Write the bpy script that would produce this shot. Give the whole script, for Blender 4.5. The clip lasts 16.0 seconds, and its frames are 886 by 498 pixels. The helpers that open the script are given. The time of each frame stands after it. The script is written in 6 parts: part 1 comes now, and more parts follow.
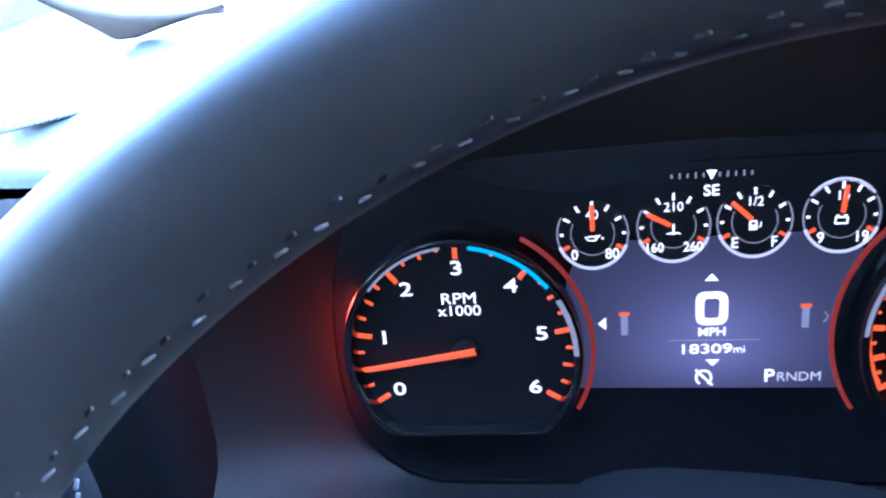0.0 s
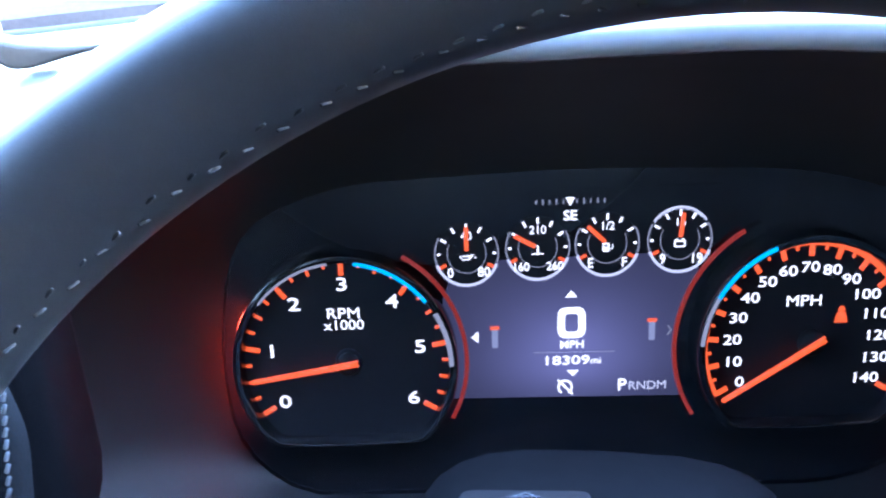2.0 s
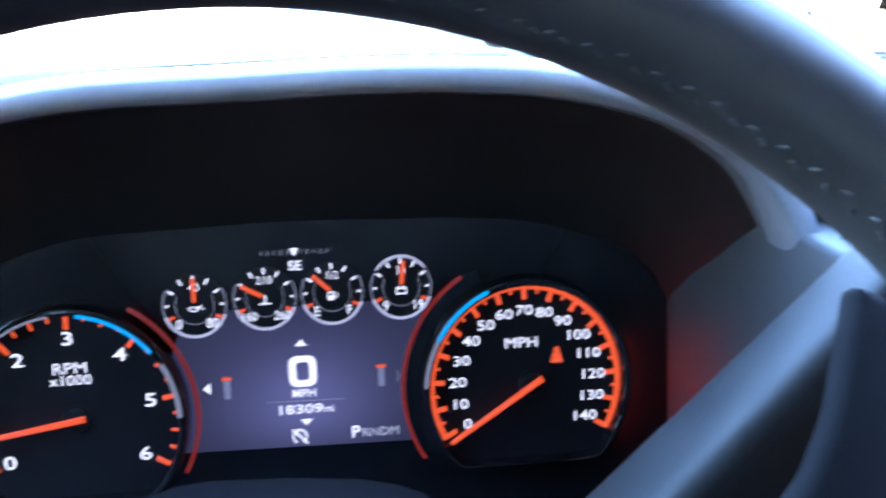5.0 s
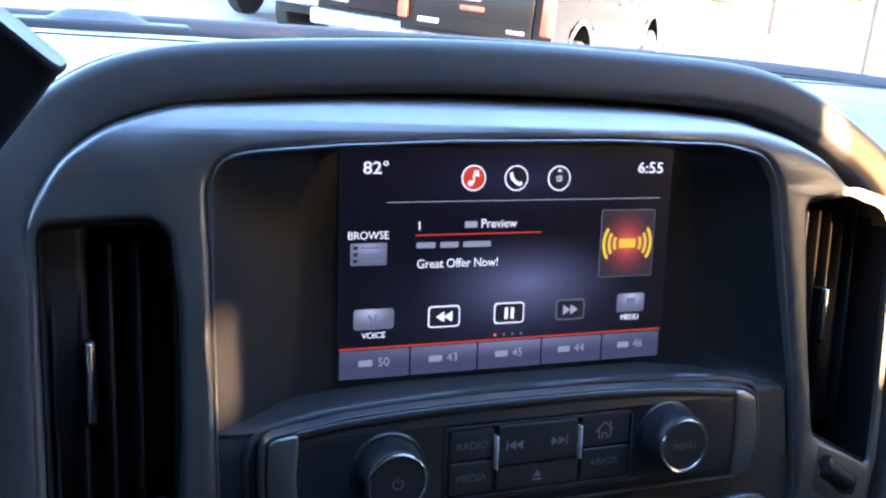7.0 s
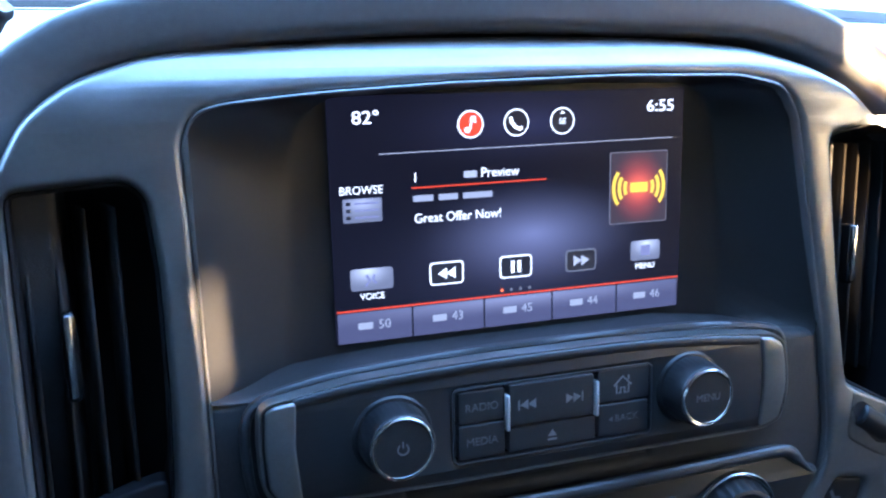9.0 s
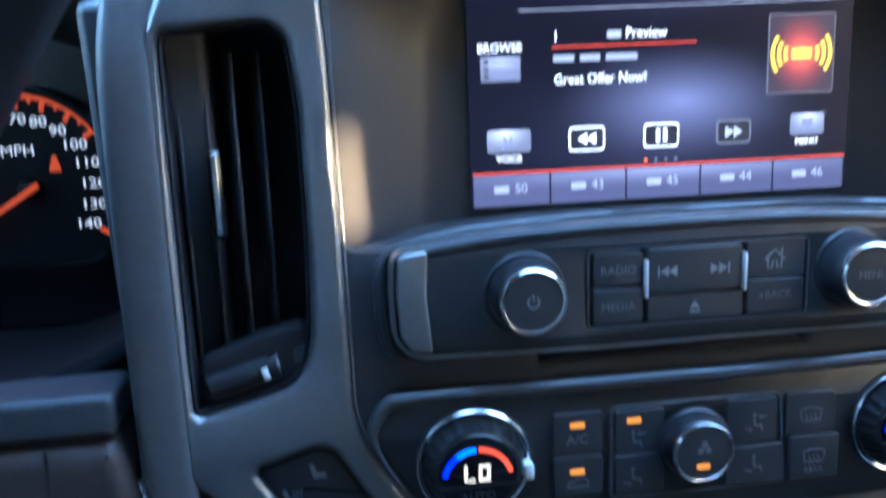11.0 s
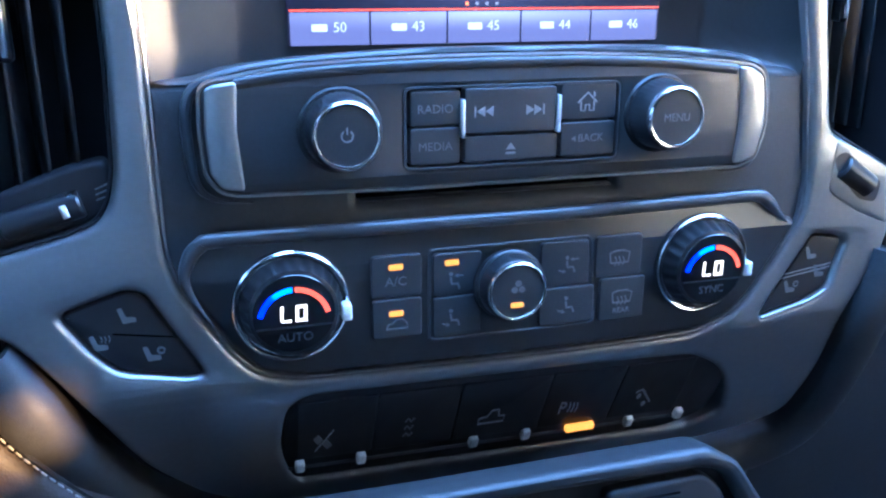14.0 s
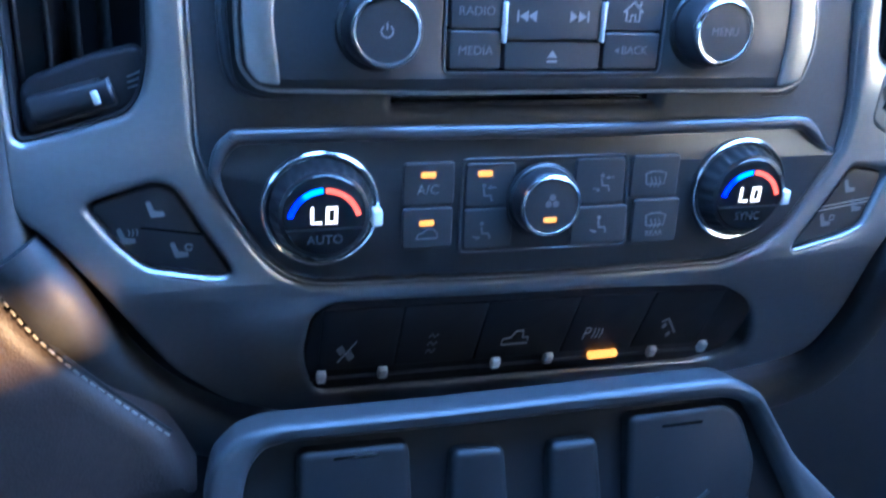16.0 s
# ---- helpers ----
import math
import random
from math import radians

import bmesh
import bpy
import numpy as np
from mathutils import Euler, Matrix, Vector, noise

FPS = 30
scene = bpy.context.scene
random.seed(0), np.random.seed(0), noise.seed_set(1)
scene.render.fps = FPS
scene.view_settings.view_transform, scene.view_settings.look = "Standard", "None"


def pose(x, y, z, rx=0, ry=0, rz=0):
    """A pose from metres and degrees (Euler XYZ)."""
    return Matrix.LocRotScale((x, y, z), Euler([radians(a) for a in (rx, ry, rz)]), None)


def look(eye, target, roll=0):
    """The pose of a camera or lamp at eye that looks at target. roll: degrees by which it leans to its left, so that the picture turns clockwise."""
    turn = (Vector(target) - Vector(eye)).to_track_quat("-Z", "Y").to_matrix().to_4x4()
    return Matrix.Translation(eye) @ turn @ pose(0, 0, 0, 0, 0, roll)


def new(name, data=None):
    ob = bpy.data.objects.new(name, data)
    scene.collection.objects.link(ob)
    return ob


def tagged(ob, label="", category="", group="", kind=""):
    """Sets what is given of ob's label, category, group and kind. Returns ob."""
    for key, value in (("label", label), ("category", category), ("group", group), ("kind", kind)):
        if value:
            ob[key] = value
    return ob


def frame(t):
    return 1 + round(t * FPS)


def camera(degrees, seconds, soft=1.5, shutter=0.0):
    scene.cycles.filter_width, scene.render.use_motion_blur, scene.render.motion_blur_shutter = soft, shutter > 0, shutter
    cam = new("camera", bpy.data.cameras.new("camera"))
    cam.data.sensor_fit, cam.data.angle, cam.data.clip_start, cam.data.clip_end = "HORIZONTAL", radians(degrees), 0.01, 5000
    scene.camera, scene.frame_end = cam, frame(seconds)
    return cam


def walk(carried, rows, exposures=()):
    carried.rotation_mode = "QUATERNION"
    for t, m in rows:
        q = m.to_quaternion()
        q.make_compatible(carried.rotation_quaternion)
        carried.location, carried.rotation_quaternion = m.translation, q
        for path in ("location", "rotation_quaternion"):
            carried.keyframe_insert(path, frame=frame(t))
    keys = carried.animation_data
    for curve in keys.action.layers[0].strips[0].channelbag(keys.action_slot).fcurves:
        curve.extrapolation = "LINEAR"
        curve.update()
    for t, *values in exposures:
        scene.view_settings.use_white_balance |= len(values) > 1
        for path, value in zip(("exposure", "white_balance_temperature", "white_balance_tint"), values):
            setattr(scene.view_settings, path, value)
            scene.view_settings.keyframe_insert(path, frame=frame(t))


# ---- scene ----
cam = camera(54.31, 16.0, soft=2.2, shutter=0.5)
PATH = [
    (0, (0.1206, 0.2303, 1.4986), (-0.1588, 1.9830, 0.5768), -7.19),
    (0.5, (0.1201, 0.2139, 1.4933), (-0.0804, 2.0063, 0.6288), -5.59),
    (1, (0.1262, 0.1857, 1.4942), (-0.0100, 2.0196, 0.7080), -5.08),
    (1.5, (0.1203, 0.1649, 1.4914), (0.0578, 2.0376, 0.7923), -4.08),
    (2, (0.1206, 0.1871, 1.4909), (0.1252, 2.0235, 0.6986), -2.46),
    (2.5, (0.1208, 0.1890, 1.4864), (0.1825, 2.0234, 0.6919), -1.20),
    (3, (0.1273, 0.1865, 1.4865), (0.2086, 2.0231, 0.6989), -1.22),
    (3.2, (0.1284, 0.1857, 1.4845), (0.2151, 2.0237, 0.7006), -1.37),
    (5.3, (0.2232, 0.1488, 1.4643), (0.5797, 2.0411, 0.9239), -0.99),
    (5.5, (0.2385, 0.1526, 1.4723), (0.6957, 2.0081, 0.8825), -0.04),
    (5.8, (0.2789, 0.1271, 1.4777), (0.8485, 1.9597, 0.9147), 1.10),
    (6, (0.3193, 0.1107, 1.4706), (0.9200, 1.9405, 0.9312), 1.85),
    (6.2, (0.3526, 0.0995, 1.4637), (0.9706, 1.9289, 0.9430), 3.20),
    (6.5, (0.4013, 0.0769, 1.4578), (1.0823, 1.8966, 0.9835), 5.34),
    (6.7, (0.4267, 0.0692, 1.4590), (1.1297, 1.8577, 0.9049), 5.91),
    (7, (0.4435, 0.0645, 1.4560), (1.1388, 1.8554, 0.8999), 4.59),
    (7.5, (0.4496, 0.0741, 1.4525), (1.1460, 1.8506, 0.8535), 3.46),
    (8, (0.4562, 0.0766, 1.4485), (1.1359, 1.8568, 0.8413), 2.52),
    (8.5, (0.4590, 0.0791, 1.4460), (1.1367, 1.8577, 0.8317), 2.25),
    (8.7, (0.4600, 0.0790, 1.4436), (1.1290, 1.8609, 0.8293), 2.03),
    (10.8, (0.4676, 0.0618, 1.4021), (0.7460, 1.9566, 0.8257), -2.57),
    (11, (0.4706, 0.0648, 1.3911), (0.7361, 1.9353, 0.7347), -1.07),
    (11.5, (0.4716, 0.0703, 1.3789), (0.7613, 1.9100, 0.6500), 1.42),
    (12, (0.4804, 0.0647, 1.3742), (0.8299, 1.8848, 0.6224), 1.35),
    (12.5, (0.4849, 0.0581, 1.3656), (0.8684, 1.8494, 0.5629), 1.59),
    (13, (0.4870, 0.0551, 1.3655), (0.9318, 1.8332, 0.5651), 2.41),
    (13.5, (0.4881, 0.0536, 1.3624), (1.0118, 1.8088, 0.5593), 2.88),
    (14, (0.4876, 0.0533, 1.3608), (1.0456, 1.7845, 0.5291), 2.56),
    (14.5, (0.4877, 0.0511, 1.3596), (1.0691, 1.7672, 0.5128), 3.62),
    (15, (0.4861, 0.0489, 1.3546), (1.0400, 1.7799, 0.5198), 3.28),
    (15.5, (0.4833, 0.0507, 1.3517), (1.0353, 1.7687, 0.4895), 3.97),
    (16, (0.4791, 0.0529, 1.3391), (1.0081, 1.7482, 0.4192), 4.80),
]
EXPOSURES = [
    (0, 7.1, 5100, 20), (3.2, 7.2, 5350, 20), (5.5, 6.05, 5350, 19), (6.5, 4.32, 5300, 20), (7.2, 4.90, 5400, 18), (8.7, 5.50, 5000, 13), (11, 6.05, 4900, 8), (12, 6.35, 4700, 8), (13.5, 6.75, 4600, 13), (16, 7.0, 4350, 13),
]
walk(cam, [(t, look(eye, target, roll)) for t, eye, target, roll in PATH], exposures=EXPOSURES)

# ---------------------------------------------------------------- world, sun
SUN_EL = radians(11.0)
SUN_AZ = radians(143.0)
sun_dir = Vector((math.sin(SUN_AZ) * math.cos(SUN_EL), math.cos(SUN_AZ) * math.cos(SUN_EL), math.sin(SUN_EL)))
world = bpy.data.worlds.new("sky")
scene.world = world
world.use_nodes = True
wn = world.node_tree.nodes
sky = wn.new("ShaderNodeTexSky")
sky.sky_type = 'NISHITA'
sky.sun_disc = False
sky.sun_elevation = SUN_EL
sky.sun_rotation = SUN_AZ
wn["Background"].inputs["Strength"].default_value = 0.15
world.node_tree.links.new(sky.outputs[0], wn["Background"].inputs["Color"])
sun_data = bpy.data.lights.new("sun", 'SUN')
sun_data.energy, sun_data.angle, sun_data.color = 4.5, radians(0.6), (1.0, 0.62, 0.27)
sun = new("sun", sun_data)
sun.matrix_world = look(sun_dir * 30, (0, 0, 0))

# ---------------------------------------------------------------- materials
MATS = {}
LIT = 0.035  # how strongly the displays shine beside the daylight


def mat(name, color, rough=0.5, metal=0.0, vary=0.12, scale=60.0, bump=0.0, bump_scale=400.0, spec=0.5, coat=0.0, wear=0.0):
    """Paint or plastic with slow and fine variation of tone, roughness and relief."""
    m = bpy.data.materials.new(name)
    m.use_nodes = True
    nt = m.node_tree
    b = nt.nodes["Principled BSDF"]
    co = nt.nodes.new("ShaderNodeTexCoord")
    n1 = nt.nodes.new("ShaderNodeTexNoise")
    n1.inputs["Scale"].default_value = scale
    n1.inputs["Detail"].default_value = 5
    n2 = nt.nodes.new("ShaderNodeTexNoise")
    n2.inputs["Scale"].default_value = scale * 9
    n2.inputs["Detail"].default_value = 3
    for n in (n1, n2):
        nt.links.new(co.outputs["Object"], n.inputs["Vector"])
    add = nt.nodes.new("ShaderNodeMath")
    add.operation = 'ADD'
    nt.links.new(n1.outputs["Fac"], add.inputs[0])
    nt.links.new(n2.outputs["Fac"], add.inputs[1])
    ramp = nt.nodes.new("ShaderNodeMapRange")
    ramp.inputs["From Min"].default_value, ramp.inputs["From Max"].default_value = 0.7, 1.3
    ramp.inputs["To Min"].default_value, ramp.inputs["To Max"].default_value = 1 - vary, 1 + vary
    nt.links.new(add.outputs[0], ramp.inputs["Value"])
    mix = nt.nodes.new("ShaderNodeVectorMath")
    mix.operation = 'SCALE'
    mix.inputs[0].default_value = color
    nt.links.new(ramp.outputs[0], mix.inputs["Scale"])
    nt.links.new(mix.outputs[0], b.inputs["Base Color"])
    rr = nt.nodes.new("ShaderNodeMapRange")
    rr.inputs["From Min"].default_value, rr.inputs["From Max"].default_value = 0.3, 0.7
    rr.inputs["To Min"].default_value, rr.inputs["To Max"].default_value = max(0.03, rough - 0.06 - wear), min(1, rough + 0.06 + wear)
    nt.links.new(n1.outputs["Fac"], rr.inputs["Value"])
    nt.links.new(rr.outputs[0], b.inputs["Roughness"])
    b.inputs["Metallic"].default_value = metal
    b.inputs["Specular IOR Level"].default_value = spec
    b.inputs["Coat Weight"].default_value = coat
    b.inputs["Coat Roughness"].default_value = 0.08
    if bump:
        v = nt.nodes.new("ShaderNodeTexVoronoi")
        v.inputs["Scale"].default_value = bump_scale
        nt.links.new(co.outputs["Object"], v.inputs["Vector"])
        bp = nt.nodes.new("ShaderNodeBump")
        bp.inputs["Strength"].default_value = bump
        bp.inputs["Distance"].default_value = 0.0006
        nt.links.new(v.outputs["Distance"], bp.inputs["Height"])
        nt.links.new(bp.outputs[0], b.inputs["Normal"])
    MATS[name] = m
    return m


def glow(name, color, strength):
    """A lit mark, a light pipe, an added glow strip or a drawn highlight."""
    m = bpy.data.materials.new(name)
    m.use_nodes = True
    b = m.node_tree.nodes["Principled BSDF"]
    b.inputs["Base Color"].default_value = (0.02, 0.02, 0.02, 1)
    b.inputs["Roughness"].default_value = 0.4
    b.inputs["Emission Color"].default_value = (*color, 1)
    b.inputs["Emission Strength"].default_value = strength * LIT
    MATS[name] = m
    return m


def display(name, base, spots):
    """A backlit display: base colour with soft bright pools (x, y, radius x, radius y, colour), in millimetres of its own plane."""
    m = bpy.data.materials.new(name)
    m.use_nodes = True
    nt = m.node_tree
    b = nt.nodes["Principled BSDF"]
    b.inputs["Base Color"].default_value = (0.006, 0.006, 0.008, 1)
    b.inputs["Roughness"].default_value = 0.35
    b.inputs["Specular IOR Level"].default_value = 0.15
    co = nt.nodes.new("ShaderNodeTexCoord")
    last = None
    for x, y, rx, ry, col in spots:
        mp = nt.nodes.new("ShaderNodeMapping")
        mp.vector_type = 'TEXTURE'
        mp.inputs["Location"].default_value = (x / 1000, y / 1000, 0)
        mp.inputs["Scale"].default_value = (rx / 1000, ry / 1000, 1)
        nt.links.new(co.outputs["Object"], mp.inputs["Vector"])
        g = nt.nodes.new("ShaderNodeTexGradient")
        g.gradient_type = 'QUADRATIC_SPHERE'
        nt.links.new(mp.outputs[0], g.inputs["Vector"])
        sc = nt.nodes.new("ShaderNodeVectorMath")
        sc.operation = 'SCALE'
        sc.inputs[0].default_value = col
        nt.links.new(g.outputs["Fac"], sc.inputs["Scale"])
        ad = nt.nodes.new("ShaderNodeVectorMath")
        ad.operation = 'ADD'
        if last is None:
            ad.inputs[0].default_value = base
        else:
            nt.links.new(last, ad.inputs[0])
        nt.links.new(sc.outputs[0], ad.inputs[1])
        last = ad.outputs[0]
    nt.links.new(last, b.inputs["Emission Color"])
    b.inputs["Emission Strength"].default_value = LIT
    MATS[name] = m
    return m


TRIM = mat("satin_grey_trim", (0.30, 0.302, 0.308), 0.36, 0.85, 0.05, 40, bump=0.04, bump_scale=1500)
SILVER = mat("brushed_silver", (0.36, 0.365, 0.37), 0.34, 0.9, 0.06, 70)
SOFT = mat("soft_black_plastic", (0.036, 0.037, 0.040), 0.55, 0, 0.15, 50, bump=0.15, bump_scale=1300)
DASH = mat("dark_grained_vinyl", (0.044, 0.046, 0.05), 0.34, 0, 0.15, 30, bump=0.12, bump_scale=2200)
PANEL = mat("satin_black_panel", (0.032, 0.033, 0.036), 0.36, 0, 0.1, 60)
GLOSS = mat("gloss_black_plastic", (0.008, 0.008, 0.009), 0.14, 0, 0.1, 40, coat=0.3)
BUTTON = mat("button_black", (0.034, 0.035, 0.038), 0.45, 0, 0.12, 90, bump=0.06, bump_scale=2000)
RUBBER = mat("knob_rubber", (0.018, 0.018, 0.020), 0.33, 0, 0.12, 90)
CHROME = mat("chrome", (0.80, 0.81, 0.82), 0.2, 1.0, 0.03, 60)
BRIGHT = mat("satin_chrome", (0.78, 0.79, 0.80), 0.42, 0.55, 0.03, 60)
LEATHER = mat("black_leather", (0.030, 0.0297, 0.031), 0.42, 0, 0.12, 35, bump=0.05, bump_scale=2600)
BROWN = mat("cocoa_leather", (0.040, 0.029, 0.025), 0.55, 0, 0.15, 35, bump=0.25, bump_scale=800)
THREAD = mat("pale_thread", (0.30, 0.29, 0.27), 0.8, 0, 0.2, 300)
GREYTHREAD = mat("grey_thread", (0.065, 0.066, 0.07), 0.8, 0, 0.25, 300)
SHROUD = mat("shroud_black", (0.005, 0.005, 0.006), 0.8, 0, 0.15, 50, bump=0.1, bump_scale=1500, spec=0.05)
LEVERBLACK = mat("lever_black", (0.014, 0.014, 0.015), 0.5, 0, 0.15, 50, bump=0.1, bump_scale=1500, spec=0.2)
# dark vinyl in itself; base colour lifted to stand in for sky sheen
HOODLIP = mat("vinyl_lightened_for_sheen", (0.16, 0.166, 0.178), 0.2, 0, 0.05, 20, bump=0.04, bump_scale=2200, coat=0.7, wear=-0.04)
LEDGE = mat("ledge_plastic", (0.055, 0.057, 0.062), 0.30, 0, 0.03, 25, bump=0.04, bump_scale=1500, wear=-0.05)
VENTBLACK = mat("vent_black", (0.016, 0.016, 0.018), 0.6, 0, 0.1, 60, spec=0.25)
ICON = mat("grey_print", (0.15, 0.154, 0.164), 0.6, 0, 0.05, 80)
ICONW = mat("pale_print", (0.26, 0.265, 0.28), 0.6, 0, 0.05, 80)
HEAD = mat("grey_headliner", (0.13, 0.125, 0.118), 0.9, 0, 0.1, 20, bump=0.2)
CARPET = mat("dark_carpet", (0.03, 0.03, 0.032), 0.95, 0, 0.2, 40, bump=0.5)
DOORM = mat("door_vinyl", (0.05, 0.047, 0.045), 0.6, 0, 0.15, 20, bump=0.3)
PILLAR = mat("pillar_trim", (0.10, 0.085, 0.07), 0.7, 0, 0.12, 30, bump=0.2)
DIAL = mat("dial_black", (0.010, 0.010, 0.012), 0.5, 0, 0.1, 60, spec=0.2)
FACEBLACK = mat("lens_black", (0.009, 0.009, 0.011), 0.24, 0, 0.0, 60, spec=0.35, wear=-0.06)
COWL = mat("cowl_black", (0.0115, 0.011, 0.0115), 0.5, 0, 0.03, 12, spec=0.22)
WHITE = glow("lit_white", (1.0, 0.98, 1.0), 1.25)
GREYLIT = glow("lit_grey", (0.62, 0.62, 0.72), 0.7)
DIMLIT = glow("lit_dim", (0.30, 0.30, 0.36), 0.5)
ORANGE = glow("lit_orange", (1.0, 0.14, 0.025), 1.35)
RED = glow("lit_red", (1.0, 0.08, 0.03), 0.75)
REDPIPE = glow("red_glow_arc", (1.0, 0.07, 0.03), 0.06)
# hidden strips added to redden the cowl, standing in for its reflections
REDFILL = glow("added_red_glow", (1.0, 0.06, 0.02), 7.5)
REDFILL_DIM = glow("added_red_glow_dim", (1.0, 0.06, 0.02), 3.0)
PANELWHITE = glow("panel_white", (1.0, 0.82, 0.60), 0.8)
BLUEARC = glow("lit_blue", (0.008, 0.02, 1.0), 1.9)
PALEBLUE = glow("lit_pale_blue", (0.03, 0.13, 1.0), 1.7)
DIMPRINT = mat("dim_print", (0.06, 0.061, 0.066), 0.6, 0, 0.05, 80)
AMBER = glow("lit_amber", (1.0, 0.33, 0.03), 0.55)
YELLOW = glow("lit_yellow", (1.0, 0.62, 0.05), 1.1)
TABLIT = glow("lit_lilac", (0.19, 0.19, 0.33), 1.0)
LABELLIT = glow("lit_soft_grey", (0.40, 0.41, 0.50), 0.85)
INK = glow("screen_black", (0.012, 0.012, 0.02), 1.0)

# ---------------------------------------------------------------- mesh tools (millimetres in the plane of a thing)
K = 0.001


def axes(o, u, v, n):
    u, v, n = Vector(u).normalized(), Vector(v).normalized(), Vector(n).normalized()
    return Matrix(((u.x, v.x, n.x, o[0]), (u.y, v.y, n.y, o[1]), (u.z, v.z, n.z, o[2]), (0, 0, 0, 1)))


STACK = axes((0.621, 0.363, 1.115), (1, 0, 0), (0, 0.13, 1), (0, -1, 0.13))
CLUSTER = axes((0.1868, 0.5656, 1.2358), (0.99991, -0.01319, -0.00371), (0.00546, 0.13528, 0.99079), (-0.01257, -0.99072, 0.13534)) @ Matrix.Translation((0, -0.002, 0)) @ Matrix.Diagonal((0.9875, 1.037, 0.9875, 1))
CONSOLE = axes((0.600, 0.345, 1.100), (1, 0, 0), (0, 0.33, 0.944), (0, -0.944, 0.33))


def thing(name, m, label, category, group="", kind=""):
    ob = new(name)
    ob.empty_display_size = 0.02
    ob.matrix_world = m
    return tagged(ob, label, category, group, kind)


def at(m, u=0, v=0, w=0, rz=0):
    return m @ Matrix.Translation((u * K, v * K, w * K)) @ Matrix.Rotation(radians(rz), 4, 'Z')


def part(name, bm, material, parent, label="", local=None):
    me = bpy.data.meshes.new(name)
    bm.to_mesh(me)
    bm.free()
    me.materials.append(material)
    ob = new(name, me)
    if parent is not None:
        ob.parent = parent
    if local is not None:
        ob.matrix_basis = local
    if label:
        ob["label"] = label
    return ob


def smooth(bm, angle=40):
    bmesh.ops.recalc_face_normals(bm, faces=bm.faces)
    lim = radians(angle)
    for f in bm.faces:
        f.smooth = True
    for e in bm.edges:
        if len(e.link_faces) == 2 and e.calc_face_angle(0) > lim:
            e.smooth = False
    return bm


def curve_pts(pts, n=6, closed=True):
    """Catmull-Rom through the points."""
    out = []
    m = len(pts)
    rng = range(m) if closed else range(m - 1)
    g = (lambda i: pts[i % m]) if closed else (lambda i: pts[max(0, min(m - 1, i))])
    for i in rng:
        p0, p1, p2, p3 = (Vector(g(i + k)) for k in (-1, 0, 1, 2))
        for j in range(n):
            t = j / n
            out.append(0.5 * ((2 * p1) + (p2 - p0) * t + (2 * p0 - 5 * p1 + 4 * p2 - p3) * t * t + (3 * p1 - p0 - 3 * p2 + p3) * t ** 3))
    if not closed:
        out.append(Vector(pts[-1]))
    return out


def round_poly(pts, r, n=4):
    """A polygon with rounded corners; r may be one radius or one for each corner."""
    m = len(pts)
    rs = r if isinstance(r, (list, tuple)) else [r] * m
    out = []
    for i in range(m):
        p, a, b = Vector(pts[i]), Vector(pts[i - 1]), Vector(pts[(i + 1) % m])
        da, db = (a - p), (b - p)
        la, lb = da.length, db.length
        d = min(rs[i], la * 0.45, lb * 0.45)
        if d < 0.05:
            out.append(p)
            continue
        s, e = p + da / la * d, p + db / lb * d
        for j in range(n + 1):
            t = j / n
            out.append((1 - t) ** 2 * s + 2 * t * (1 - t) * p + t * t * e)
    return out


def rrect(cx, cy, w, h, r, n=4):
    return round_poly([(cx - w / 2, cy - h / 2), (cx + w / 2, cy - h / 2), (cx + w / 2, cy + h / 2), (cx - w / 2, cy + h / 2)], r, n)


def circle(cx, cy, r, n=40, a0=0, a1=360):
    full = abs(a1 - a0) >= 360
    m = n if full else n + 1
    return [Vector((cx + r * math.cos(radians(a0 + (a1 - a0) * i / n)), cy + r * math.sin(radians(a0 + (a1 - a0) * i / n)))) for i in range(m)]


def area2(p):
    return sum(p[i - 1][0] * p[i][1] - p[i][0] * p[i - 1][1] for i in range(len(p)))


def offset(p, d):
    """The loop moved d to its left (inwards for a loop that runs anticlockwise)."""
    out = []
    m = len(p)
    for i in range(m):
        a, b, c = Vector(p[i - 1][:2]), Vector(p[i][:2]), Vector(p[(i + 1) % m][:2])
        e1, e2 = (b - a), (c - b)
        if e1.length < 1e-6 or e2.length < 1e-6:
            out.append(b)
            continue
        e1.normalize(), e2.normalize()
        n1, n2 = Vector((-e1.y, e1.x)), Vector((-e2.y, e2.x))
        k = n1 + n2
        q = max(0.35, 1 + n1.dot(n2))
        out.append(b + k * (d / q))
    return out


def plate(outer, holes=(), prof=((0, 0), (0, 2)), bottom=False):
    """A plate with openings: prof gives (inset, height) from the back to the face, for its rim and for its openings."""
    from mathutils.geometry import tessellate_polygon
    bm = bmesh.new()
    loops = []
    for i, lp in enumerate((outer, *holes)):
        lp = [Vector(p[:2]) for p in lp]
        if (area2(lp) > 0) != (i == 0):
            lp.reverse()
        loops.append(lp)
    tops = []
    for lp in loops:
        rows = [[bm.verts.new((p.x * K, p.y * K, w * K)) for p in offset(lp, d)] for d, w in prof]
        for r0, r1 in zip(rows, rows[1:]):
            for i in range(len(lp)):
                bm.faces.new((r0[i - 1], r0[i], r1[i], r1[i - 1]))
        tops.append((rows[-1], rows[0]))
    for k in ((0, 1) if bottom else (0,)):
        vs = [v for t in tops for v in t[k]]
        for tri in tessellate_polygon([[v.co for v in t[k]] for t in tops]):
            try:
                f = bm.faces.new([vs[i] for i in tri])
            except ValueError:
                pass
    return smooth(bm, 35)


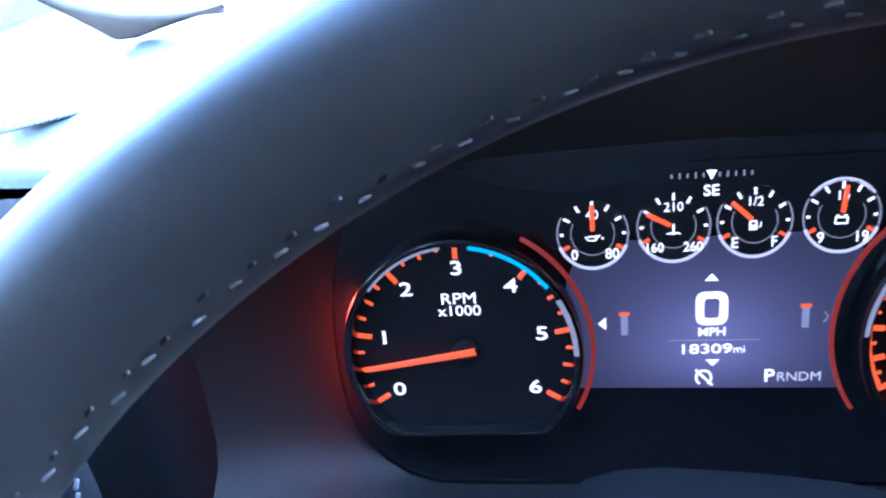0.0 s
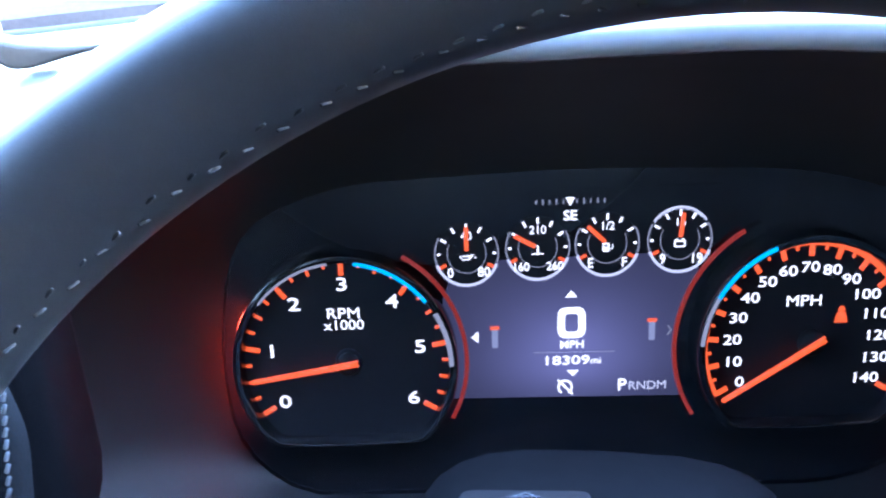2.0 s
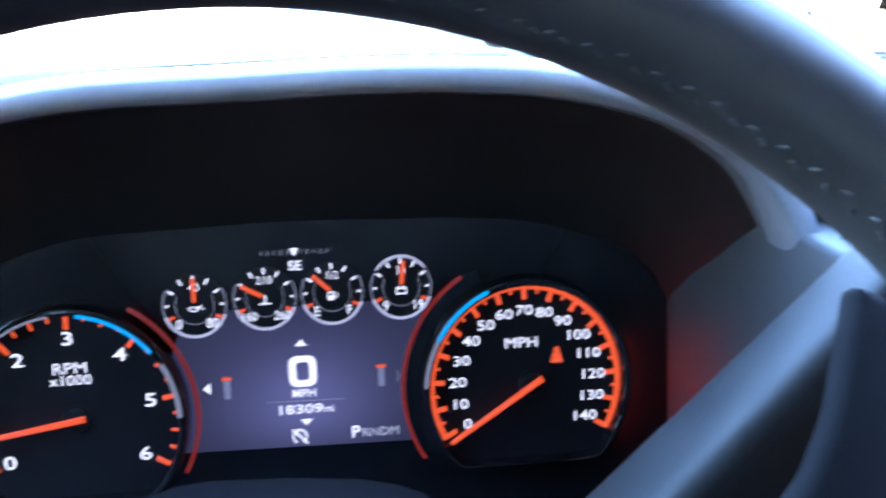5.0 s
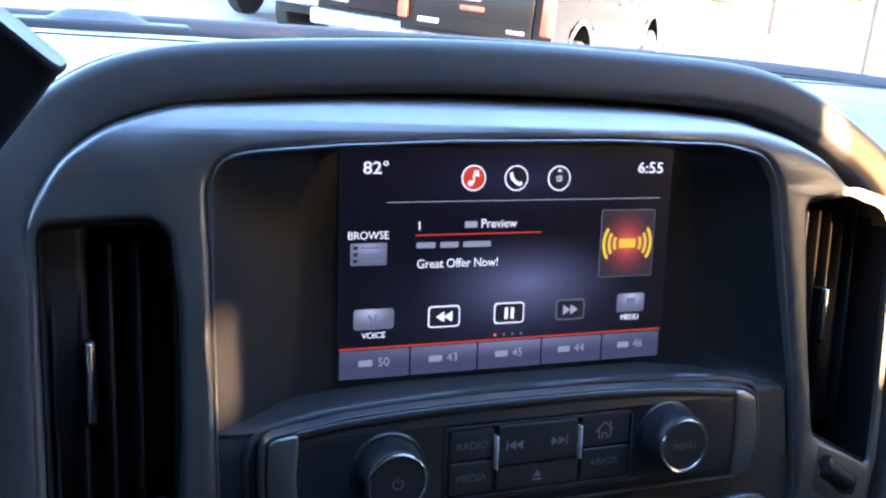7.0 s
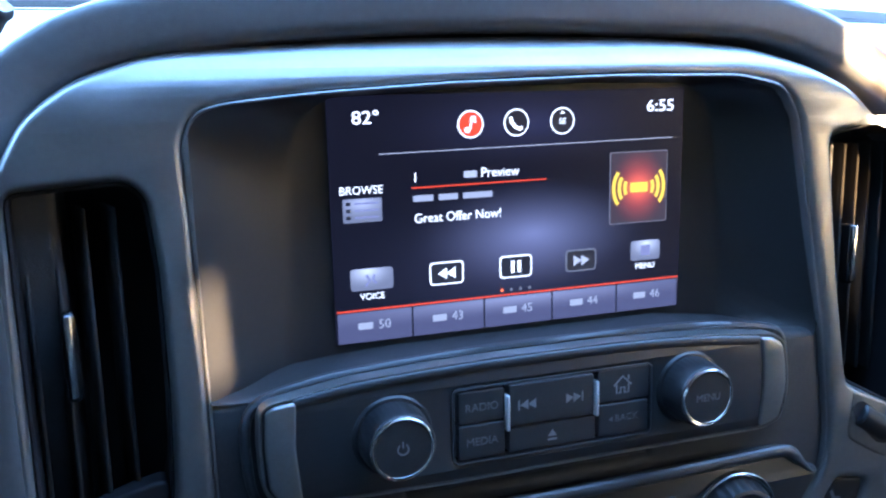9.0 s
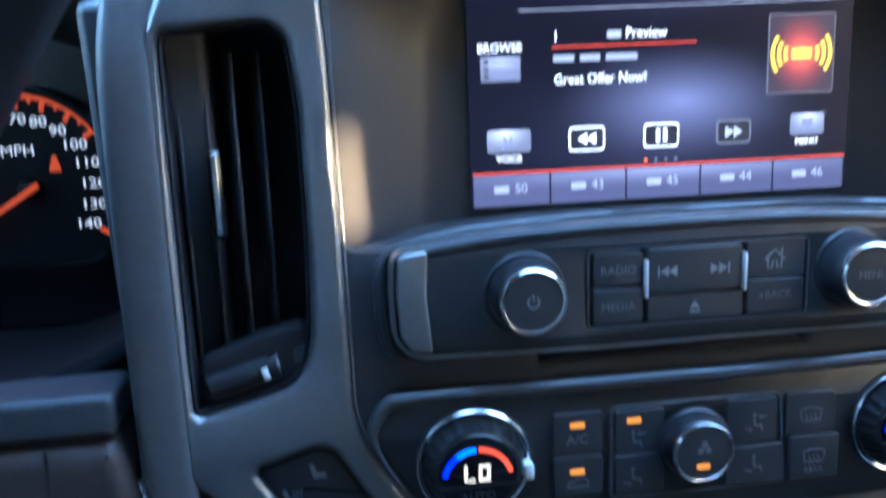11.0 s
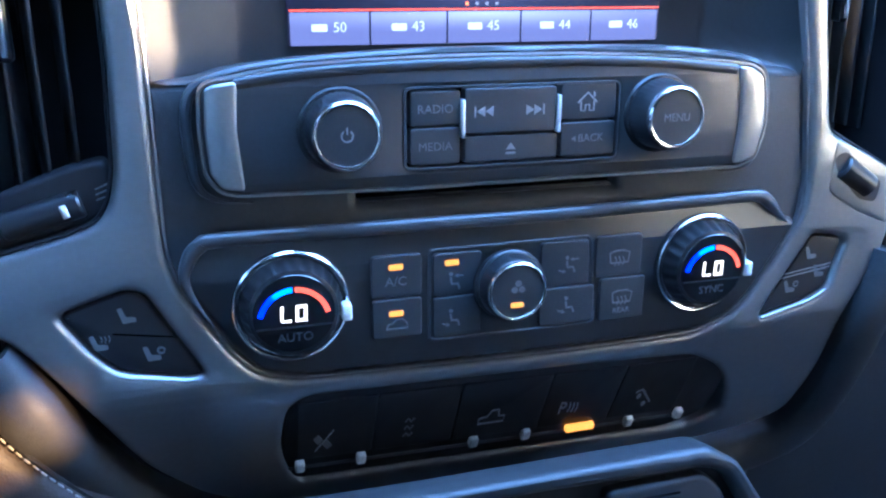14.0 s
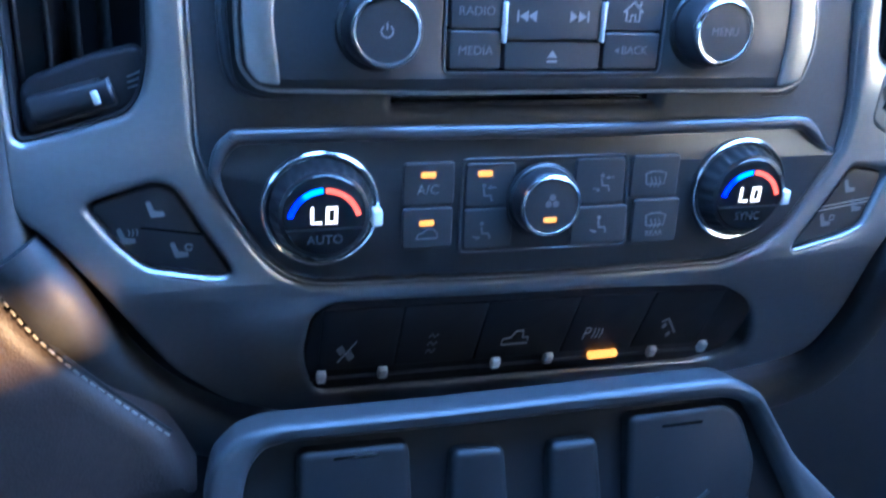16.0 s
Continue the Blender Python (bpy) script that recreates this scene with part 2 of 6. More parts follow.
def soft(h, r, w0=0.0):
    """A profile from w0 to h with a rounded edge of radius r."""
    return [(0, w0)] + [(r * (1 - math.cos(a)), h - r + r * math.sin(a)) for a in (0, math.pi / 8, math.pi / 4, 3 * math.pi / 8, math.pi / 2)]


def flat(loop, w=0.0, t=0.25, holes=()):
    return plate(loop, holes, ((0, w), (0, w + t)))


def lathe(prof, n=48, ridges=0, depth=0.0, band=(0, 0)):
    """A turned body about the local z axis from (radius, height) pairs; ridges flute it between two heights."""
    bm = bmesh.new()
    rows = []
    for r, h in prof:
        row = []
        for i in range(n):
            a = 2 * math.pi * i / n
            q = r
            if ridges and band[0] <= h <= band[1]:
                q = r - depth * (0.5 + 0.5 * math.cos(a * ridges))
            row.append(bm.verts.new((q * K * math.cos(a), q * K * math.sin(a), h * K)))
        rows.append(row)
    for a, b in zip(rows, rows[1:]):
        for i in range(n):
            bm.faces.new((a[i - 1], a[i], b[i], b[i - 1]))
    for row in (rows[0], rows[-1]):
        if Vector(row[0].co.xy).length > 1e-5:
            bm.faces.new(row)
    return smooth(bm, 35)


def arc_band(cx, cy, r0, r1, a0, a1, w=0.0, t=0.3, n=36):
    return flat(circle(cx, cy, r1, n, a0, a1) + list(reversed(circle(cx, cy, r0, n, a0, a1))), w, t)


def sweep(path, section, closed=False, up=(0, 0, 1), scale=None, caps=True):
    """A section (x across, y along up) carried along a path in metres."""
    bm = bmesh.new()
    m = len(path)
    rows = []
    for i in range(m):
        p = Vector(path[i])
        a = Vector(path[(i - 1) % m] if closed or i else path[i])
        b = Vector(path[(i + 1) % m] if closed or i < m - 1 else path[i])
        t = (b - a).normalized()
        uv = Vector(up[i]) if isinstance(up, list) else Vector(up)
        x = t.cross(uv).normalized()
        y = x.cross(t).normalized()
        s = scale[i] if scale else 1.0
        rows.append([bm.verts.new(p + x * (q[0] * s) + y * (q[1] * s)) for q in section])
    pairs = list(zip(rows, rows[1:])) + ([(rows[-1], rows[0])] if closed else [])
    for r0, r1 in pairs:
        for j in range(len(section)):
            bm.faces.new((r0[j - 1], r0[j], r1[j], r1[j - 1]))
    if caps and not closed:
        bm.faces.new(rows[0])
        bm.faces.new(rows[-1])
    return smooth(bm, 45)


def ring_section(r, n=10, ry=None):
    ry = r if ry is None else ry
    return [(r * math.cos(2 * math.pi * i / n), ry * math.sin(2 * math.pi * i / n)) for i in range(n)]


def block(x0, x1, y0, y1, z0, z1, bev=0.0, seg=2):
    bm = bmesh.new()
    bmesh.ops.create_cube(bm, size=1)
    for v in bm.verts:
        v.co = Vector((x0 + (v.co.x + 0.5) * (x1 - x0), y0 + (v.co.y + 0.5) * (y1 - y0), z0 + (v.co.z + 0.5) * (z1 - z0)))
    if bev:
        bmesh.ops.bevel(bm, geom=list(bm.edges), offset=bev, segments=seg, affect='EDGES', profile=0.5)
    return smooth(bm, 50)


def text(s, size, u, v, w, material, parent, name="lettering", sx=1.0, align='CENTER', rz=0, depth=0.2, bold=0.0):
    """Letters as a mesh; size is the height of a capital in millimetres."""
    cu = bpy.data.curves.new("letters", 'FONT')
    cu.body = s
    cu.size = size * K / 0.69
    cu.align_x = align
    cu.align_y = 'CENTER'
    cu.extrude = depth * K / 2
    cu.offset = bold * K
    cu.resolution_u = 3
    tmp = bpy.data.objects.new("letters", cu)
    scene.collection.objects.link(tmp)
    me = bpy.data.meshes.new_from_object(tmp.evaluated_get(bpy.context.evaluated_depsgraph_get()))
    bpy.data.objects.remove(tmp)
    bpy.data.curves.remove(cu)
    bm = bmesh.new()
    bm.from_mesh(me)
    bmesh.ops.remove_doubles(bm, verts=bm.verts, dist=1e-6)
    bm.to_mesh(me)
    bm.free()
    me.materials.clear()
    me.materials.append(material)
    ob = new(name, me)
    ob.parent = parent
    ob.matrix_basis = Matrix.Translation((u * K, v * K, (w + depth / 2) * K)) @ Matrix.Rotation(radians(rz), 4, 'Z') @ Matrix.Diagonal((sx, 1, 1, 1))
    return ob


def mark(loop, material, parent, w, name="icon", t=0.25, holes=()):
    return part(name, flat(loop, w, t, holes), material, parent)


def stroke(pts, width, w=0.0, t=0.25):
    """A flat line of a given width through points."""
    n = len(pts)
    left, right = [], []
    for i in range(n):
        a, b = Vector(pts[max(0, i - 1)]), Vector(pts[min(n - 1, i + 1)])
        d = (b - a).normalized()
        nn = Vector((-d.y, d.x)) * width / 2
        left.append(Vector(pts[i]) + nn)
        right.append(Vector(pts[i]) - nn)
    return flat(left + right[::-1], w, t)


def join(*bms):
    out = bmesh.new()
    for b in bms:
        me = bpy.data.meshes.new("join")
        b.to_mesh(me)
        b.free()
        out.from_mesh(me)
        bpy.data.meshes.remove(me)
    return out


def moved(bm, m):
    bmesh.ops.transform(bm, matrix=m, verts=bm.verts)
    return bm

# ---------------------------------------------------------------- outside
asphalt = mat("asphalt", (0.42, 0.41, 0.39), 0.9, 0, 0.12, 0.6, bump=0.0)
GRASS = mat("grass", (0.10, 0.13, 0.035), 0.9, 0, 0.3, 0.8)
LEAF = mat("foliage", (0.12, 0.14, 0.04), 0.7, 0, 0.4, 1.5)
BARK = mat("bark", (0.12, 0.09, 0.06), 0.9, 0, 0.25, 6)
TYRE = mat("tyre", (0.02, 0.02, 0.02), 0.85, 0, 0.1, 20)
ALLOY = mat("alloy", (0.45, 0.45, 0.45), 0.3, 0.9, 0.05, 20)
CARGLASS = mat("car_glass", (0.05, 0.07, 0.085), 0.05, 0, 0.02, 5)
TAILRED = mat("tail_light_red", (0.75, 0.06, 0.03), 0.2, 0, 0.1, 30)
PLATEW = mat("white_plate", (0.8, 0.8, 0.78), 0.5, 0, 0.05, 30)


def rise(y):
    """The lot climbs gently ahead of the parked car."""
    if y <= 0:
        return 0.0
    if y < 22:
        return 0.0028 * y * y
    return 1.355 + 3.0 * (1 - math.exp(-0.041 * (y - 22)))


def ground_sheet():
    bm = bmesh.new()
    xs = [-600, -250, -100, -50, -25, -12, -6, 0, 6, 12, 25, 50, 100, 250, 600]
    ys = [-400, -100, -30, -8] + [i * 1.0 for i in range(0, 30)] + [30 + i * 4 for i in range(0, 18)] + [130, 200, 400, 1200]
    vs = [[bm.verts.new((x, y, rise(y))) for x in xs] for y in ys]
    for a, b in zip(vs, vs[1:]):
        for i in range(len(xs) - 1):
            bm.faces.new((a[i], a[i + 1], b[i + 1], b[i]))
    return tagged(part("ground", smooth(bm, 60), asphalt, None), "sunlit pale grey asphalt of a parking lot", "ground", kind="structure")


ground_sheet()


def verge(name, loop, h):
    bm = bmesh.new()
    top = [bm.verts.new((x, y, h)) for x, y in loop]
    bot = [bm.verts.new((x, y, -0.15)) for x, y in loop]
    bm.faces.new(top)
    for i in range(len(loop)):
        bm.faces.new((bot[i - 1], bot[i], top[i], top[i - 1]))
    for y in range(10, 112, 2):
        bmesh.ops.bisect_plane(bm, geom=bm.verts[:] + bm.edges[:] + bm.faces[:], plane_co=(0, y, 0), plane_no=(0, 1, 0))
    for v in bm.verts:
        v.co.z += rise(v.co.y)
    bmesh.ops.recalc_face_normals(bm, faces=bm.faces)
    return tagged(part(name, bm, GRASS, None), "mown green grass verge beside the parking lot", "grass", kind="structure")


verge("grass_verge", [(22.51, 28.24), (32.87, 21.79), (58.29, 33.18), (86.09, 74.74), (53.97, 113.06), (4.04, 110.36), (8.74, 60.54)], 0.12)
verge("grass_island", [(18.58, 17.51), (26.34, 12.92), (27.3, 13.67), (19.33, 18.45)], 0.12)


def tree(x, y, h, spread, seed):
    rnd = random.Random(seed)
    ob = thing("tree", Matrix.Translation((x, y, rise(y) + 0.05)), "broad green leafy tree in evening sun", "tree", "trees by the lot")
    path = [(0.12 * math.sin(i * 1.3 + seed), 0.1 * math.cos(i + seed), h * 0.62 * i / 6) for i in range(7)]
    bms = [sweep(path, ring_section(1, 8), scale=[0.03 * h * (1 - 0.12 * i) for i in range(7)], up=(0, 1, 0))]
    for k in range(7):
        a = rnd.uniform(0, 6.28)
        z0 = h * rnd.uniform(0.25, 0.55)
        e = Vector((math.cos(a) * spread * 0.8, math.sin(a) * spread * 0.8, z0 + h * rnd.uniform(0.12, 0.3)))
        bms.append(sweep([(0, 0, z0), e * 0.5 + Vector((0, 0, z0 * 0.55)), e], ring_section(1, 6), scale=[0.013 * h, 0.009 * h, 0.003 * h], up=(0.1, 1, 0.2)))
    part("trunk", join(*bms), BARK, ob)
    bm = bmesh.new()
    blobs = [(Vector((rnd.gauss(0, 0.5) * spread, rnd.gauss(0, 0.5) * spread, h * rnd.uniform(0.3, 0.95))), spread * rnd.uniform(0.25, 0.5)) for _ in range(14)]
    for c, r in blobs:
        for _ in range(260):
            d = Vector((rnd.gauss(0, 1), rnd.gauss(0, 1), rnd.gauss(0, 0.8))).normalized()
            p = c + d * r * rnd.uniform(0.6, 1.05)
            s = rnd.uniform(0.09, 0.22)
            q = Euler((rnd.uniform(0, 6), rnd.uniform(0, 6), rnd.uniform(0, 6))).to_matrix()
            v = [bm.verts.new(p + q @ Vector(k) * s) for k in ((-1, -0.4, 0), (0.1, -0.7, 0.2), (1, 0.3, 0), (0, 0.7, -0.15))]
            bm.faces.new(v)
    part("crown", bm, LEAF, ob)
    return ob


for i, (x, y, h, s) in enumerate([(24.8, 41.38, 9, 4), (31.01, 37.71, 8, 4), (36.27, 32.99, 9, 4.5), (42.16, 35.31, 11, 5), (45.53, 28.48, 9, 4), (49.98, 38.74, 12, 5), (33.36, 49.86, 12, 5.5), (23.05, 55.31, 12, 5), (58.29, 33.18, 12, 5), (41.45, 48.29, 13, 5), (14.19, 70.85, 13, 6), (26.39, 67.5, 14, 6)]):
    tree(x, y, h, s, 11 + i)


def woods():
    rnd = random.Random(5)
    bm = bmesh.new()
    for i in range(9000):
        a = rnd.uniform(-0.35, 1.25)
        d = rnd.uniform(95, 125)
        x, y = math.sin(a) * d, math.cos(a) * d
        z = rnd.uniform(0, 1) ** 1.3 * (9 + 4 * math.sin(a * 23) + 3 * math.sin(a * 57)) + 0.3
        s = rnd.uniform(0.4, 0.95)
        q = Euler((rnd.uniform(0, 6), rnd.uniform(0, 6), rnd.uniform(0, 6))).to_matrix()
        bm.faces.new([bm.verts.new(Vector((x, y, z + rise(y))) + q @ Vector(k) * s) for k in ((-1, -0.5, 0), (0.2, -0.8, 0.2), (1, 0.4, 0), (0, 0.8, -0.2))])
    return tagged(part("far_woods", bm, LEAF, None), "distant green line of woods in haze", "woods", kind="stuff")


woods()


def post(name, x, y, h, r, label, board=None):
    ob = thing(name, Matrix.Translation((x, y, rise(y) - 0.05)), label, "post")
    part("pole", sweep([(0, 0, 0), (0, 0, h * 0.5), (0, 0, h)], ring_section(r, 10), up=(0, 1, 0)), MATS["bark"] if board is None else ALLOY, ob)
    if board:
        part("sign_board", block(-board / 2, board / 2, -0.02, 0.02, h - board, h, 0.01), PLATEW, ob, "white back of a sign board")
    else:
        part("footing", block(-r * 1.6, r * 1.6, -r * 1.6, r * 1.6, 0, 0.25, 0.03), asphalt, ob)
    return ob


post("utility_pole", 16.41, 18.89, 9, 0.13, "weathered wooden utility pole beside the verge")
post("sign_post", 16.13, 20.28, 3.0, 0.04, "white sign on a thin metal post", 0.75)
post("lamp_post", 11.82, 11.13, 7, 0.07, "dark slim lamp post in the parking lot")


def pickup(x, y, head, paint, label, lift=0.0):
    """A crew-cab pickup whose tail stands at x, y and which points along head (degrees right of straight ahead)."""
    climb = (rise(y + 3.0) - rise(y)) / 3.0
    ob = thing("pickup_truck", Matrix.Translation((x, y, rise(y) - 0.02)) @ Matrix.Rotation(math.atan(climb), 4, 'X') @ Matrix.Rotation(radians(-head), 4, 'Z'), label, "pickup truck", "parked pickups")
    z = lift
    # side view, y forward from the tailgate
    def hull(profile, half0, half1, zt):
        """An extruded side profile whose sides lean in above zt."""
        bm = bmesh.new()
        rows = []
        for sx in (-1, 1):
            rows.append([bm.verts.new((sx * (half0 if q[1] <= zt else half0 + (half1 - half0) * (q[1] - zt) / 0.45), q[0], q[1] + z)) for q in profile])
        n = len(profile)
        for i in range(n):
            bm.faces.new((rows[0][i - 1], rows[0][i], rows[1][i], rows[1][i - 1]))
        bm.faces.new(rows[0]), bm.faces.new(rows[1])
        bmesh.ops.recalc_face_normals(bm, faces=bm.faces)
        sel = [e for e in bm.edges if len(e.link_faces) == 2 and e.calc_face_angle(0) > 0.3]
        bmesh.ops.bevel(bm, geom=sel, offset=0.03, segments=2, affect='EDGES')
        return smooth(bm, 40)
    lower = [(0.02, 0.62), (0.62, 0.62), (0.70, 0.95), (0.95, 1.05), (1.30, 1.05), (1.56, 0.95), (1.64, 0.55), (4.15, 0.55), (4.24, 0.95), (4.45, 1.05), (4.80, 1.05), (5.02, 0.95), (5.12, 0.60), (5.75, 0.62), (5.80, 1.05), (5.55, 1.20), (4.20, 1.30), (3.9, 1.40), (1.9, 1.42), (0.02, 1.42)]
    part("body", hull(lower, 0.98, 0.98, 3), paint, ob)
    cabin = [(1.95, 1.38), (4.05, 1.38), (3.30, 1.86), (2.9, 1.91), (2.25, 1.90), (2.08, 1.84)]
    part("cab", hull(cabin, 0.95, 0.74, 1.4), paint, ob)
    part("tailgate", moved(block(-0.76, 0.76, -0.025, 0.02, 0.82, 1.40, 0.02), Matrix.Translation((0, 0, z))), paint, ob)
    part("tailgate_handle", moved(block(-0.10, 0.10, -0.045, -0.02, 1.21, 1.31, 0.012), Matrix.Translation((0, 0, z))), ALLOY, ob, "bright handle plate")
    part("tailgate_emblem", moved(block(-0.15, 0.15, -0.036, -0.024, 1.10, 1.15, 0.004), Matrix.Translation((0, 0, z))), TAILRED, ob, "plain red emblem bar")
    part("badge", moved(block(-0.70, -0.42, -0.034, -0.024, 0.90, 0.96, 0.003), Matrix.Translation((0, 0, z))), ALLOY, ob)
    part("badge", moved(block(0.46, 0.68, -0.034, -0.024, 0.90, 0.94, 0.003), Matrix.Translation((0, 0, z))), ALLOY, ob)
    part("tailgate_crease", moved(block(-0.74, 0.74, -0.034, -0.02, 1.005, 1.02, 0.005), Matrix.Translation((0, 0, z))), paint, ob)
    bump = part("rear_bumper", moved(block(-0.97, 0.97, -0.16, 0.05, 0.56, 0.78, 0.04), Matrix.Translation((0, 0, z))), ALLOY, ob, "chromed rear bumper")
    part("number_plate", moved(block(-0.16, 0.16, -0.175, -0.155, 0.58, 0.74, 0.004), Matrix.Translation((0, 0, z))), PLATEW, bump, "plain white plate")
    for sx in (-1, 1):
        part("tail_light", moved(block(min(sx * 0.86, sx * 0.988), max(sx * 0.86, sx * 0.988), -0.03, 0.10, 0.92, 1.36, 0.02), Matrix.Translation((0, 0, z))), TAILRED, ob, "red tail light")
        for a, b in ((2.16, 2.98), (3.05, 3.72)):
            bm = bmesh.new()
            x0, x1 = sx * 0.935, sx * 0.80
            q = [(x0, a, 1.42), (x0, b + 0.18, 1.42), (x1, b - 0.25 if b > 3.2 else b, 1.78), (x1, a + 0.08, 1.78)]
            vs = [bm.verts.new((p[0] + sx * 0.018, p[1], p[2] + z)) for p in q] + [bm.verts.new((p[0] - sx * 0.01, p[1], p[2] + z)) for p in q]
            bm.faces.new(vs[:4]), bm.faces.new(vs[4:])
            for i in range(4):
                bm.faces.new((vs[(i - 1) % 4], vs[i], vs[4 + i], vs[4 + (i - 1) % 4]))
            part("side_window", smooth(bm), CARGLASS, ob, "dark tinted side window")
        for yy in (1.12, 4.62):
            part("arch_trim", moved(arc_band(0, 0, 465, 525, 8, 172, -8, 22, 24), Matrix(((0, 0, 1, sx * 0.982), (1, 0, 0, yy), (0, 1, 0, 0.56 + z), (0, 0, 0, 1)))), ALLOY, ob, "bright wheel arch moulding")
        part("side_moulding", moved(block(min(sx * 0.975, sx * 1.0), max(sx * 0.975, sx * 1.0), 1.80, 4.05, 0.78, 0.84, 0.008), Matrix.Translation((0, 0, z))), ALLOY, ob, "bright side moulding")
        for yy in (2.88, 3.84):
            part("door_handle", moved(block(min(sx * 0.975, sx * 1.015), max(sx * 0.975, sx * 1.015), yy - 0.24, yy - 0.04, 1.22, 1.26, 0.008), Matrix.Translation((0, 0, z))), ALLOY, ob)
        part("mirror", moved(block(min(sx * 0.98, sx * 1.16), max(sx * 0.98, sx * 1.16), 3.72, 3.82, 1.38, 1.58, 0.03), Matrix.Translation((0, 0, z))), paint, ob)
    bm = bmesh.new()
    q = [(-0.74, 1.985, 1.46), (0.74, 1.985, 1.46), (0.66, 2.085, 1.80), (-0.66, 2.085, 1.80)]
    vs = [bm.verts.new((a, b - 0.02, c + z)) for a, b, c in q] + [bm.verts.new((a, b + 0.02, c + z)) for a, b, c in q]
    bm.faces.new(vs[:4]), bm.faces.new(vs[4:])
    for i in range(4):
        bm.faces.new((vs[(i - 1) % 4], vs[i], vs[4 + i], vs[4 + (i - 1) % 4]))
    part("rear_window", smooth(bm), CARGLASS, ob, "dark rear window")
    part("bed_floor", moved(block(-0.80, 0.80, 0.06, 1.85, 1.425, 1.45, 0.01), Matrix.Translation((0, 0, z))), TYRE, ob, "black bed cover")
    rr = 0.41 + lift * 0.4
    for sx in (-1, 1):
        for yy in (1.12, 4.62):
            wh = part("wheel", moved(lathe([(rr * 1000 * 0.62, -130), (rr * 1000 * 0.93, -135), (rr * 1000, -110), (rr * 1000, 110), (rr * 1000 * 0.93, 135), (rr * 1000 * 0.62, 130)], 28), Matrix.Translation((sx * 0.87, yy, rr)) @ Matrix.Rotation(radians(90), 4, 'Y')), TYRE, ob, "black tyre")
            part("rim", moved(lathe([(rr * 640, -128), (rr * 600, -90), (rr * 150, -110), (rr * 150, 110), (rr * 600, 90), (rr * 640, 128)], 20), Matrix.Translation((sx * 0.87, yy, rr)) @ Matrix.Rotation(radians(90), 4, 'Y')), ALLOY, wh, "bright alloy rim")
    part("chassis", moved(block(-0.6, 0.6, 0.2, 5.3, 0.38, 0.70, 0.03), Matrix.Translation((0, 0, z))), TYRE, ob)
    return ob


BLACKPAINT = mat("black_paint", (0.007, 0.007, 0.0075), 0.22, 0, 0.1, 3, spec=0.16)
BLUEPAINT = mat("blue_paint", (0.03, 0.06, 0.25), 0.22, 0, 0.1, 3, spec=0.3)
ORANGEPAINT = mat("orange_paint", (0.62, 0.13, 0.03), 0.22, 0, 0.1, 3, spec=0.3)
GREYPAINT = mat("grey_paint", (0.20, 0.20, 0.20), 0.25, 0.3, 0.1, 3, coat=0.6)
TANPAINT = mat("tan_paint", (0.42, 0.36, 0.24), 0.25, 0.3, 0.1, 3, coat=0.6)
pickup(4.32, 9.78, 47, BLACKPAINT, "glossy black pickup truck parked tail towards the lane")
pickup(3.76, 11.95, 47, BLACKPAINT, "black pickup truck parked beside another pickup")
pickup(3.13, 14.02, 47, BLUEPAINT, "blue pickup truck on raised suspension", 0.12)
pickup(2.59, 16.42, 47, ORANGEPAINT, "orange pickup truck on raised suspension", 0.15)
pickup(1.14, 19.91, 47, GREYPAINT, "grey pickup truck at the far end of the row")
pickup(-2.78, 24.89, 56, TANPAINT, "tan pickup truck far across the parking lot")

# ---------------------------------------------------------------- cabin shell
XL, XR, YF, YB = -0.29, 1.55, 1.02, -1.75


def wall_with_openings(name, plane_x, y0, y1, z0, z1, t, holes, material, label, head=1410, head_back=1870):
    """A side of the cabin with openings for light, in the plane x = plane_x; holes are loops of (y, z)."""
    bm = plate([(y0 * 1000, z0 * 1000), (y1 * 1000, z0 * 1000), (y1 * 1000, head), (120, head_back), (120, z1 * 1000), (y0 * 1000, z1 * 1000)], [[(p[0] * 1000, p[1] * 1000) for p in h] for h in holes], ((0, 0), (0, t * 1000)), bottom=True)
    # plate x -> world y, plate y -> world z, plate z -> world x
    moved(bm, Matrix(((0, 0, 1, plane_x), (1, 0, 0, 0), (0, 1, 0, 0), (0, 0, 0, 1))))
    bmesh.ops.recalc_face_normals(bm, faces=bm.faces)
    return tagged(part(name, bm, material, None), label, "door", kind="structure")


# unseen opening whose height and tint set the fill from the left rear
fill_gap_left = [(-1.40, 1.52), (-0.35, 1.52), (-0.35, 1.82), (-1.35, 1.81)]
wall_with_openings("wall_left", XL - 0.05, YB, 1.0, 0.45, 1.95, 0.05, [fill_gap_left], DOORM, "inner side of the driver's doors, rear opening placed for fill light", 1402, 1370)
# unseen openings, shaped so sun and glow land only on chosen places
sun_gap_front = [(-0.588, 1.495), (-0.50, 1.56), (-0.20, 1.56), (-0.20, 1.72), (-0.622, 1.72), (-0.622, 1.585), (-0.588, 1.57)]
glow_gap_sill = [(-0.50, 1.30), (0.30, 1.33), (0.30, 1.45), (-0.50, 1.475)]
sun_slit_recess = [(-1.042, 1.630), (-1.016, 1.630), (-1.015, 1.672), (-1.041, 1.674)]
sun_slit_knee = [(-1.37, 1.498), (-1.11, 1.498), (-1.11, 1.530), (-1.37, 1.530)]
wall_with_openings("wall_right", XR, YB, 1.0, 0.45, 1.95, 0.012, [sun_gap_front, glow_gap_sill, sun_slit_knee, sun_slit_recess], DOORM, "unseen inner side of the passenger doors, openings cut for sun and glow")
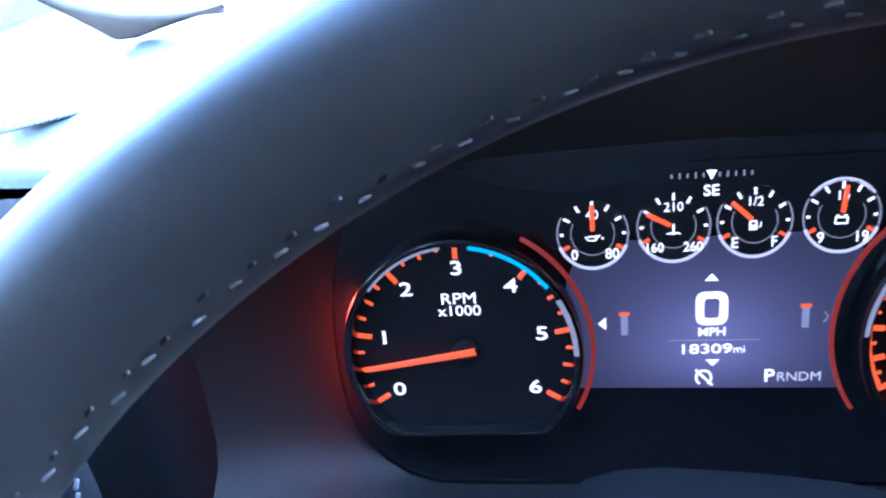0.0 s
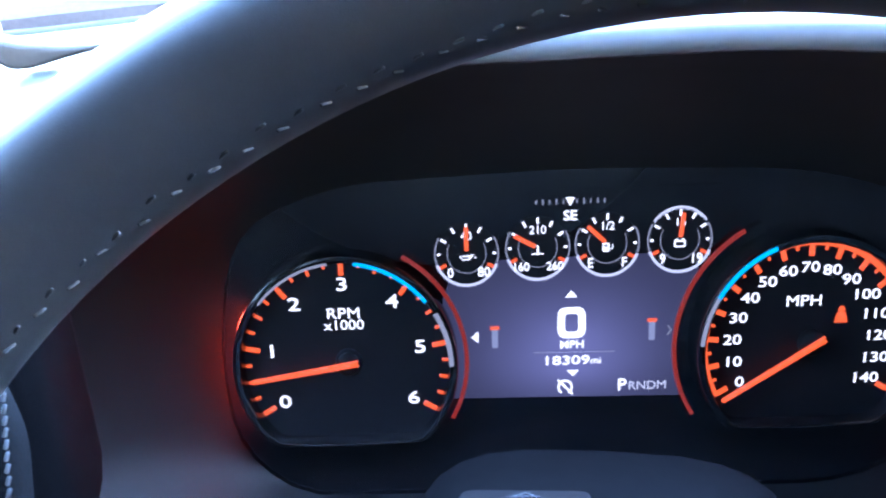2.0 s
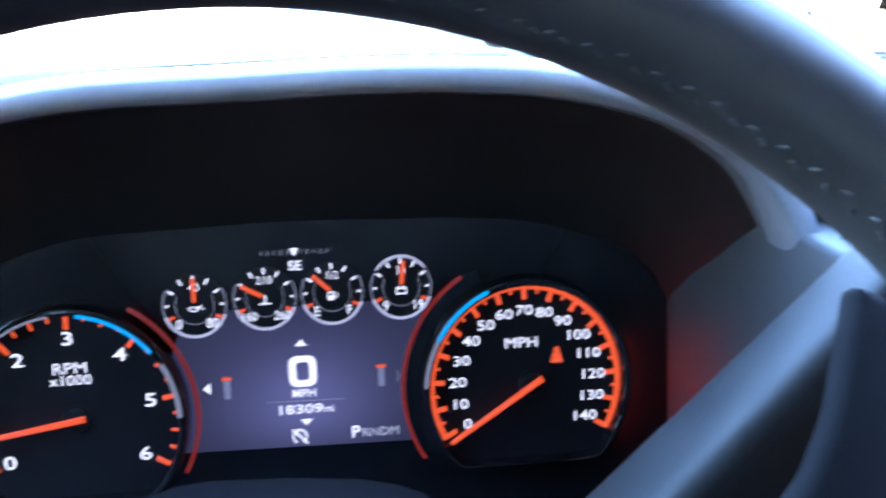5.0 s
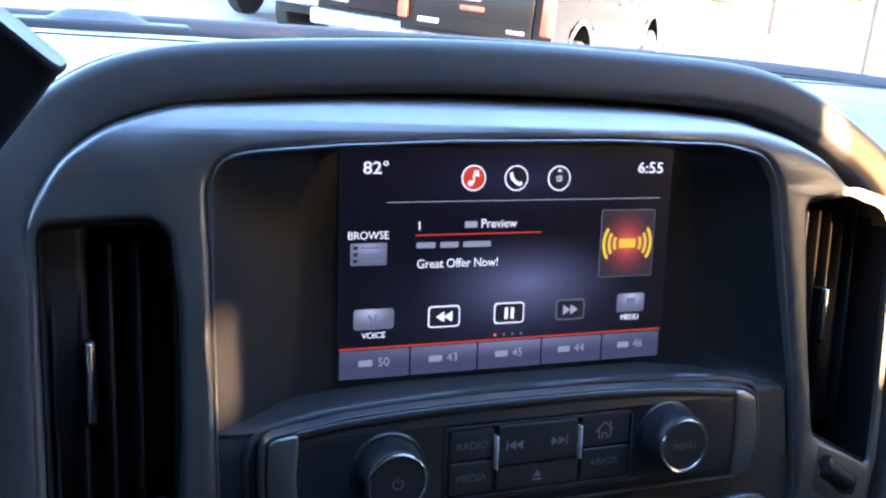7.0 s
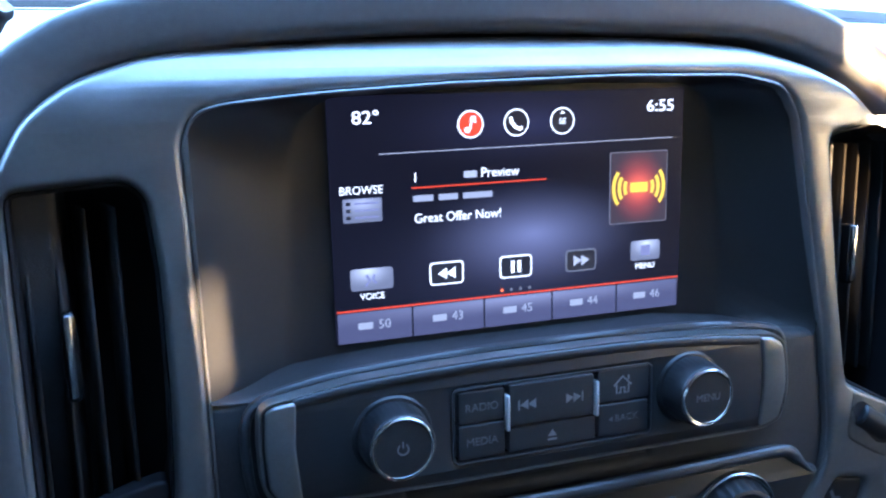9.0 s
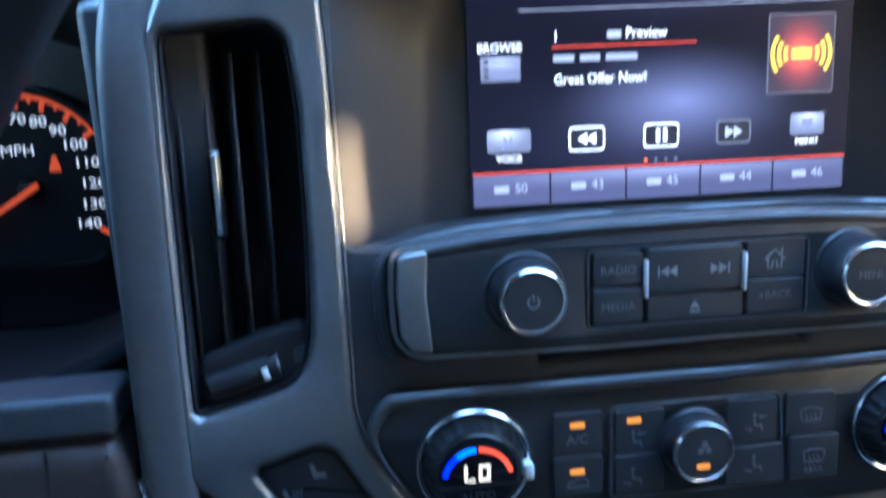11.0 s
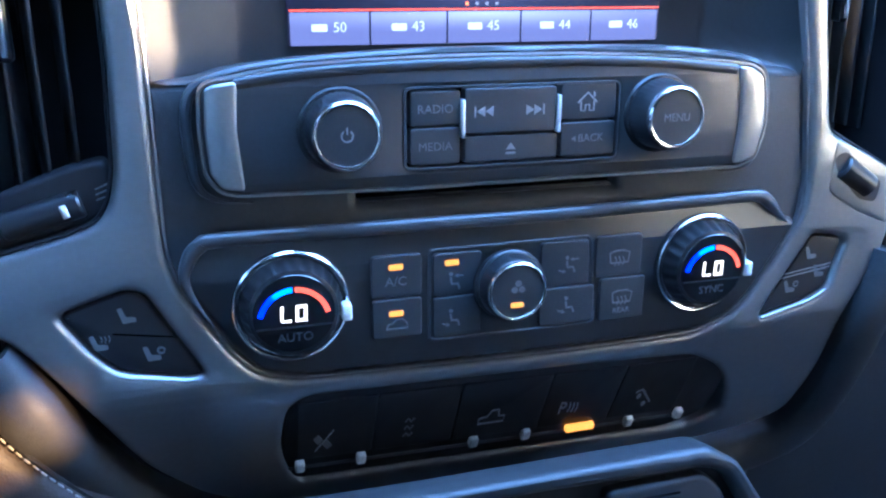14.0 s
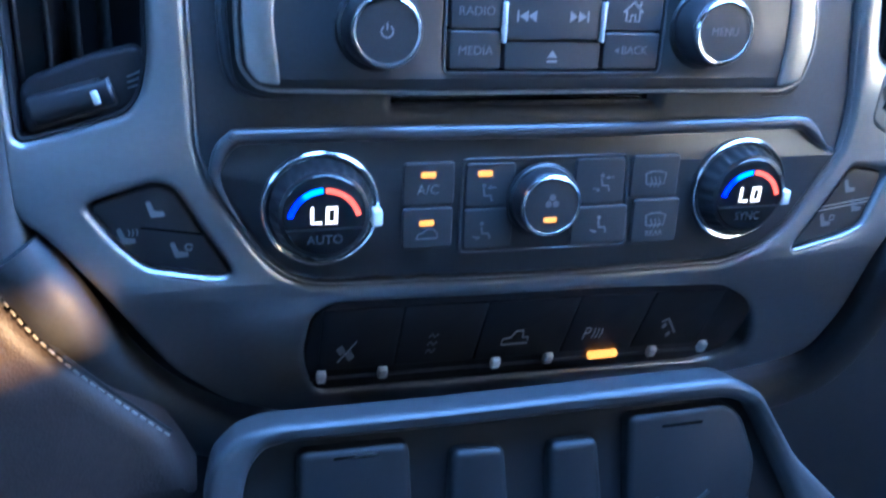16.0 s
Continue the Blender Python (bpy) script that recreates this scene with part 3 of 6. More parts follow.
bm = plate([(XL * 1000, 450), (XR * 1000, 450), (XR * 1000, 1950), (XL * 1000, 1950)], [], ((0, 0), (0, 50)), bottom=True)
moved(bm, Matrix(((1, 0, 0, 0), (0, 0, 1, YB - 0.05), (0, 1, 0, 0), (0, 0, 0, 1))))
tagged(part("wall_back", bm, DOORM, None), "plain dark back of the cabin", "wall", kind="structure")
tagged(part("ceiling", block(XL - 0.05, XR + 0.05, YB - 0.05, 0.12, 1.86, 1.93), HEAD, None), "grey cloth headliner of the cabin", "ceiling", kind="structure")
# out-of-view visor added to keep windscreen light off wheel and column
tagged(part("shade_visor", moved(block(XL - 0.05, 0.42, -0.14, 0.14, -0.012, 0.012, 0.008), Matrix.Translation((0, 0.235, 1.765)) @ Matrix.Rotation(radians(-29.6), 4, 'X')), HEAD, None), "unseen grey visor panel added to cut windscreen light on the driver's side", "ceiling", kind="structure")
tagged(part("floor", block(XL - 0.05, XR + 0.05, YB - 0.05, 1.1, 0.42, 0.47), CARPET, None), "dark carpeted cabin floor", "floor", kind="structure")
# added blocker, as high as seat backs, shading knee panel and lower stack
tagged(part("shade_partition", block(XL, 0.44, -0.36, -0.30, 0.47, 1.44), DOORM, None), "unseen light blocker at seat-back height behind the driver's place", "wall", kind="structure")
tagged(part("firewall", block(XL - 0.05, XR + 0.05, 0.937, 0.975, 0.47, 1.378), CARPET, None), "plain dark bulkhead behind the dashboard", "wall", kind="structure")


# windscreen pillars
def a_pillar(side):
    x = XL if side < 0 else XR
    s = side
    path = curve_pts([(x - s * 0.01, 0.93, 1.43), (x, 0.90, 1.452), (x + s * 0.01, 0.80, 1.51), (x + s * 0.01, 0.48, 1.68), (x - s * 0.02, 0.11, 1.86)], 6, closed=False)
    n = len(path)
    sc = [0.35 + 0.65 * min(1, i / 14) for i in range(n)]
    bm = sweep(path, ring_section(0.045, 10, 0.026), up=(s * 0.6, -0.5, 0.5), scale=sc)
    ob = part("windscreen_pillar", bm, PILLAR, None)
    return tagged(ob, "brown-grey windscreen pillar trim curving down to the dashboard", "pillar", kind="structure")


a_pillar(1)
PILLARDARK = mat("dark_brown_trim", (0.030, 0.024, 0.018), 0.6, 0, 0.15, 30, bump=0.2)
foot = [(-0.42, 1.56), (-0.26, 1.475), (-0.175, 1.434), (-0.161, 1.420), (-0.144, 1.4136), (-0.127, 1.4095), (-0.10, 1.407), (-0.06, 1.4074), (-0.098, 1.3998), (-0.12, 1.3942), (-0.1335, 1.3935), (-0.147, 1.403), (-0.163, 1.414), (-0.178, 1.4235), (-0.27, 1.463), (-0.43, 1.545)]
foot_bm = moved(plate(round_poly([(a * 1000, b * 1000) for a, b in foot], 4), (), soft(10, 3, -10), bottom=True), Matrix(((1, 0, 0, 0), (0, 0, -1, 0.72), (0, 1, 0, 0), (0, 0, 0, 1))))
bmesh.ops.recalc_face_normals(foot_bm, faces=foot_bm.faces)
tagged(part("pillar_foot", foot_bm, PILLARDARK, None), "dark brown curved foot of the windscreen pillar trim", "pillar", kind="structure")

GLASS = bpy.data.materials.new("thin_glass")
GLASS.use_nodes = True
gn = GLASS.node_tree
for n in list(gn.nodes):
    if n.type != 'OUTPUT_MATERIAL':
        gn.nodes.remove(n)
tr, gl, mx = gn.nodes.new("ShaderNodeBsdfTransparent"), gn.nodes.new("ShaderNodeBsdfGlossy"), gn.nodes.new("ShaderNodeMixShader")
gl.inputs["Roughness"].default_value = 0.02
tr.inputs["Color"].default_value = (0.93, 0.96, 0.96, 1)
mx.inputs[0].default_value = 0.015
gn.links.new(tr.outputs[0], mx.inputs[1])
gn.links.new(gl.outputs[0], mx.inputs[2])
gn.links.new(mx.outputs[0], gn.nodes["Material Output"].inputs["Surface"])
bm = bmesh.new()
n = 12
rows = []
for j in range(7):
    f = j / 6
    rows.append([bm.verts.new((XL + 0.02 + (XR - XL - 0.04) * i / n, 0.955 - 0.835 * f + 0.04 * (1 - (2 * i / n - 1) ** 2) * (1 - 0.5 * f), 1.40 + 0.475 * f)) for i in range(n + 1)])
for a, b in zip(rows, rows[1:]):
    for i in range(n):
        bm.faces.new((a[i], a[i + 1], b[i + 1], b[i]))
ws = tagged(part("window_1", smooth(bm, 60), GLASS, None), "clear curved windscreen above the dashboard", "windscreen", kind="structure")
ws.visible_shadow = False


def side_glass(name, x, loop, tint, label):
    """A tinted pane that fills an opening in a door."""
    m = GLASS.copy()
    for nd in m.node_tree.nodes:
        if nd.type == 'BSDF_TRANSPARENT':
            nd.inputs["Color"].default_value = (*tint, 1)
    bm = plate([(p[0] * 1000, p[1] * 1000) for p in loop], (), ((-5, 0), (-5, 4)))
    moved(bm, Matrix(((0, 0, 1, x), (1, 0, 0, 0), (0, 1, 0, 0), (0, 0, 0, 1))))
    return tagged(part(name, bm, m, None), label, "window", kind="structure")


# pane tints dose the light through the added openings
side_glass("added_window_2", XR + 0.02, sun_gap_front, (0.12, 0.10, 0.07), "unseen tinted pane added to let sun reach the right roll")
side_glass("added_window_5", XR + 0.02, glow_gap_sill, (0.056, 0.053, 0.047), "unseen dark pane added to give the right bezel its glow")
side_glass("added_window_6", XR + 0.02, sun_slit_recess, (0.17, 0.15, 0.11), "unseen narrow pane added for a sun strip on the recess wall")
side_glass("window_7", XL - 0.03, [(0.12, 1.37), (1.0, 1.402), (0.12, 1.93)], (0.30, 0.31, 0.31), "tinted driver's door glass")
side_glass("added_window_4", XL - 0.03, fill_gap_left, (0.075, 0.076, 0.076), "unseen tinted pane dosing the fill light behind the driver")
side_glass("added_window_3", XR + 0.02, sun_slit_knee, (0.050, 0.041, 0.029), "unseen dark pane added for the sun patch on the knee panel")

# ---------------------------------------------------------------- dashboard top and front
LIP = [(-214, 40), (-215, 110), (-215, 190), (-214, 245), (-207, 275), (-190, 295), (-160, 308), (-100, 314.5), (-30, 317.5), (55, 316), (97, 313.5), (125, 307), (156, 293), (186, 270), (203, 240), (209, 190), (211, 110), (210, 60)]


def interp(x, tab):
    if x <= tab[0][0]:
        return tab[0][1]
    for (a, p), (b, q) in zip(tab, tab[1:]):
        if x <= b:
            t = (x - a) / (b - a)
            t = t * t * (3 - 2 * t)
            return p + (q - p) * t
    return tab[-1][1]


FRONT_Y = [(-0.29, 0.62), (-0.10, 0.572), (0.0, 0.560), (0.10, 0.545), (0.24, 0.526), (0.33, 0.512), (0.375, 0.490), (0.39, 0.475), (0.425, 0.430), (0.45, 0.432), (0.79, 0.432), (0.83, 0.44), (0.87, 0.47), (1.55, 0.50)]
FRONT_Z = [(-0.29, 1.362), (-0.078, 1.368), (-0.03, 1.385), (0.024, 1.416), (0.093, 1.434), (0.17, 1.439), (0.24, 1.441), (0.30, 1.436), (0.35, 1.420), (0.39, 1.393), (0.415, 1.385), (0.44, 1.418), (0.50, 1.432), (0.60, 1.436), (0.70, 1.433), (0.76, 1.420), (0.81, 1.390), (0.85, 1.375), (1.55, 1.37)]
BACK_Z = [(-0.29, 1.380), (0.0, 1.394), (0.3, 1.403), (0.6, 1.403), (1.1, 1.396), (1.55, 1.385)]
bm = bmesh.new()
rows = []
nx, ny = 120, 22
for i in range(nx + 1):
    x = XL + (XR - XL) * i / nx
    y0, z0, z1 = interp(x, FRONT_Y), interp(x, FRONT_Z), interp(x, BACK_Z)
    row = [bm.verts.new((x, y0 + 0.006, z0 - 0.009)), bm.verts.new((x, y0 + 0.001, z0 - 0.007)), bm.verts.new((x, y0 + 0.003, z0 - 0.003))]
    for j in range(ny + 1):
        t = j / ny
        y = y0 + 0.012 + (0.93 - y0 - 0.012) * t
        s = min(1, t * 2.6)
        s = s * s * (3 - 2 * s)
        row.append(bm.verts.new((x, y, z0 + (z1 - z0) * s + 0.004 * math.sin(math.pi * t))))
    row.append(bm.verts.new((x, 0.935, z1 - 0.06)))
    rows.append(row)
for a, b in zip(rows, rows[1:]):
    for j in range(len(a) - 1):
        bm.faces.new((a[j], a[j + 1], b[j + 1], b[j]))
tagged(part("dashboard_top", smooth(bm, 60), DASH, None), "dark grained dashboard top shining in skylight", "dashboard", kind="structure")

# lower front of the dashboard, left and right of the instruments and under them
for nm, bx, lb in (("glovebox_panel", (0.85, XR, 0.47, 0.52, 0.80, 1.38, 0.01), "black plastic dashboard front before the passenger"), ("dash_end_panel", (XL, -0.05, 0.50, 0.55, 0.80, 1.37, 0.01), "black plastic dashboard end by the driver's door"), ("dash_filler", (0.385, 0.43, 0.405, 0.60, 1.20, 1.375, 0.004), "black plastic filler between cluster and vent"), ("under_cluster_panel", (XL, 0.40, 0.425, 0.47, 0.75, 1.19, 0.01), "black plastic panel under the instruments"), ("under_stack_panel", (0.40, 0.86, 0.46, 0.5, 0.75, 1.14, 0.01), "black plastic panel behind the console")):
    tagged(part(nm, block(*bx), SHROUD if "cluster" in nm or "end" in nm else SOFT, None), lb, "dashboard", kind="structure")

# windscreen base band, sensor and cowl cap beyond the glass
xs = [XL + 0.02 + (XR - XL - 0.04) * i / 30 for i in range(31)]
band = [(x, 0.945 + 0.02 * (1 - ((x - 0.63) / 0.92) ** 2), interp(x, BACK_Z) - 0.004) for x in xs]
tagged(part("windscreen_trim", sweep(band, ring_section(0.007, 8, 0.007)), TYRE, None), "black band along the windscreen base", "trim", kind="structure")
COWLGREY = mat("weathered_grey_plastic", (0.10, 0.105, 0.115), 0.6, 0, 0.15, 30, bump=0.1)
COWLBROWN = mat("dusty_black_plastic", (0.030, 0.025, 0.023), 0.7, 0, 0.2, 25, bump=0.1)
crest = [(x, 1.03 + 0.03 * (1 - ((x - 0.63) / 0.92) ** 2), 1.398 + 0.0175 * (1 - ((x - 0.63) / 0.92) ** 4) - 0.01 * max(0, (x - 0.7)) ** 2) for x in xs]
tagged(part("cowl_panel", sweep(crest, [(-0.05, -0.05), (0.045, -0.05), (0.045, -0.012), (0.035, -0.003), (0.015, 0), (-0.02, -0.002), (-0.05, -0.012)]), COWLBROWN, None), "dusty black cowl panel outside the windscreen", "trim", kind="structure")
cowl = thing("cowl_cap", Matrix.Translation((0.427, 0.985, 1.408)), "grey plastic cap on the cowl outside the windscreen", "cowl cap")
part("cover", smooth(moved(lathe([(48, -20), (46, 3), (37, 8), (28, 12.5), (0.1, 13)], 24), Matrix.Diagonal((1.0, 0.5, 1, 1))), 50), COWLGREY, cowl)
part("base", moved(block(-0.085, 0.085, -0.025, 0.025, -0.03, 0.002, 0.003), Matrix.Identity(4)), MATS["soft_black_plastic"], cowl)
slot = [(x, 0.80 + 0.02 * (1 - ((x - 0.63) / 0.92) ** 2), 0.0) for x in [0.05 + 1.2 * i / 30 for i in range(31)]]


def dash_height(x, y):
    """The dashboard top's height at a place."""
    y0, z0, z1 = interp(x, FRONT_Y), interp(x, FRONT_Z), interp(x, BACK_Z)
    t = max(0.0, min(1.0, (y - y0 - 0.012) / (0.93 - y0 - 0.012)))
    q = min(1, t * 2.6)
    q = q * q * (3 - 2 * q)
    return z0 + (z1 - z0) * q + 0.004 * math.sin(math.pi * t)


slot = [(x, y, dash_height(x, y) + 0.0004) for x, y, z in slot]
tagged(part("defroster_slot", sweep(slot, ring_section(0.004, 8, 0.0012)), TYRE, None), "long narrow black defroster slot in the dashboard top", "trim", kind="structure")
sens = thing("sun_sensor", Matrix.Translation((0.622, 0.80, dash_height(0.622, 0.80))), "small dark dome sensor on the dashboard top", "sensor")
part("dome", lathe([(14, 0), (13.5, 3), (11, 7.5), (6, 10), (0.1, 10.8)], 28), GLOSS, sens)
part("collar", lathe([(17, -4), (17, 1), (14.5, 2), (13, 1)], 28), SOFT, sens)

# side demister grille by the driver's pillar
gr = thing("defroster_grille", Matrix.Translation((-0.135, 0.6325, dash_height(-0.135, 0.6325) + 0.0012)) @ Matrix.Rotation(radians(31), 4, 'Z') @ Matrix.Rotation(radians(7), 4, 'X') @ Matrix.Diagonal((0.56, 1.2, 0.6, 1)), "fine ribbed grey defroster grille in the dashboard corner", "grille")
part("grille_base", plate(round_poly([(-75, -6), (85, 0), (20, 46), (-10, 50)], 6), (), soft(2, 1)), SOFT, gr)
for i in range(22):
    u = -66 + 6.6 * i
    h = 42 * (1 - abs(u - 2) / (76 if u < 2 else 84))
    part("rib", block((u - 1) * K, (u + 1) * K, -0.004, (h - 2) * K, 0.001, 0.005, 0.0004, 1), TRIM, gr)

# ---------------------------------------------------------------- centre stack: surround and lip
OUTER = [(-212, 75), (-201, 66), (-191, 53), (-179, 36), (-158, 11), (-135, -6), (-111, -14), (-47, -18), (41, -20), (106, -17), (134, -14), (154, -9), (172, 10), (194, 46), (209, 76), (210, 150), (208, 235), (198, 258), (172, 266), (157, 280), (134, 291), (104, 299.5), (56, 304), (0, 305), (-80, 304), (-156, 299), (-183, 289.5), (-199, 277), (-211, 255), (-213, 180)]
OPEN = [(-97, 284), (-131, 281), (-142, 278), (-147, 267), (-145.5, 240), (-144.3, 178), (-143.7, 99), (-139, 84.5), (-120.5, 54), (-111, 43.6), (-97, 39), (-25, 37), (37, 36), (99, 36.8), (118, 43), (130, 54), (154, 90), (155.8, 110), (148.5, 165), (139, 210), (127, 269), (118, 282.5), (94, 287.5), (34, 288.3), (-44, 286.7)]
VENT_L = [(-207, 252), (-167, 254.4), (-160.5, 248.5), (-157.8, 221), (-157.6, 170), (-159, 133), (-162, 120.5), (-167, 113), (-181, 108.8), (-207, 102)]
VENT_R = [(145.5, 259), (174, 263.8), (205, 256), (207, 112), (187, 122.5), (165, 134), (155, 190)]
PAD_L = [(-185.6, 78), (-159.6, 86), (-152.7, 83.7), (-132, 46.7), (-138, 45.7), (-165.3, 51.3), (-174.6, 61.2)]
PAD_R = [(163, 82.4), (181, 79.5), (182, 76), (175.3, 52.2), (165.4, 47.6), (137, 40.8), (138, 45.5)]
BAR = [(-104, 10), (-100, 27), (-90, 31), (-20, 29.5), (37, 28.8), (100, 26.6), (114, 20), (119, 11), (117, -3), (98, -8), (-98, -5)]


def edge_soft(lp, r):
    return round_poly(lp, r, 3)


surround = thing("centre_stack_surround", STACK, "satin grey bezel framing screen, radio and climate panels", "dashboard trim")
bm = plate(edge_soft(OUTER, 8), [edge_soft(OPEN, 6), edge_soft(VENT_L, 5), edge_soft(VENT_R, 5), edge_soft(PAD_L, 4), edge_soft(PAD_R, 3), edge_soft(BAR, 5)], [(0, -14), (0, -4.2), (0.3, -2.6), (1.0, -1.2), (2.0, -0.4), (3.4, 0)])
CHIN_V, CHIN_A = 35.0, radians(27)
CHIN_S = 1 / (math.cos(CHIN_A) - 0.79 * math.sin(CHIN_A))


def chin(v, w=0.0):
    """The lower edge of the stack leans back under the climate panel, its top edge rolls back to the windscreen (millimetres)."""
    if v > 272:
        return v, w - 14 * ((v - 272) / 33) ** 2.2
    if v >= CHIN_V + 8:
        return v, w
    if v > CHIN_V - 8:
        q = 8 * ((CHIN_V + 8 - v) / 16) ** 2
        return v + q - q * CHIN_S * math.cos(CHIN_A), w - q * CHIN_S * math.sin(CHIN_A)
    d = (CHIN_V - v) * CHIN_S
    return CHIN_V - d * math.cos(CHIN_A), w - d * math.sin(CHIN_A)


for cut in (302, 299, 296, 293, 290, 287, 284, 281, 278, 275, 272, 268, 43, 41, 39, 37, 35, 33, 31, 29, 27, 20, 10, 0, -8):
    bmesh.ops.bisect_plane(bm, geom=bm.verts[:] + bm.edges[:] + bm.faces[:], plane_co=(0, cut * K, 0), plane_no=(0, 1, 0))
for vt in bm.verts:
    q = chin(vt.co.y / K, vt.co.z / K)
    if vt.co.y / K < CHIN_V + 8:
        vt.co.x += (vt.co.z - q[1] * K) * (0.136 + vt.co.x) / 0.29
    vt.co.y, vt.co.z = q[0] * K, q[1] * K
smooth(bm, 40)
part("bezel", bm, TRIM, surround)

# bright inner edge of the central opening
bm = plate(offset(edge_soft(OPEN, 6), -0.3), [offset(edge_soft(OPEN, 6), 1.2)], [(0, -14), (0, -2.4), (0.2, -1.8), (0.5, -1.5), (0.75, -1.45)])
part("edge_bead", smooth(bm, 50), TRIM, surround, "thin satin edge of the opening")

# leather roll round the stack
lip_path = [STACK @ Vector((p.x * K + 0.014 * (0.136 + p.x * K) / 0.29, (p.y + 0.5 * max(0, min(1, (p.y - 240) / 50))) * K, -(10 + 9 * max(0, min(1, (p.y - 240) / 50))) * K)) for p in curve_pts([Vector((*q, 0)) for q in LIP], 5, closed=False)]
ups = [(STACK.to_3x3() @ Vector((0, 0, 1))) for _ in lip_path]
sec = []
for k in range(36):
    a = 2 * math.pi * k / 36
    q = math.sin(a)
    sec.append((11.5 * K * math.copysign(abs(math.cos(a)) ** 0.5, math.cos(a)), (11 if q > 0 else 26) * K * math.copysign(abs(q) ** 0.55, q)))
roll = thing("dashboard_roll", Matrix.Identity(4), "padded dark roll arching over the centre stack", "dashboard trim")
ROLLV = mat("padded_vinyl", (0.098, 0.097, 0.099), 0.42, 0, 0.12, 30, bump=0.12, bump_scale=2200)
part("padding", sweep(lip_path, sec, up=ups), ROLLV, roll)
back = [p + Vector((0, 0.031, 0)) + (p - STACK @ Vector((0, 0.15, 0))).normalized() * 0.0085 for p in lip_path if p.z > 1.33]
part("seam_strip", sweep(back, ring_section(0.0024, 8), up=[(STACK.to_3x3() @ Vector((0, 0, 1))) for _ in back]), SHROUD, roll, "dark seam behind the roll")
low = [(-214, 60), (-204, 45), (-193, 28), (-172, 2), (-146, -17), (-116, -27), (-50, -33), (40, -35), (108, -32), (140, -28), (164, -18), (184, 4), (206, 40), (213, 70)]
low_path = [STACK @ Vector((p.x * K - min(0, chin(p.y)[1]) * K * (0.136 + p.x * K) / 0.29, chin(p.y)[0] * K, chin(p.y)[1] * K)) for p in curve_pts([Vector((*q, 0)) for q in low], 4, closed=False)]
sec2 = [(12.5 * K * math.cos(2 * math.pi * i / 16), (9 if math.sin(2 * math.pi * i / 16) > 0 else 30) * K * math.sin(2 * math.pi * i / 16)) for i in range(16)]
part("lower_padding", sweep(low_path, sec2, up=[STACK.to_3x3() @ Vector((0, 0, 1)) for _ in low_path]), SOFT, roll)

# stitched leather knee panel beside the stack
knee = thing("knee_panel", STACK, "cocoa leather knee panel with a pale stitched edge", "dashboard trim")
kp = [(-330, 96), (-236, 97), (-232, 80), (-226, 58), (-213, 30), (-193, 4), (-165, -24), (-150, -60), (-330, -70)]
part("leather", plate(round_poly(kp, 6), (), [(0, -30), (0, -6), (1.5, -2), (5, 1), (9, 2)]), BROWN, knee)
part("upper_edge", plate(round_poly([(-340, 97), (-237, 98), (-236, 116), (-340, 114)], 4), (), soft(0, 4, -30)), DASH, knee)
stitch = curve_pts([Vector(p) for p in [(-228, 82), (-222, 60), (-210, 34), (-190, 8), (-160, -22)]], 8, closed=False)
part("seam_line", stroke(stitch, 1.6, 2.2, 0.4), LEATHER, knee)
acc = 0
seg = []
for a, b in zip(stitch, stitch[1:]):
    d = (b - a)
    L = d.length
    k = 0.0
    while acc + L - k > 4.2:
        k += 4.2 - acc
        acc = 0
        seg.append((a + d * (k / L), d.normalized()))
    acc += L - k
for p, d in seg:
    n = Vector((-d.y, d.x))
    c = p - n * 2.2
    part("stitch", moved(block(-1.5 * K, 1.5 * K, -0.45 * K, 0.45 * K, 0, 0.8 * K, 0.3 * K, 1), Matrix.Translation((c.x * K, c.y * K, 2.0 * K)) @ Matrix.Rotation(math.atan2(d.y, d.x), 4, 'Z')), THREAD, knee)
part("panel_seam", stroke([(-263, 96), (-264, 60), (-262, 10)], 1.2, 2.1, 0.2), LEATHER, knee)


# ---------------------------------------------------------------- air vents
def vent(side, loop, label, slats, tab_u, tab_v, tab_len):
    ob = thing("air_vent", STACK, label, "air vent", "vents beside the screen")
    lp = edge_soft(loop, 5)
    bm = plate(offset(lp if area2(lp) > 0 else lp[::-1], -0.5), [offset(lp if area2(lp) > 0 else lp[::-1], 1.5)], [(0, -46), (0, -4), (0.8, -3)])
    part("housing", bm, VENTBLACK, ob)
    part("back_wall", flat(offset(lp if area2(lp) > 0 else lp[::-1], -1), -46, 1), VENTBLACK, ob, "dark duct behind the slats")
    for u, v0, v1 in slats:
        part("slat", moved(block(-0.9 * K, 0.9 * K, v0 * K, v1 * K, -0.034 if side > 0 else -0.042, -0.014 if side > 0 else -0.022, 0.0006, 1), Matrix.Translation((u * K, 0, 0)) @ Matrix.Rotation(radians(14 * side), 4, 'Y')), SOFT, ob)
    tab = part("slide_tab", moved(block(-2.6 * K, 2.6 * K, (tab_v - tab_len) * K, tab_v * K, -0.011, -0.0035, 0.0018, 3), Matrix.Translation((tab_u * K, 0, 0))), GLOSS, ob)
    part("chrome_strip", moved(block(-1.3 * K, 1.3 * K, (tab_v - tab_len + 2) * K, (tab_v - 0.5) * K, -0.0038, -0.0022, 0.0007, 2), Matrix.Translation((tab_u * K, 0, 0))), CHROME, tab, "chrome strip")
    return ob


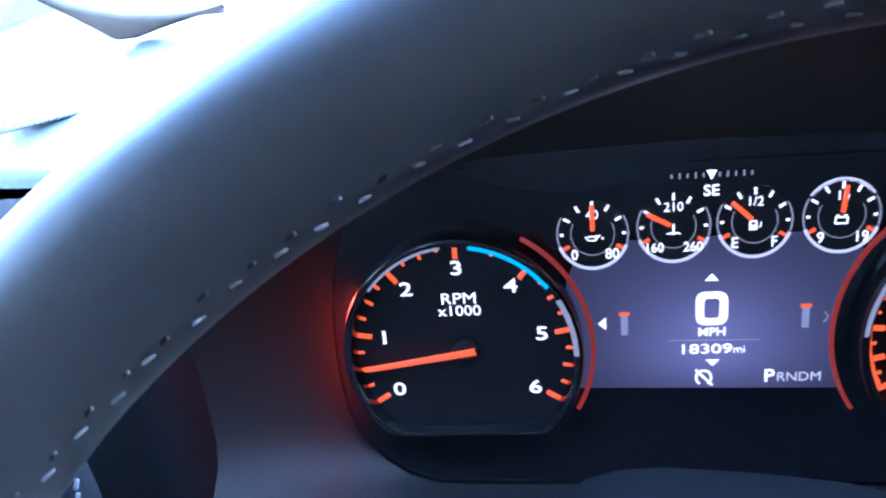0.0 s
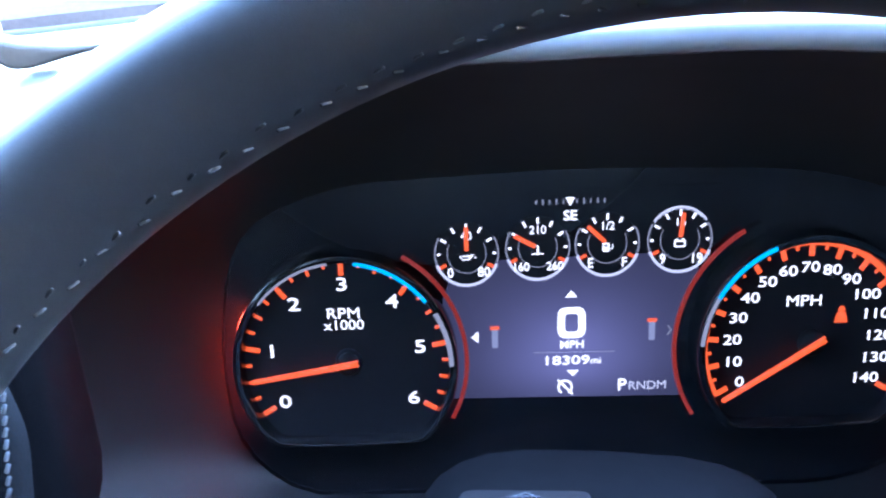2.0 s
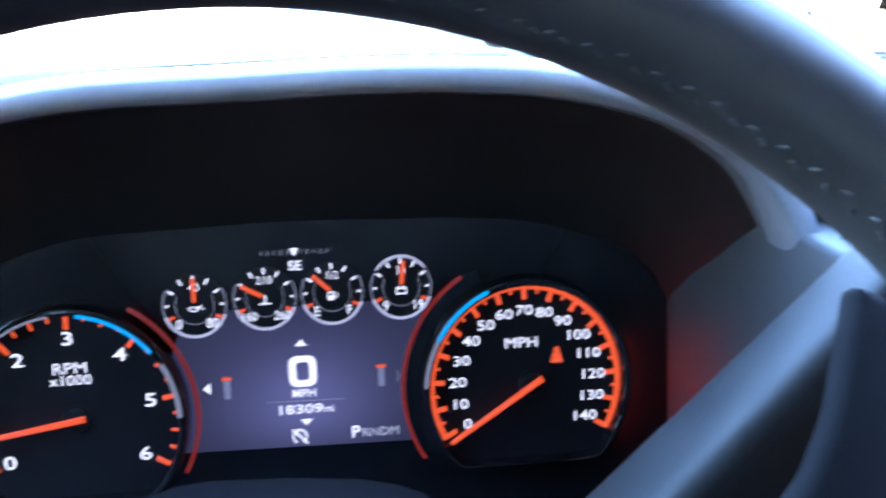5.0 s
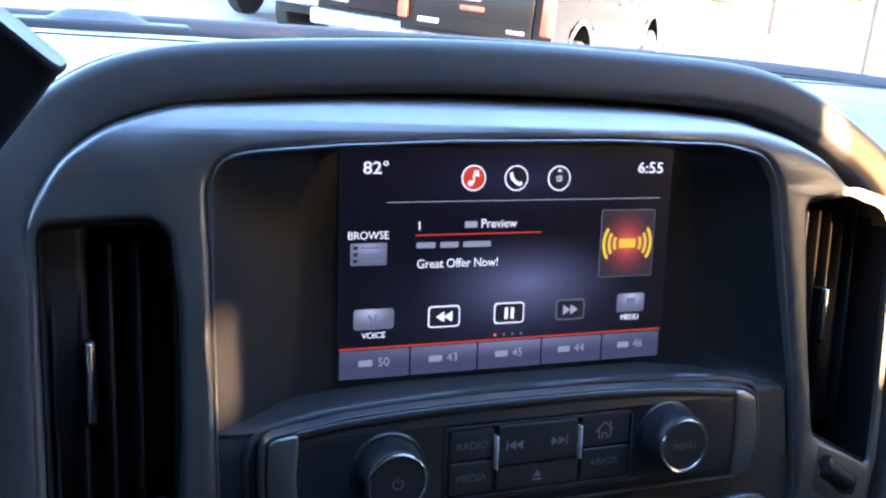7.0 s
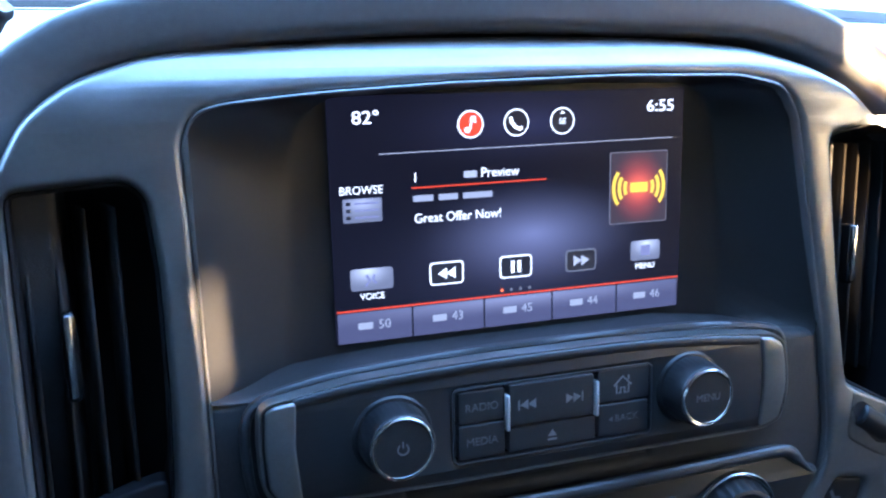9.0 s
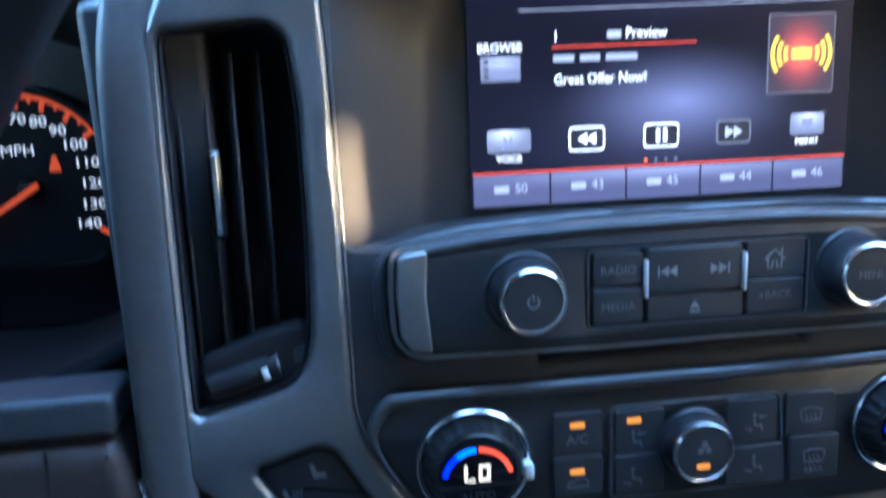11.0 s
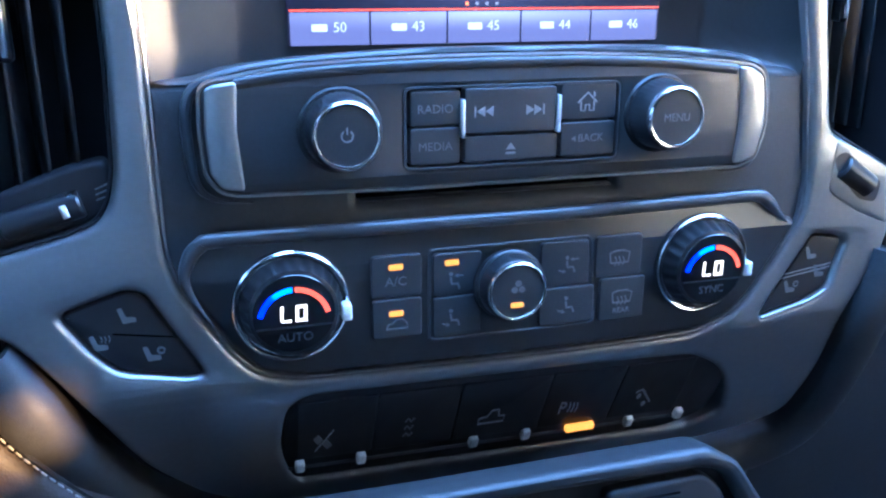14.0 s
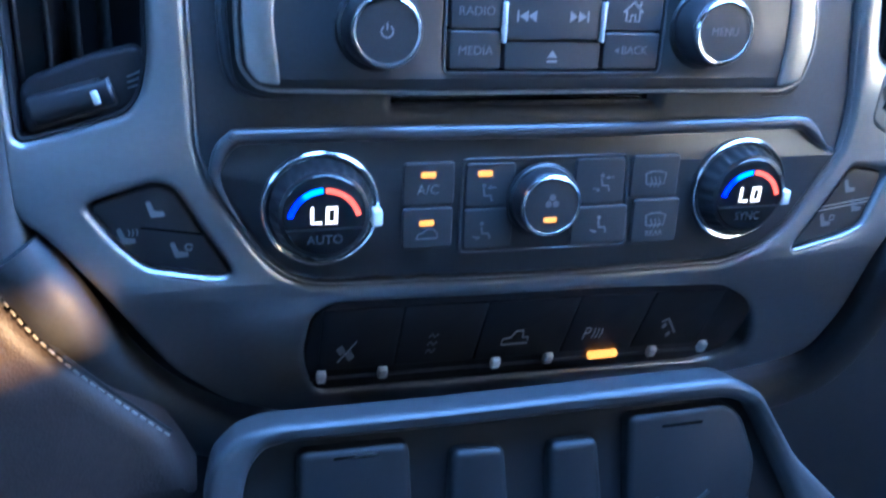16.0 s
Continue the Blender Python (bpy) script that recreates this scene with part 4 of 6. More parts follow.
vl = vent(1, VENT_L, "black air vent with upright slats and a chrome tab", [(-200 + 10.5 * i, 122 + 1.2 * i, 244) for i in range(4)], -190.5, 208, 34)
part("thumb_well", plate(round_poly([(-204, 104), (-168, 113.5), (-160, 122), (-161, 138), (-178, 134), (-204, 124)], 5), (), soft(-6, 2, -16)), VENTBLACK, vl)
wheel_l = part("thumb_wheel", moved(lathe([(0.1, -15), (4.8, -15), (5.6, -14), (5.6, 14), (4.8, 15), (0.1, 15)], 40, 30, 0.3, (-13, 13)), Matrix.Translation((-0.186, 0.1175, -0.0064)) @ Matrix.Rotation(radians(15), 4, 'Z') @ Matrix.Rotation(radians(90), 4, 'Y')), RUBBER, vl)
part("index_mark", moved(block(-1.3 * K, 1.3 * K, -2.6 * K, 2.6 * K, 0, 0.8 * K, 0.0003, 1), Matrix.Translation((-0.1775, 0.1195, -0.0006)) @ Matrix.Rotation(radians(15), 4, 'Z')), PLATEW, wheel_l, "white mark")
for k in range(3):
    part("direction_mark", stroke([(-166.5, 122 + 2.1 * k), (-160.5, 124 + 2.4 * k)], 0.6, -5.8, 0.2), ICON, vl)
vr = vent(-1, VENT_R, "black air vent with upright slats and a chrome tab", [(152 + 8.5 * i, 140 - 2 * i, 252) for i in range(6)], 166, 214, 30)
part("thumb_well", plate(round_poly([(168, 131), (190, 121), (206, 112), (206, 84), (186, 92), (166, 104)], 5), (), soft(0.4, 2, -10)), TRIM, vr)
part("thumb_slot", flat(round_poly([(168, 121), (174, 124), (198, 107), (196, 97), (186, 99), (172, 112)], 3), 0.5, 0.3), PANEL, vr)
part("thumb_wheel", moved(lathe([(0.1, -11), (5.5, -11), (6.5, -10), (6.5, 10), (5.5, 11), (0.1, 11)], 32, 24, 0.3, (-9, 9)), Matrix.Translation((0.183, 0.1105, -0.002)) @ Matrix.Rotation(radians(-33), 4, 'Z') @ Matrix.Rotation(radians(90), 4, 'Y')), RUBBER, vr)

# ---------------------------------------------------------------- touchscreen
screen = thing("touchscreen", STACK, "dark recessed touchscreen showing a lit radio menu", "touchscreen")
up_loop = round_poly([(-147, 165), (-145.5, 240), (-147.5, 268), (-142, 279), (-131, 282), (-44, 287.5), (34, 289), (94, 288), (118, 283), (127.5, 269), (139.5, 210), (149, 160)], 5)
in_loop = round_poly([(-108, 160), (-102, 262), (-98, 274), (-88, 281), (-30, 284), (30, 285), (84, 284), (95, 278), (99, 265), (107, 160)], 5)
bm = bmesh.new()
n = 90


def resample(lp, n):
    pts = [Vector(p[:2]) for p in lp]
    if area2(pts) < 0:
        pts.reverse()
    k = min(range(len(pts)), key=lambda i: pts[i].x + pts[i].y)
    pts = pts[k:] + pts[:k]
    d = [0]
    for i in range(len(pts)):
        d.append(d[-1] + (pts[(i + 1) % len(pts)] - pts[i]).length)
    out = []
    j = 0
    for i in range(n):
        s = d[-1] * i / n
        while d[j + 1] < s:
            j += 1
        t = (s - d[j]) / max(1e-9, d[j + 1] - d[j])
        out.append(pts[j].lerp(pts[(j + 1) % len(pts)], t))
    return out


ra, rb = resample(up_loop, n), resample(in_loop, n)
prev = None
for k, (f, w) in enumerate([(0, -4), (0.08, -8), (0.45, -18), (0.9, -29), (1, -31)]):
    row = [bm.verts.new(((a.x + (b.x - a.x) * f) * K, (a.y + (b.y - a.y) * f) * K, w * K)) for a, b in zip(ra, rb)]
    if prev:
        for i in range(n):
            bm.faces.new((prev[i - 1], prev[i], row[i], row[i - 1]))
    prev = row
bm.faces.new(prev)
RECESS = mat("recess_black", (0.021, 0.0212, 0.0225), 0.42, 0, 0.1, 60, bump=0.05, bump_scale=1500)
part("recess", smooth(bm, 50), RECESS, screen)
rim = edge_soft(OPEN, 6)
SCREEN_GLOW = display("screen_picture", (0.006, 0.006, 0.012), [(6, 218, 62, 27, (0.15, 0.155, 0.26)), (0, 205, 95, 40, (0.03, 0.03, 0.055)), (2, 268, 80, 22, (0.02, 0.02, 0.045))])
pane = part("display_pane", flat(rrect(-2.0, 229, 171.5, 106, 1.5), -30.5, 0.8), SCREEN_GLOW, screen, "lit display picture")
W = -29.6
KEYGLOW = display("key_silver", (0.16, 0.165, 0.22), [(-73, 207.5, 14, 8, (0.50, 0.50, 0.58)), (65, 208.5, 12, 8, (0.50, 0.50, 0.58)), (-74, 237, 14, 7, (0.30, 0.30, 0.38))])


text("82°", 5.3, -71.2, 272.6, W, WHITE, pane, sx=1.15, bold=0.06)
text("6:55", 5.3, 71.2, 273.6, W, WHITE, pane, sx=1.15, bold=0.06)
for i, (px, m) in enumerate(((-24.4, RED), (-2.6, INK), (20, INK))):
    u, v = px, 268.5
    mark(circle(u, v, 6.1), WHITE, pane, W, "icon_ring", 0.2)
    mark(circle(u, v, 5.4), m, pane, W + 0.22, "icon_disc", 0.1)
u, v = -24.4, 268.5
mark(circle(u - 1.6, v - 2.4, 1.35, 14), WHITE, pane, W + 0.35, "note_icon", 0.1)
mark([(u - 0.7, v - 2.4), (u + 0.1, v - 2.4), (u + 0.6, v + 1.2), (u + 2.6, v + 0.4), (u + 2.2, v + 3.6), (u + 0.0, v + 3.4)], WHITE, pane, W + 0.35, "note_icon", 0.1)
u, v = -2.6, 268.5
part("phone_icon", stroke([(u - 2.9, v + 2.6), (u - 2.4, v + 0.2), (u - 0.6, v - 1.9), (u + 1.6, v - 2.8), (u + 2.8, v - 2.2)], 1.7, W + 0.35, 0.1), WHITE, pane)
u, v = 20.0, 268.5
text("SE", 2.6, u, v - 0.3, W + 0.35, WHITE, pane, depth=0.1)
mark([(u - 1.3, v + 3.2), (u + 1.3, v + 3.2), (u, v + 4.6)], WHITE, pane, W + 0.35, "north_arrow", 0.1)
part("divider", stroke([(-66, 257.4), (78, 258.8)], 0.35, W, 0.15), GREYLIT, pane)
text("1", 4.2, -50.2, 246.4, W, WHITE, pane)
ux, vx = -20.6, 246.8
mark(rrect(ux - 4.2, vx, 6.2, 3.0, 0.5), GREYLIT, pane, W, "name_bar", 0.15)
text("Preview", 4.2, -10.6, 247.0, W, WHITE, pane, sx=0.94)
part("red_line", stroke([(-52, 242.2), (12, 242.6)], 0.6, W, 0.15), RED, pane)
for a, b in ((-52.4, -43.2), (-40.8, -31.8), (-29.4, -15.4)):
    ua, ub, va = a, b, 237.9
    mark(rrect((ua + ub) / 2 + 1, va - 0.4, ub - ua, 2.7, 0.6), LABELLIT, pane, W, "number_bar", 0.15)
text("Great Offer Now!", 4.1, -51.2, 228.6, W, WHITE, pane, sx=0.93, align='LEFT')
text("BROWSE", 3.5, -74.3, 242.4, W, WHITE, pane, sx=0.95)
u, v = -74.0, 234.0
mark(rrect(u, v, 17, 10.2, 0.8), KEYGLOW, pane, W, "browse_key", 0.2)
for k in (-3, 0, 3):
    part("list_line", stroke([(u - 3.5, v + k), (u + 7, v + k)], 0.8, W + 0.25, 0.1), TABLIT, pane)
    mark(rrect(u - 6.2, v + k, 2, 1.5, 0.3), INK, pane, W + 0.25, "list_dot", 0.1)
u, v = 60.2, 236.0
mark(rrect(u, v, 31, 34, 1), DIMLIT, pane, W, "channel_frame", 0.15)
LOGO = display("channel_tile", (0.05, 0.035, 0.045), [(u, v, 17, 20, (0.75, 0.06, 0.03)), (u, v, 13, 10, (0.5, 0.10, 0.02))])
mark(rrect(u, v, 30.2, 33.2, 0.8), LOGO, pane, W + 0.2, "channel_tile", 0.1)
mark(rrect(u, v, 9.5, 4.6, 0.8), YELLOW, pane, W + 0.35, "plain_mark", 0.1)
for s in (-1, 1):
    for k in range(3):
        r = 7.5 + 3.0 * k
        a = 24 + 5 * k
        c0 = 0 if s > 0 else 180
        part("wave", arc_band(u, v, r - 0.85, r + 0.85, c0 - a, c0 + a, W + 0.35, 0.1, 12), YELLOW, pane)
for px, kind in ((-71.0, "voice"), (-36.8, "prev"), (-3.3, "pause"), (30.0, "next"), (64.6, "menu")):
    u, v = px, 203.4 if kind != "menu" else 204.8
    if kind in ("voice", "menu"):
        mark(rrect(u, v + 0.5, 19 if kind == "voice" else 16, 9.6, 1.6), KEYGLOW, pane, W, "key", 0.2)
        if kind == "voice":
            part("voice_icon", stroke([(u - 2.5, v + 2.5), (u - 1, v), (u - 3, v - 2.5)], 1.1, W + 0.25, 0.1), TABLIT, pane)
            part("voice_icon", stroke([(u + 1, v + 2.5), (u + 0.4, v), (u + 2, v - 1.5)], 1.1, W + 0.25, 0.1), TABLIT, pane)
        else:
            mark(rrect(u, v + 0.5, 5, 5, 0.4), TABLIT, pane, W + 0.25, "menu_icon", 0.1)
        text("VOICE" if kind == "voice" else "MENU", 2.8, u, v - 7.2, W, WHITE, pane, sx=0.95)
    else:
        lit = kind != "next"
        mark(rrect(u, v, 16, 10.4, 2), WHITE if lit else DIMLIT, pane, W, "key_frame", 0.15)
        mark(rrect(u, v, 14.6, 9, 1.6), INK, pane, W + 0.2, "key", 0.1)
        if kind == "pause":
            for s in (-1.6, 1.6):
                mark(rrect(u + s, v, 1.7, 5.6, 0.2), WHITE, pane, W + 0.35, "pause_icon", 0.1)
        else:
            s = -1 if kind == "prev" else 1
            for k in (0, 1):
                x0 = u + s * (-4.0 + 4.0 * k)
                mark([(x0, v - 2.6), (x0 + s * 4.2, v), (x0, v + 2.6)], WHITE if lit else GREYLIT, pane, W + 0.35, "skip_icon", 0.1)
for k in range(4):
    mark(circle(-10.2 + 4.6 * k, 192.8, 0.75, 12), ORANGE if k == 0 else DIMLIT, pane, W, "page_dot", 0.15)
part("red_line", stroke([(-87, 190.4), (83.2, 190.6)], 0.7, W + 0.02, 0.2), RED, pane)
TAB_GLOW = display("tab_lilac", (0.075, 0.075, 0.135), [(-1, 188.5, 140, 8, (0.17, 0.17, 0.22))])
for k, s in enumerate(("50", "43", "45", "44", "46")):
    u0, u1 = -87.3 + 34.1 * k, -87.3 + 34.1 * (k + 1)
    v = 182.9
    mark(rrect((u0 + u1) / 2, v, u1 - u0 - 0.9, 13.4, 0.5), TAB_GLOW, pane, W, "preset_key", 0.2)
    mark(rrect((u0 + u1) / 2 - 4.4, v + 0.4, 6.6, 3.0, 0.6), LABELLIT, pane, W + 0.22, "name_bar", 0.1)
    text(s, 4.0, (u0 + u1) / 2 + 4.2, v + 0.4, W + 0.22, LABELLIT, pane, depth=0.12)

# ---------------------------------------------------------------- lower fascia, disc slot
fascia = thing("stack_fascia", STACK, "black soft-plastic fascia holding radio and climate panels", "dashboard trim")
fl = [(-147, 165.5), (-146.5, 150), (-146, 99), (-141, 83), (-122, 52), (-112, 41), (-97, 36.5), (-25, 34.5), (37, 33.5), (99, 34.3), (119, 40.5), (132, 52), (156.5, 89), (158, 110), (152, 150), (149.5, 163), (138, 164), (127, 165), (118.5, 167), (96, 170), (72, 173), (-60, 173.2), (-91, 171.5), (-116, 169), (-128, 166.5), (-138, 166)]
slot = rrect(-6, 115.7, 119, 4, 1.2)
part("fascia_panel", plate(round_poly(fl, 3), [slot], [(0, -32), (0, -9), (1, -6), (3, -4.5), (5, -4)]), SOFT, fascia)
part("disc_slot", flat(rrect(-6, 115.7, 122, 6, 1), -14, 1), GLOSS, fascia, "black disc slot")
part("slot_brush", moved(block(-0.064, 0.052, 0.1140, 0.1146, -0.011, -0.005, 0.0002, 1), Matrix.Identity(4)), PANEL, fascia)
part("shelf_edge", sweep([(p.x * K, p.y * K, -0.003) for p in curve_pts([Vector((*q, 0)) for q in [(-108, 117.6), (-122, 119.5), (-129.5, 127), (-131.5, 146), (-131, 156), (-128.5, 162), (-122, 166.4), (-110, 169.4), (-91, 172), (-40, 174.6), (20, 174.6), (70, 173.6), (98, 171), (117, 167.4), (123.5, 163.4), (126.3, 154), (127, 140), (124.4, 126), (119, 118.6), (106, 117)]], 4, closed=False)], ring_section(0.0022, 8), up=(0, 0, 1), scale=[min(1, 0.15 + min(k, 76 - k) / 12) for k in range(77)]), LEDGE, fascia)

# ---------------------------------------------------------------- radio panel
radio = thing("radio_panel", STACK, "black radio control panel with silver ends and two knobs", "radio panel")
RP = [(-125.5, 163), (-122.5, 165.6), (-108, 168), (-90.5, 170.6), (-60, 172.2), (-26.8, 173), (27, 172.8), (60, 171.5), (82.5, 169.8), (112.5, 166.6), (119, 162.8), (121.5, 150), (122.2, 139.6), (118.9, 125), (110, 121.4), (31, 121.6), (-46.6, 121.4), (-114.5, 123), (-120.8, 124.8), (-125.6, 131.6), (-126.3, 148.8)]
rp = round_poly(RP, 3)
part("panel_body", plate(rp, [rrect(-0.4, 145.4, 94, 32.6, 3)], [(0, -10), (0, 4), (0.6, 5.2), (2, 6)]), PANEL, radio)
part("panel_rim", plate(offset(rp if area2(rp) > 0 else rp[::-1], -1.2), [offset(rp if area2(rp) > 0 else rp[::-1], 0.4)], [(0, -8), (0, 4.8), (0.4, 5.6)]), SILVER, radio, "thin satin edge line")
part("upper_bevel", sweep([(p.x * K, p.y * K, 0.0046) for p in curve_pts([Vector((*q, 0)) for q in [(-113, 165.2), (-90, 168.2), (-60, 169.8), (-26, 170.6), (27, 170.4), (60, 169.2), (84, 167.2), (104, 165.0)]], 4, closed=False)], ring_section(0.0026, 12, 0.0021), up=(0, 0, 1)), PANEL, radio)
part("silver_end", plate(round_poly([(-124, 163.5), (-121.5, 165.2), (-112, 166.4), (-113.2, 148.3), (-111.3, 124.6), (-119.8, 125.6), (-124, 132), (-125, 148.8)], 2), (), [(0, 4), (0, 6.4), (0.5, 7), (1.2, 7.2)]), SILVER, radio, "brushed silver end cap")
part("silver_end", plate(round_poly([(105, 166.6), (112, 165.6), (117.8, 162.2), (120.2, 150), (120.8, 139.6), (117.6, 125.6), (109.5, 122.8), (106, 123), (107.6, 140), (107, 156)], 2), (), [(0, 4), (0, 6.4), (0.5, 7), (1.2, 7.2)]), SILVER, radio, "brushed silver end cap")
part("button_well", flat(rrect(-0.4, 145.4, 95, 33.6, 3), 0, 1), GLOSS, radio)
part("well_rim", plate(rrect(-0.4, 145.4, 95.2, 33.8, 3.4), [rrect(-0.4, 145.4, 93.4, 32, 2.6)], [(0, 5.6), (0, 6.3), (0.3, 6.5)]), LEDGE, radio)


def key(parent, pts, h, r=1.6, name="button", material=None):
    return part(name, plate(round_poly(pts, r), (), soft(h, 0.7, 0.8)), material or BUTTON, parent)


def rect(u0, u1, v0, v1):
    return [(u0, v0), (u1, v0), (u1, v1), (u0, v1)]


text("RADIO", 3.4, -35, 153, 6.25, ICON, key(radio, rect(-45.6, -24.4, 146.2, 160.4), 6.2))
text("MEDIA", 3.4, -35, 137.8, 6.25, ICON, key(radio, rect(-45.6, -24.4, 130.4, 145.5), 6.2))
seek = key(radio, rect(-22.6, 17.6, 142.2, 161), 6.8)
for s, u in ((-1, -14), (1, 7.5)):
    for k in (0, 1):
        x0 = u + s * (-3.6 + 3.6 * k)
        mark([(x0, 149.3), (x0 + s * 3.6, 151.5), (x0, 153.7)], ICONW, seek, 6.85, "skip_icon", 0.15)
    mark(rrect(u + s * 4.3, 151.5, 0.7, 4.4, 0.1), ICONW, seek, 6.85, "skip_icon", 0.15)
ej = key(radio, rect(-22.6, 18.8, 130.2, 141.4), 6.2)
mark([(-4.5, 135.2), (-0.1, 135.2), (-2.3, 138.2)], ICONW, ej, 6.25, "eject_icon", 0.15)
mark(rrect(-2.3, 133.7, 4.4, 0.9, 0.1), ICONW, ej, 6.25, "eject_icon", 0.15)
home = key(radio, rect(19.8, 45.4, 146, 161.4), 6.2)
part("house_icon", stroke([(27.6, 153.4), (32, 157.6), (36.4, 153.4)], 0.8, 6.25, 0.15), ICONW, home)
part("house_icon", stroke([(29, 154), (29, 150), (31, 150), (31, 152.4), (33, 152.4), (33, 150), (35, 150), (35, 154)], 0.7, 6.25, 0.15), ICONW, home)
mark(rrect(35, 156.8, 0.9, 2.0, 0.1), ICONW, home, 6.25, "house_icon", 0.15)
back = key(radio, rect(20.4, 45.6, 130.4, 145.3), 6.2)
text("BACK", 3.2, 34.2, 138.2, 6.25, ICON, back)
mark([(25.2, 138.2), (27.2, 137), (27.2, 139.4)], ICON, back, 6.25, "arrow_icon", 0.15)
for u, v0, v1 in ((-23.5, 141, 156.8), (18.7, 141.4, 157.4)):
    part("chrome_bar", block((u - 0.8) * K, (u + 0.75) * K, v0 * K, v1 * K, 0.004, 0.0082, 0.0006, 2), BRIGHT, radio, "small chrome bar")


def knob(name, u, v, base_r, body_r, cap_r, h, parent_label, icon):
    ob = thing(name, at(STACK, u, v, 5.5), parent_label, "knob")
    part("skirt", lathe([(base_r, -2), (base_r, 0.6), (base_r - 0.8, 1.6), (body_r + 0.5, 2.0)], 56), RUBBER, ob)
    part("grip", lathe([(body_r + 1.2, 0.5), (body_r + 0.8, h * 0.35), (body_r, h - 1.6), (body_r - 0.6, h - 0.6), (cap_r + 0.6, h)], 120, 40, 0.35, (0.4, h - 2)), RUBBER, ob, "ridged black grip")
    part("ring", lathe([(cap_r + 1.9, h - 0.6), (cap_r + 1.7, h + 0.3), (cap_r + 1.0, h + 0.9), (cap_r + 0.3, h + 0.7), (cap_r, h + 0.2), (cap_r, h - 0.4)], 64), CHROME, ob, "chrome ring")
    part("cap", lathe([(cap_r + 0.1, h - 0.4), (cap_r, h + 0.1), (cap_r * 0.6, h + 0.35), (0.1, h + 0.45)], 56), BUTTON, ob)
    icon(ob, h + 0.5)
    return ob


def power_icon(ob, w):
    part("power_icon", arc_band(0, 0, 1.9, 2.5, 125, 415, w, 0.15, 20), ICONW, ob)
    mark(rrect(0, 1.9, 0.6, 2.6, 0.1), ICONW, ob, w, "power_icon", 0.15)


knob("power_knob", -73.8, 146.6, 17.0, 14.0, 11.4, 15, "round black volume knob with chrome ring and power mark", power_icon)
knob("menu_knob", 66.4, 147.6, 17.0, 14.2, 11.4, 15, "round black menu knob with chrome ring", lambda ob, w: text("MENU", 3.3, 0, 0, w, ICON, ob, sx=0.95))

# ---------------------------------------------------------------- climate panel
clim = thing("climate_panel", STACK, "black climate panel with dials, buttons and amber lights", "climate panel")
cp = [(-139.5, 88), (-134, 97), (-131, 103.6), (-122.3, 106), (32, 105.4), (125, 107), (133, 100.7), (140, 95), (152, 91), (128.5, 55.5), (117, 45), (99, 39), (37, 38), (-25, 39), (-97, 41), (-110, 45.5), (-119, 55)]
cpl = round_poly(cp, 4)
part("panel_body", plate(cpl, (), [(0, -10), (0, -3), (1.2, 0), (3, 1.2)]), PANEL, clim)
ledge = curve_pts([Vector((*q, 0)) for q in [(-126, 66), (-133, 78), (-137, 89), (-134.5, 98), (-130, 103), (-122, 104.6), (-60, 104.6), (32, 104.4), (100, 105.4), (124, 105.6), (131, 102.6), (137, 97), (144, 91)]], 5, closed=False)
part("upper_ledge", sweep([(p.x * K, p.y * K, 0.0022) for p in ledge], ring_section(0.0032, 10, 0.0028), up=(0, 0, 1), scale=[min(1, 0.12 + k / 18, 0.12 + (len(ledge) - 1 - k) / 10) for k in range(len(ledge))]), LEDGE, clim, "rounded ledge over the controls")


def dial(u, v, label, cap_text, scale=1.0):
    ob = thing("temperature_dial", at(STACK, u, v, 1.2), label, "dial", "temperature dials")
    part("collar", lathe([(24.5, -2), (24.5, 0.5), (23.2, 1.6), (22, 1.2)], 64), PANEL, ob)
    part("ring", lathe([(24.3, 0.4), (24.1, 2.2), (23.4, 2.9), (22.5, 2.6), (22.0, 1.2)], 72), CHROME, ob, "chrome ring")
    part("grip", lathe([(21.2, 0.5), (20.6, 4), (18.9, 8.4), (18.2, 9.6), (17, 10.2)], 144, 24, 0.9, (1, 9)), RUBBER, ob, "ridged black grip")
    cap = part("display_cap", lathe([(17.1, 9.8), (16.4, 10.5), (10, 10.9), (0.1, 11.0)], 56), GLOSS, ob, "glossy cap with lit display")
    w = 11.05
    part("cold_arc", arc_band(0, -3.5, 13.0, 15.1, 126, 166, w, 0.2, 14), BLUEARC, cap, "lit deep blue arc")
    part("cold_arc", arc_band(0, -3.5, 13.0, 15.1, 92, 126, w, 0.2, 14), PALEBLUE, cap, "lit pale blue arc")
    part("warm_arc", arc_band(0, -3.5, 13.0, 15.1, 14, 88, w, 0.2, 24), RED, cap, "lit red arc")
    part("display_letter", stroke([(-4.9, 3.9), (-5.1, -2.6), (-1.3, -2.6)], 1.3, w, 0.2), PANELWHITE, cap)
    mark([(0.5, 3.9), (5.2, 3.9), (5.0, -3.2), (0.3, -3.2)], PANELWHITE, cap, w, "display_letter", 0.2, [[(1.8, 2.6), (3.9, 2.6), (3.7, -1.9), (1.6, -1.9)]])
    part("split_line", stroke([(-15.5, -5.4), (15.5, -5.4)], 0.7, w - 0.1, 0.1), PANEL, cap)
    text(cap_text, 3.6, 0, -10, w - 0.1, DIMPRINT, cap)
    part("index_tab", block(20.0 * K, 24.2 * K, -6.6 * K, 0.2 * K, 0.001, 0.008, 0.0008, 2), PLATEW, ob, "pale index tab")
    return ob


dial(-95.8, 74.0, "large black temperature dial with lit blue and red arcs", "AUTO")
dial(97.8, 74.6, "large black temperature dial with lit arcs near the passenger", "SYNC")


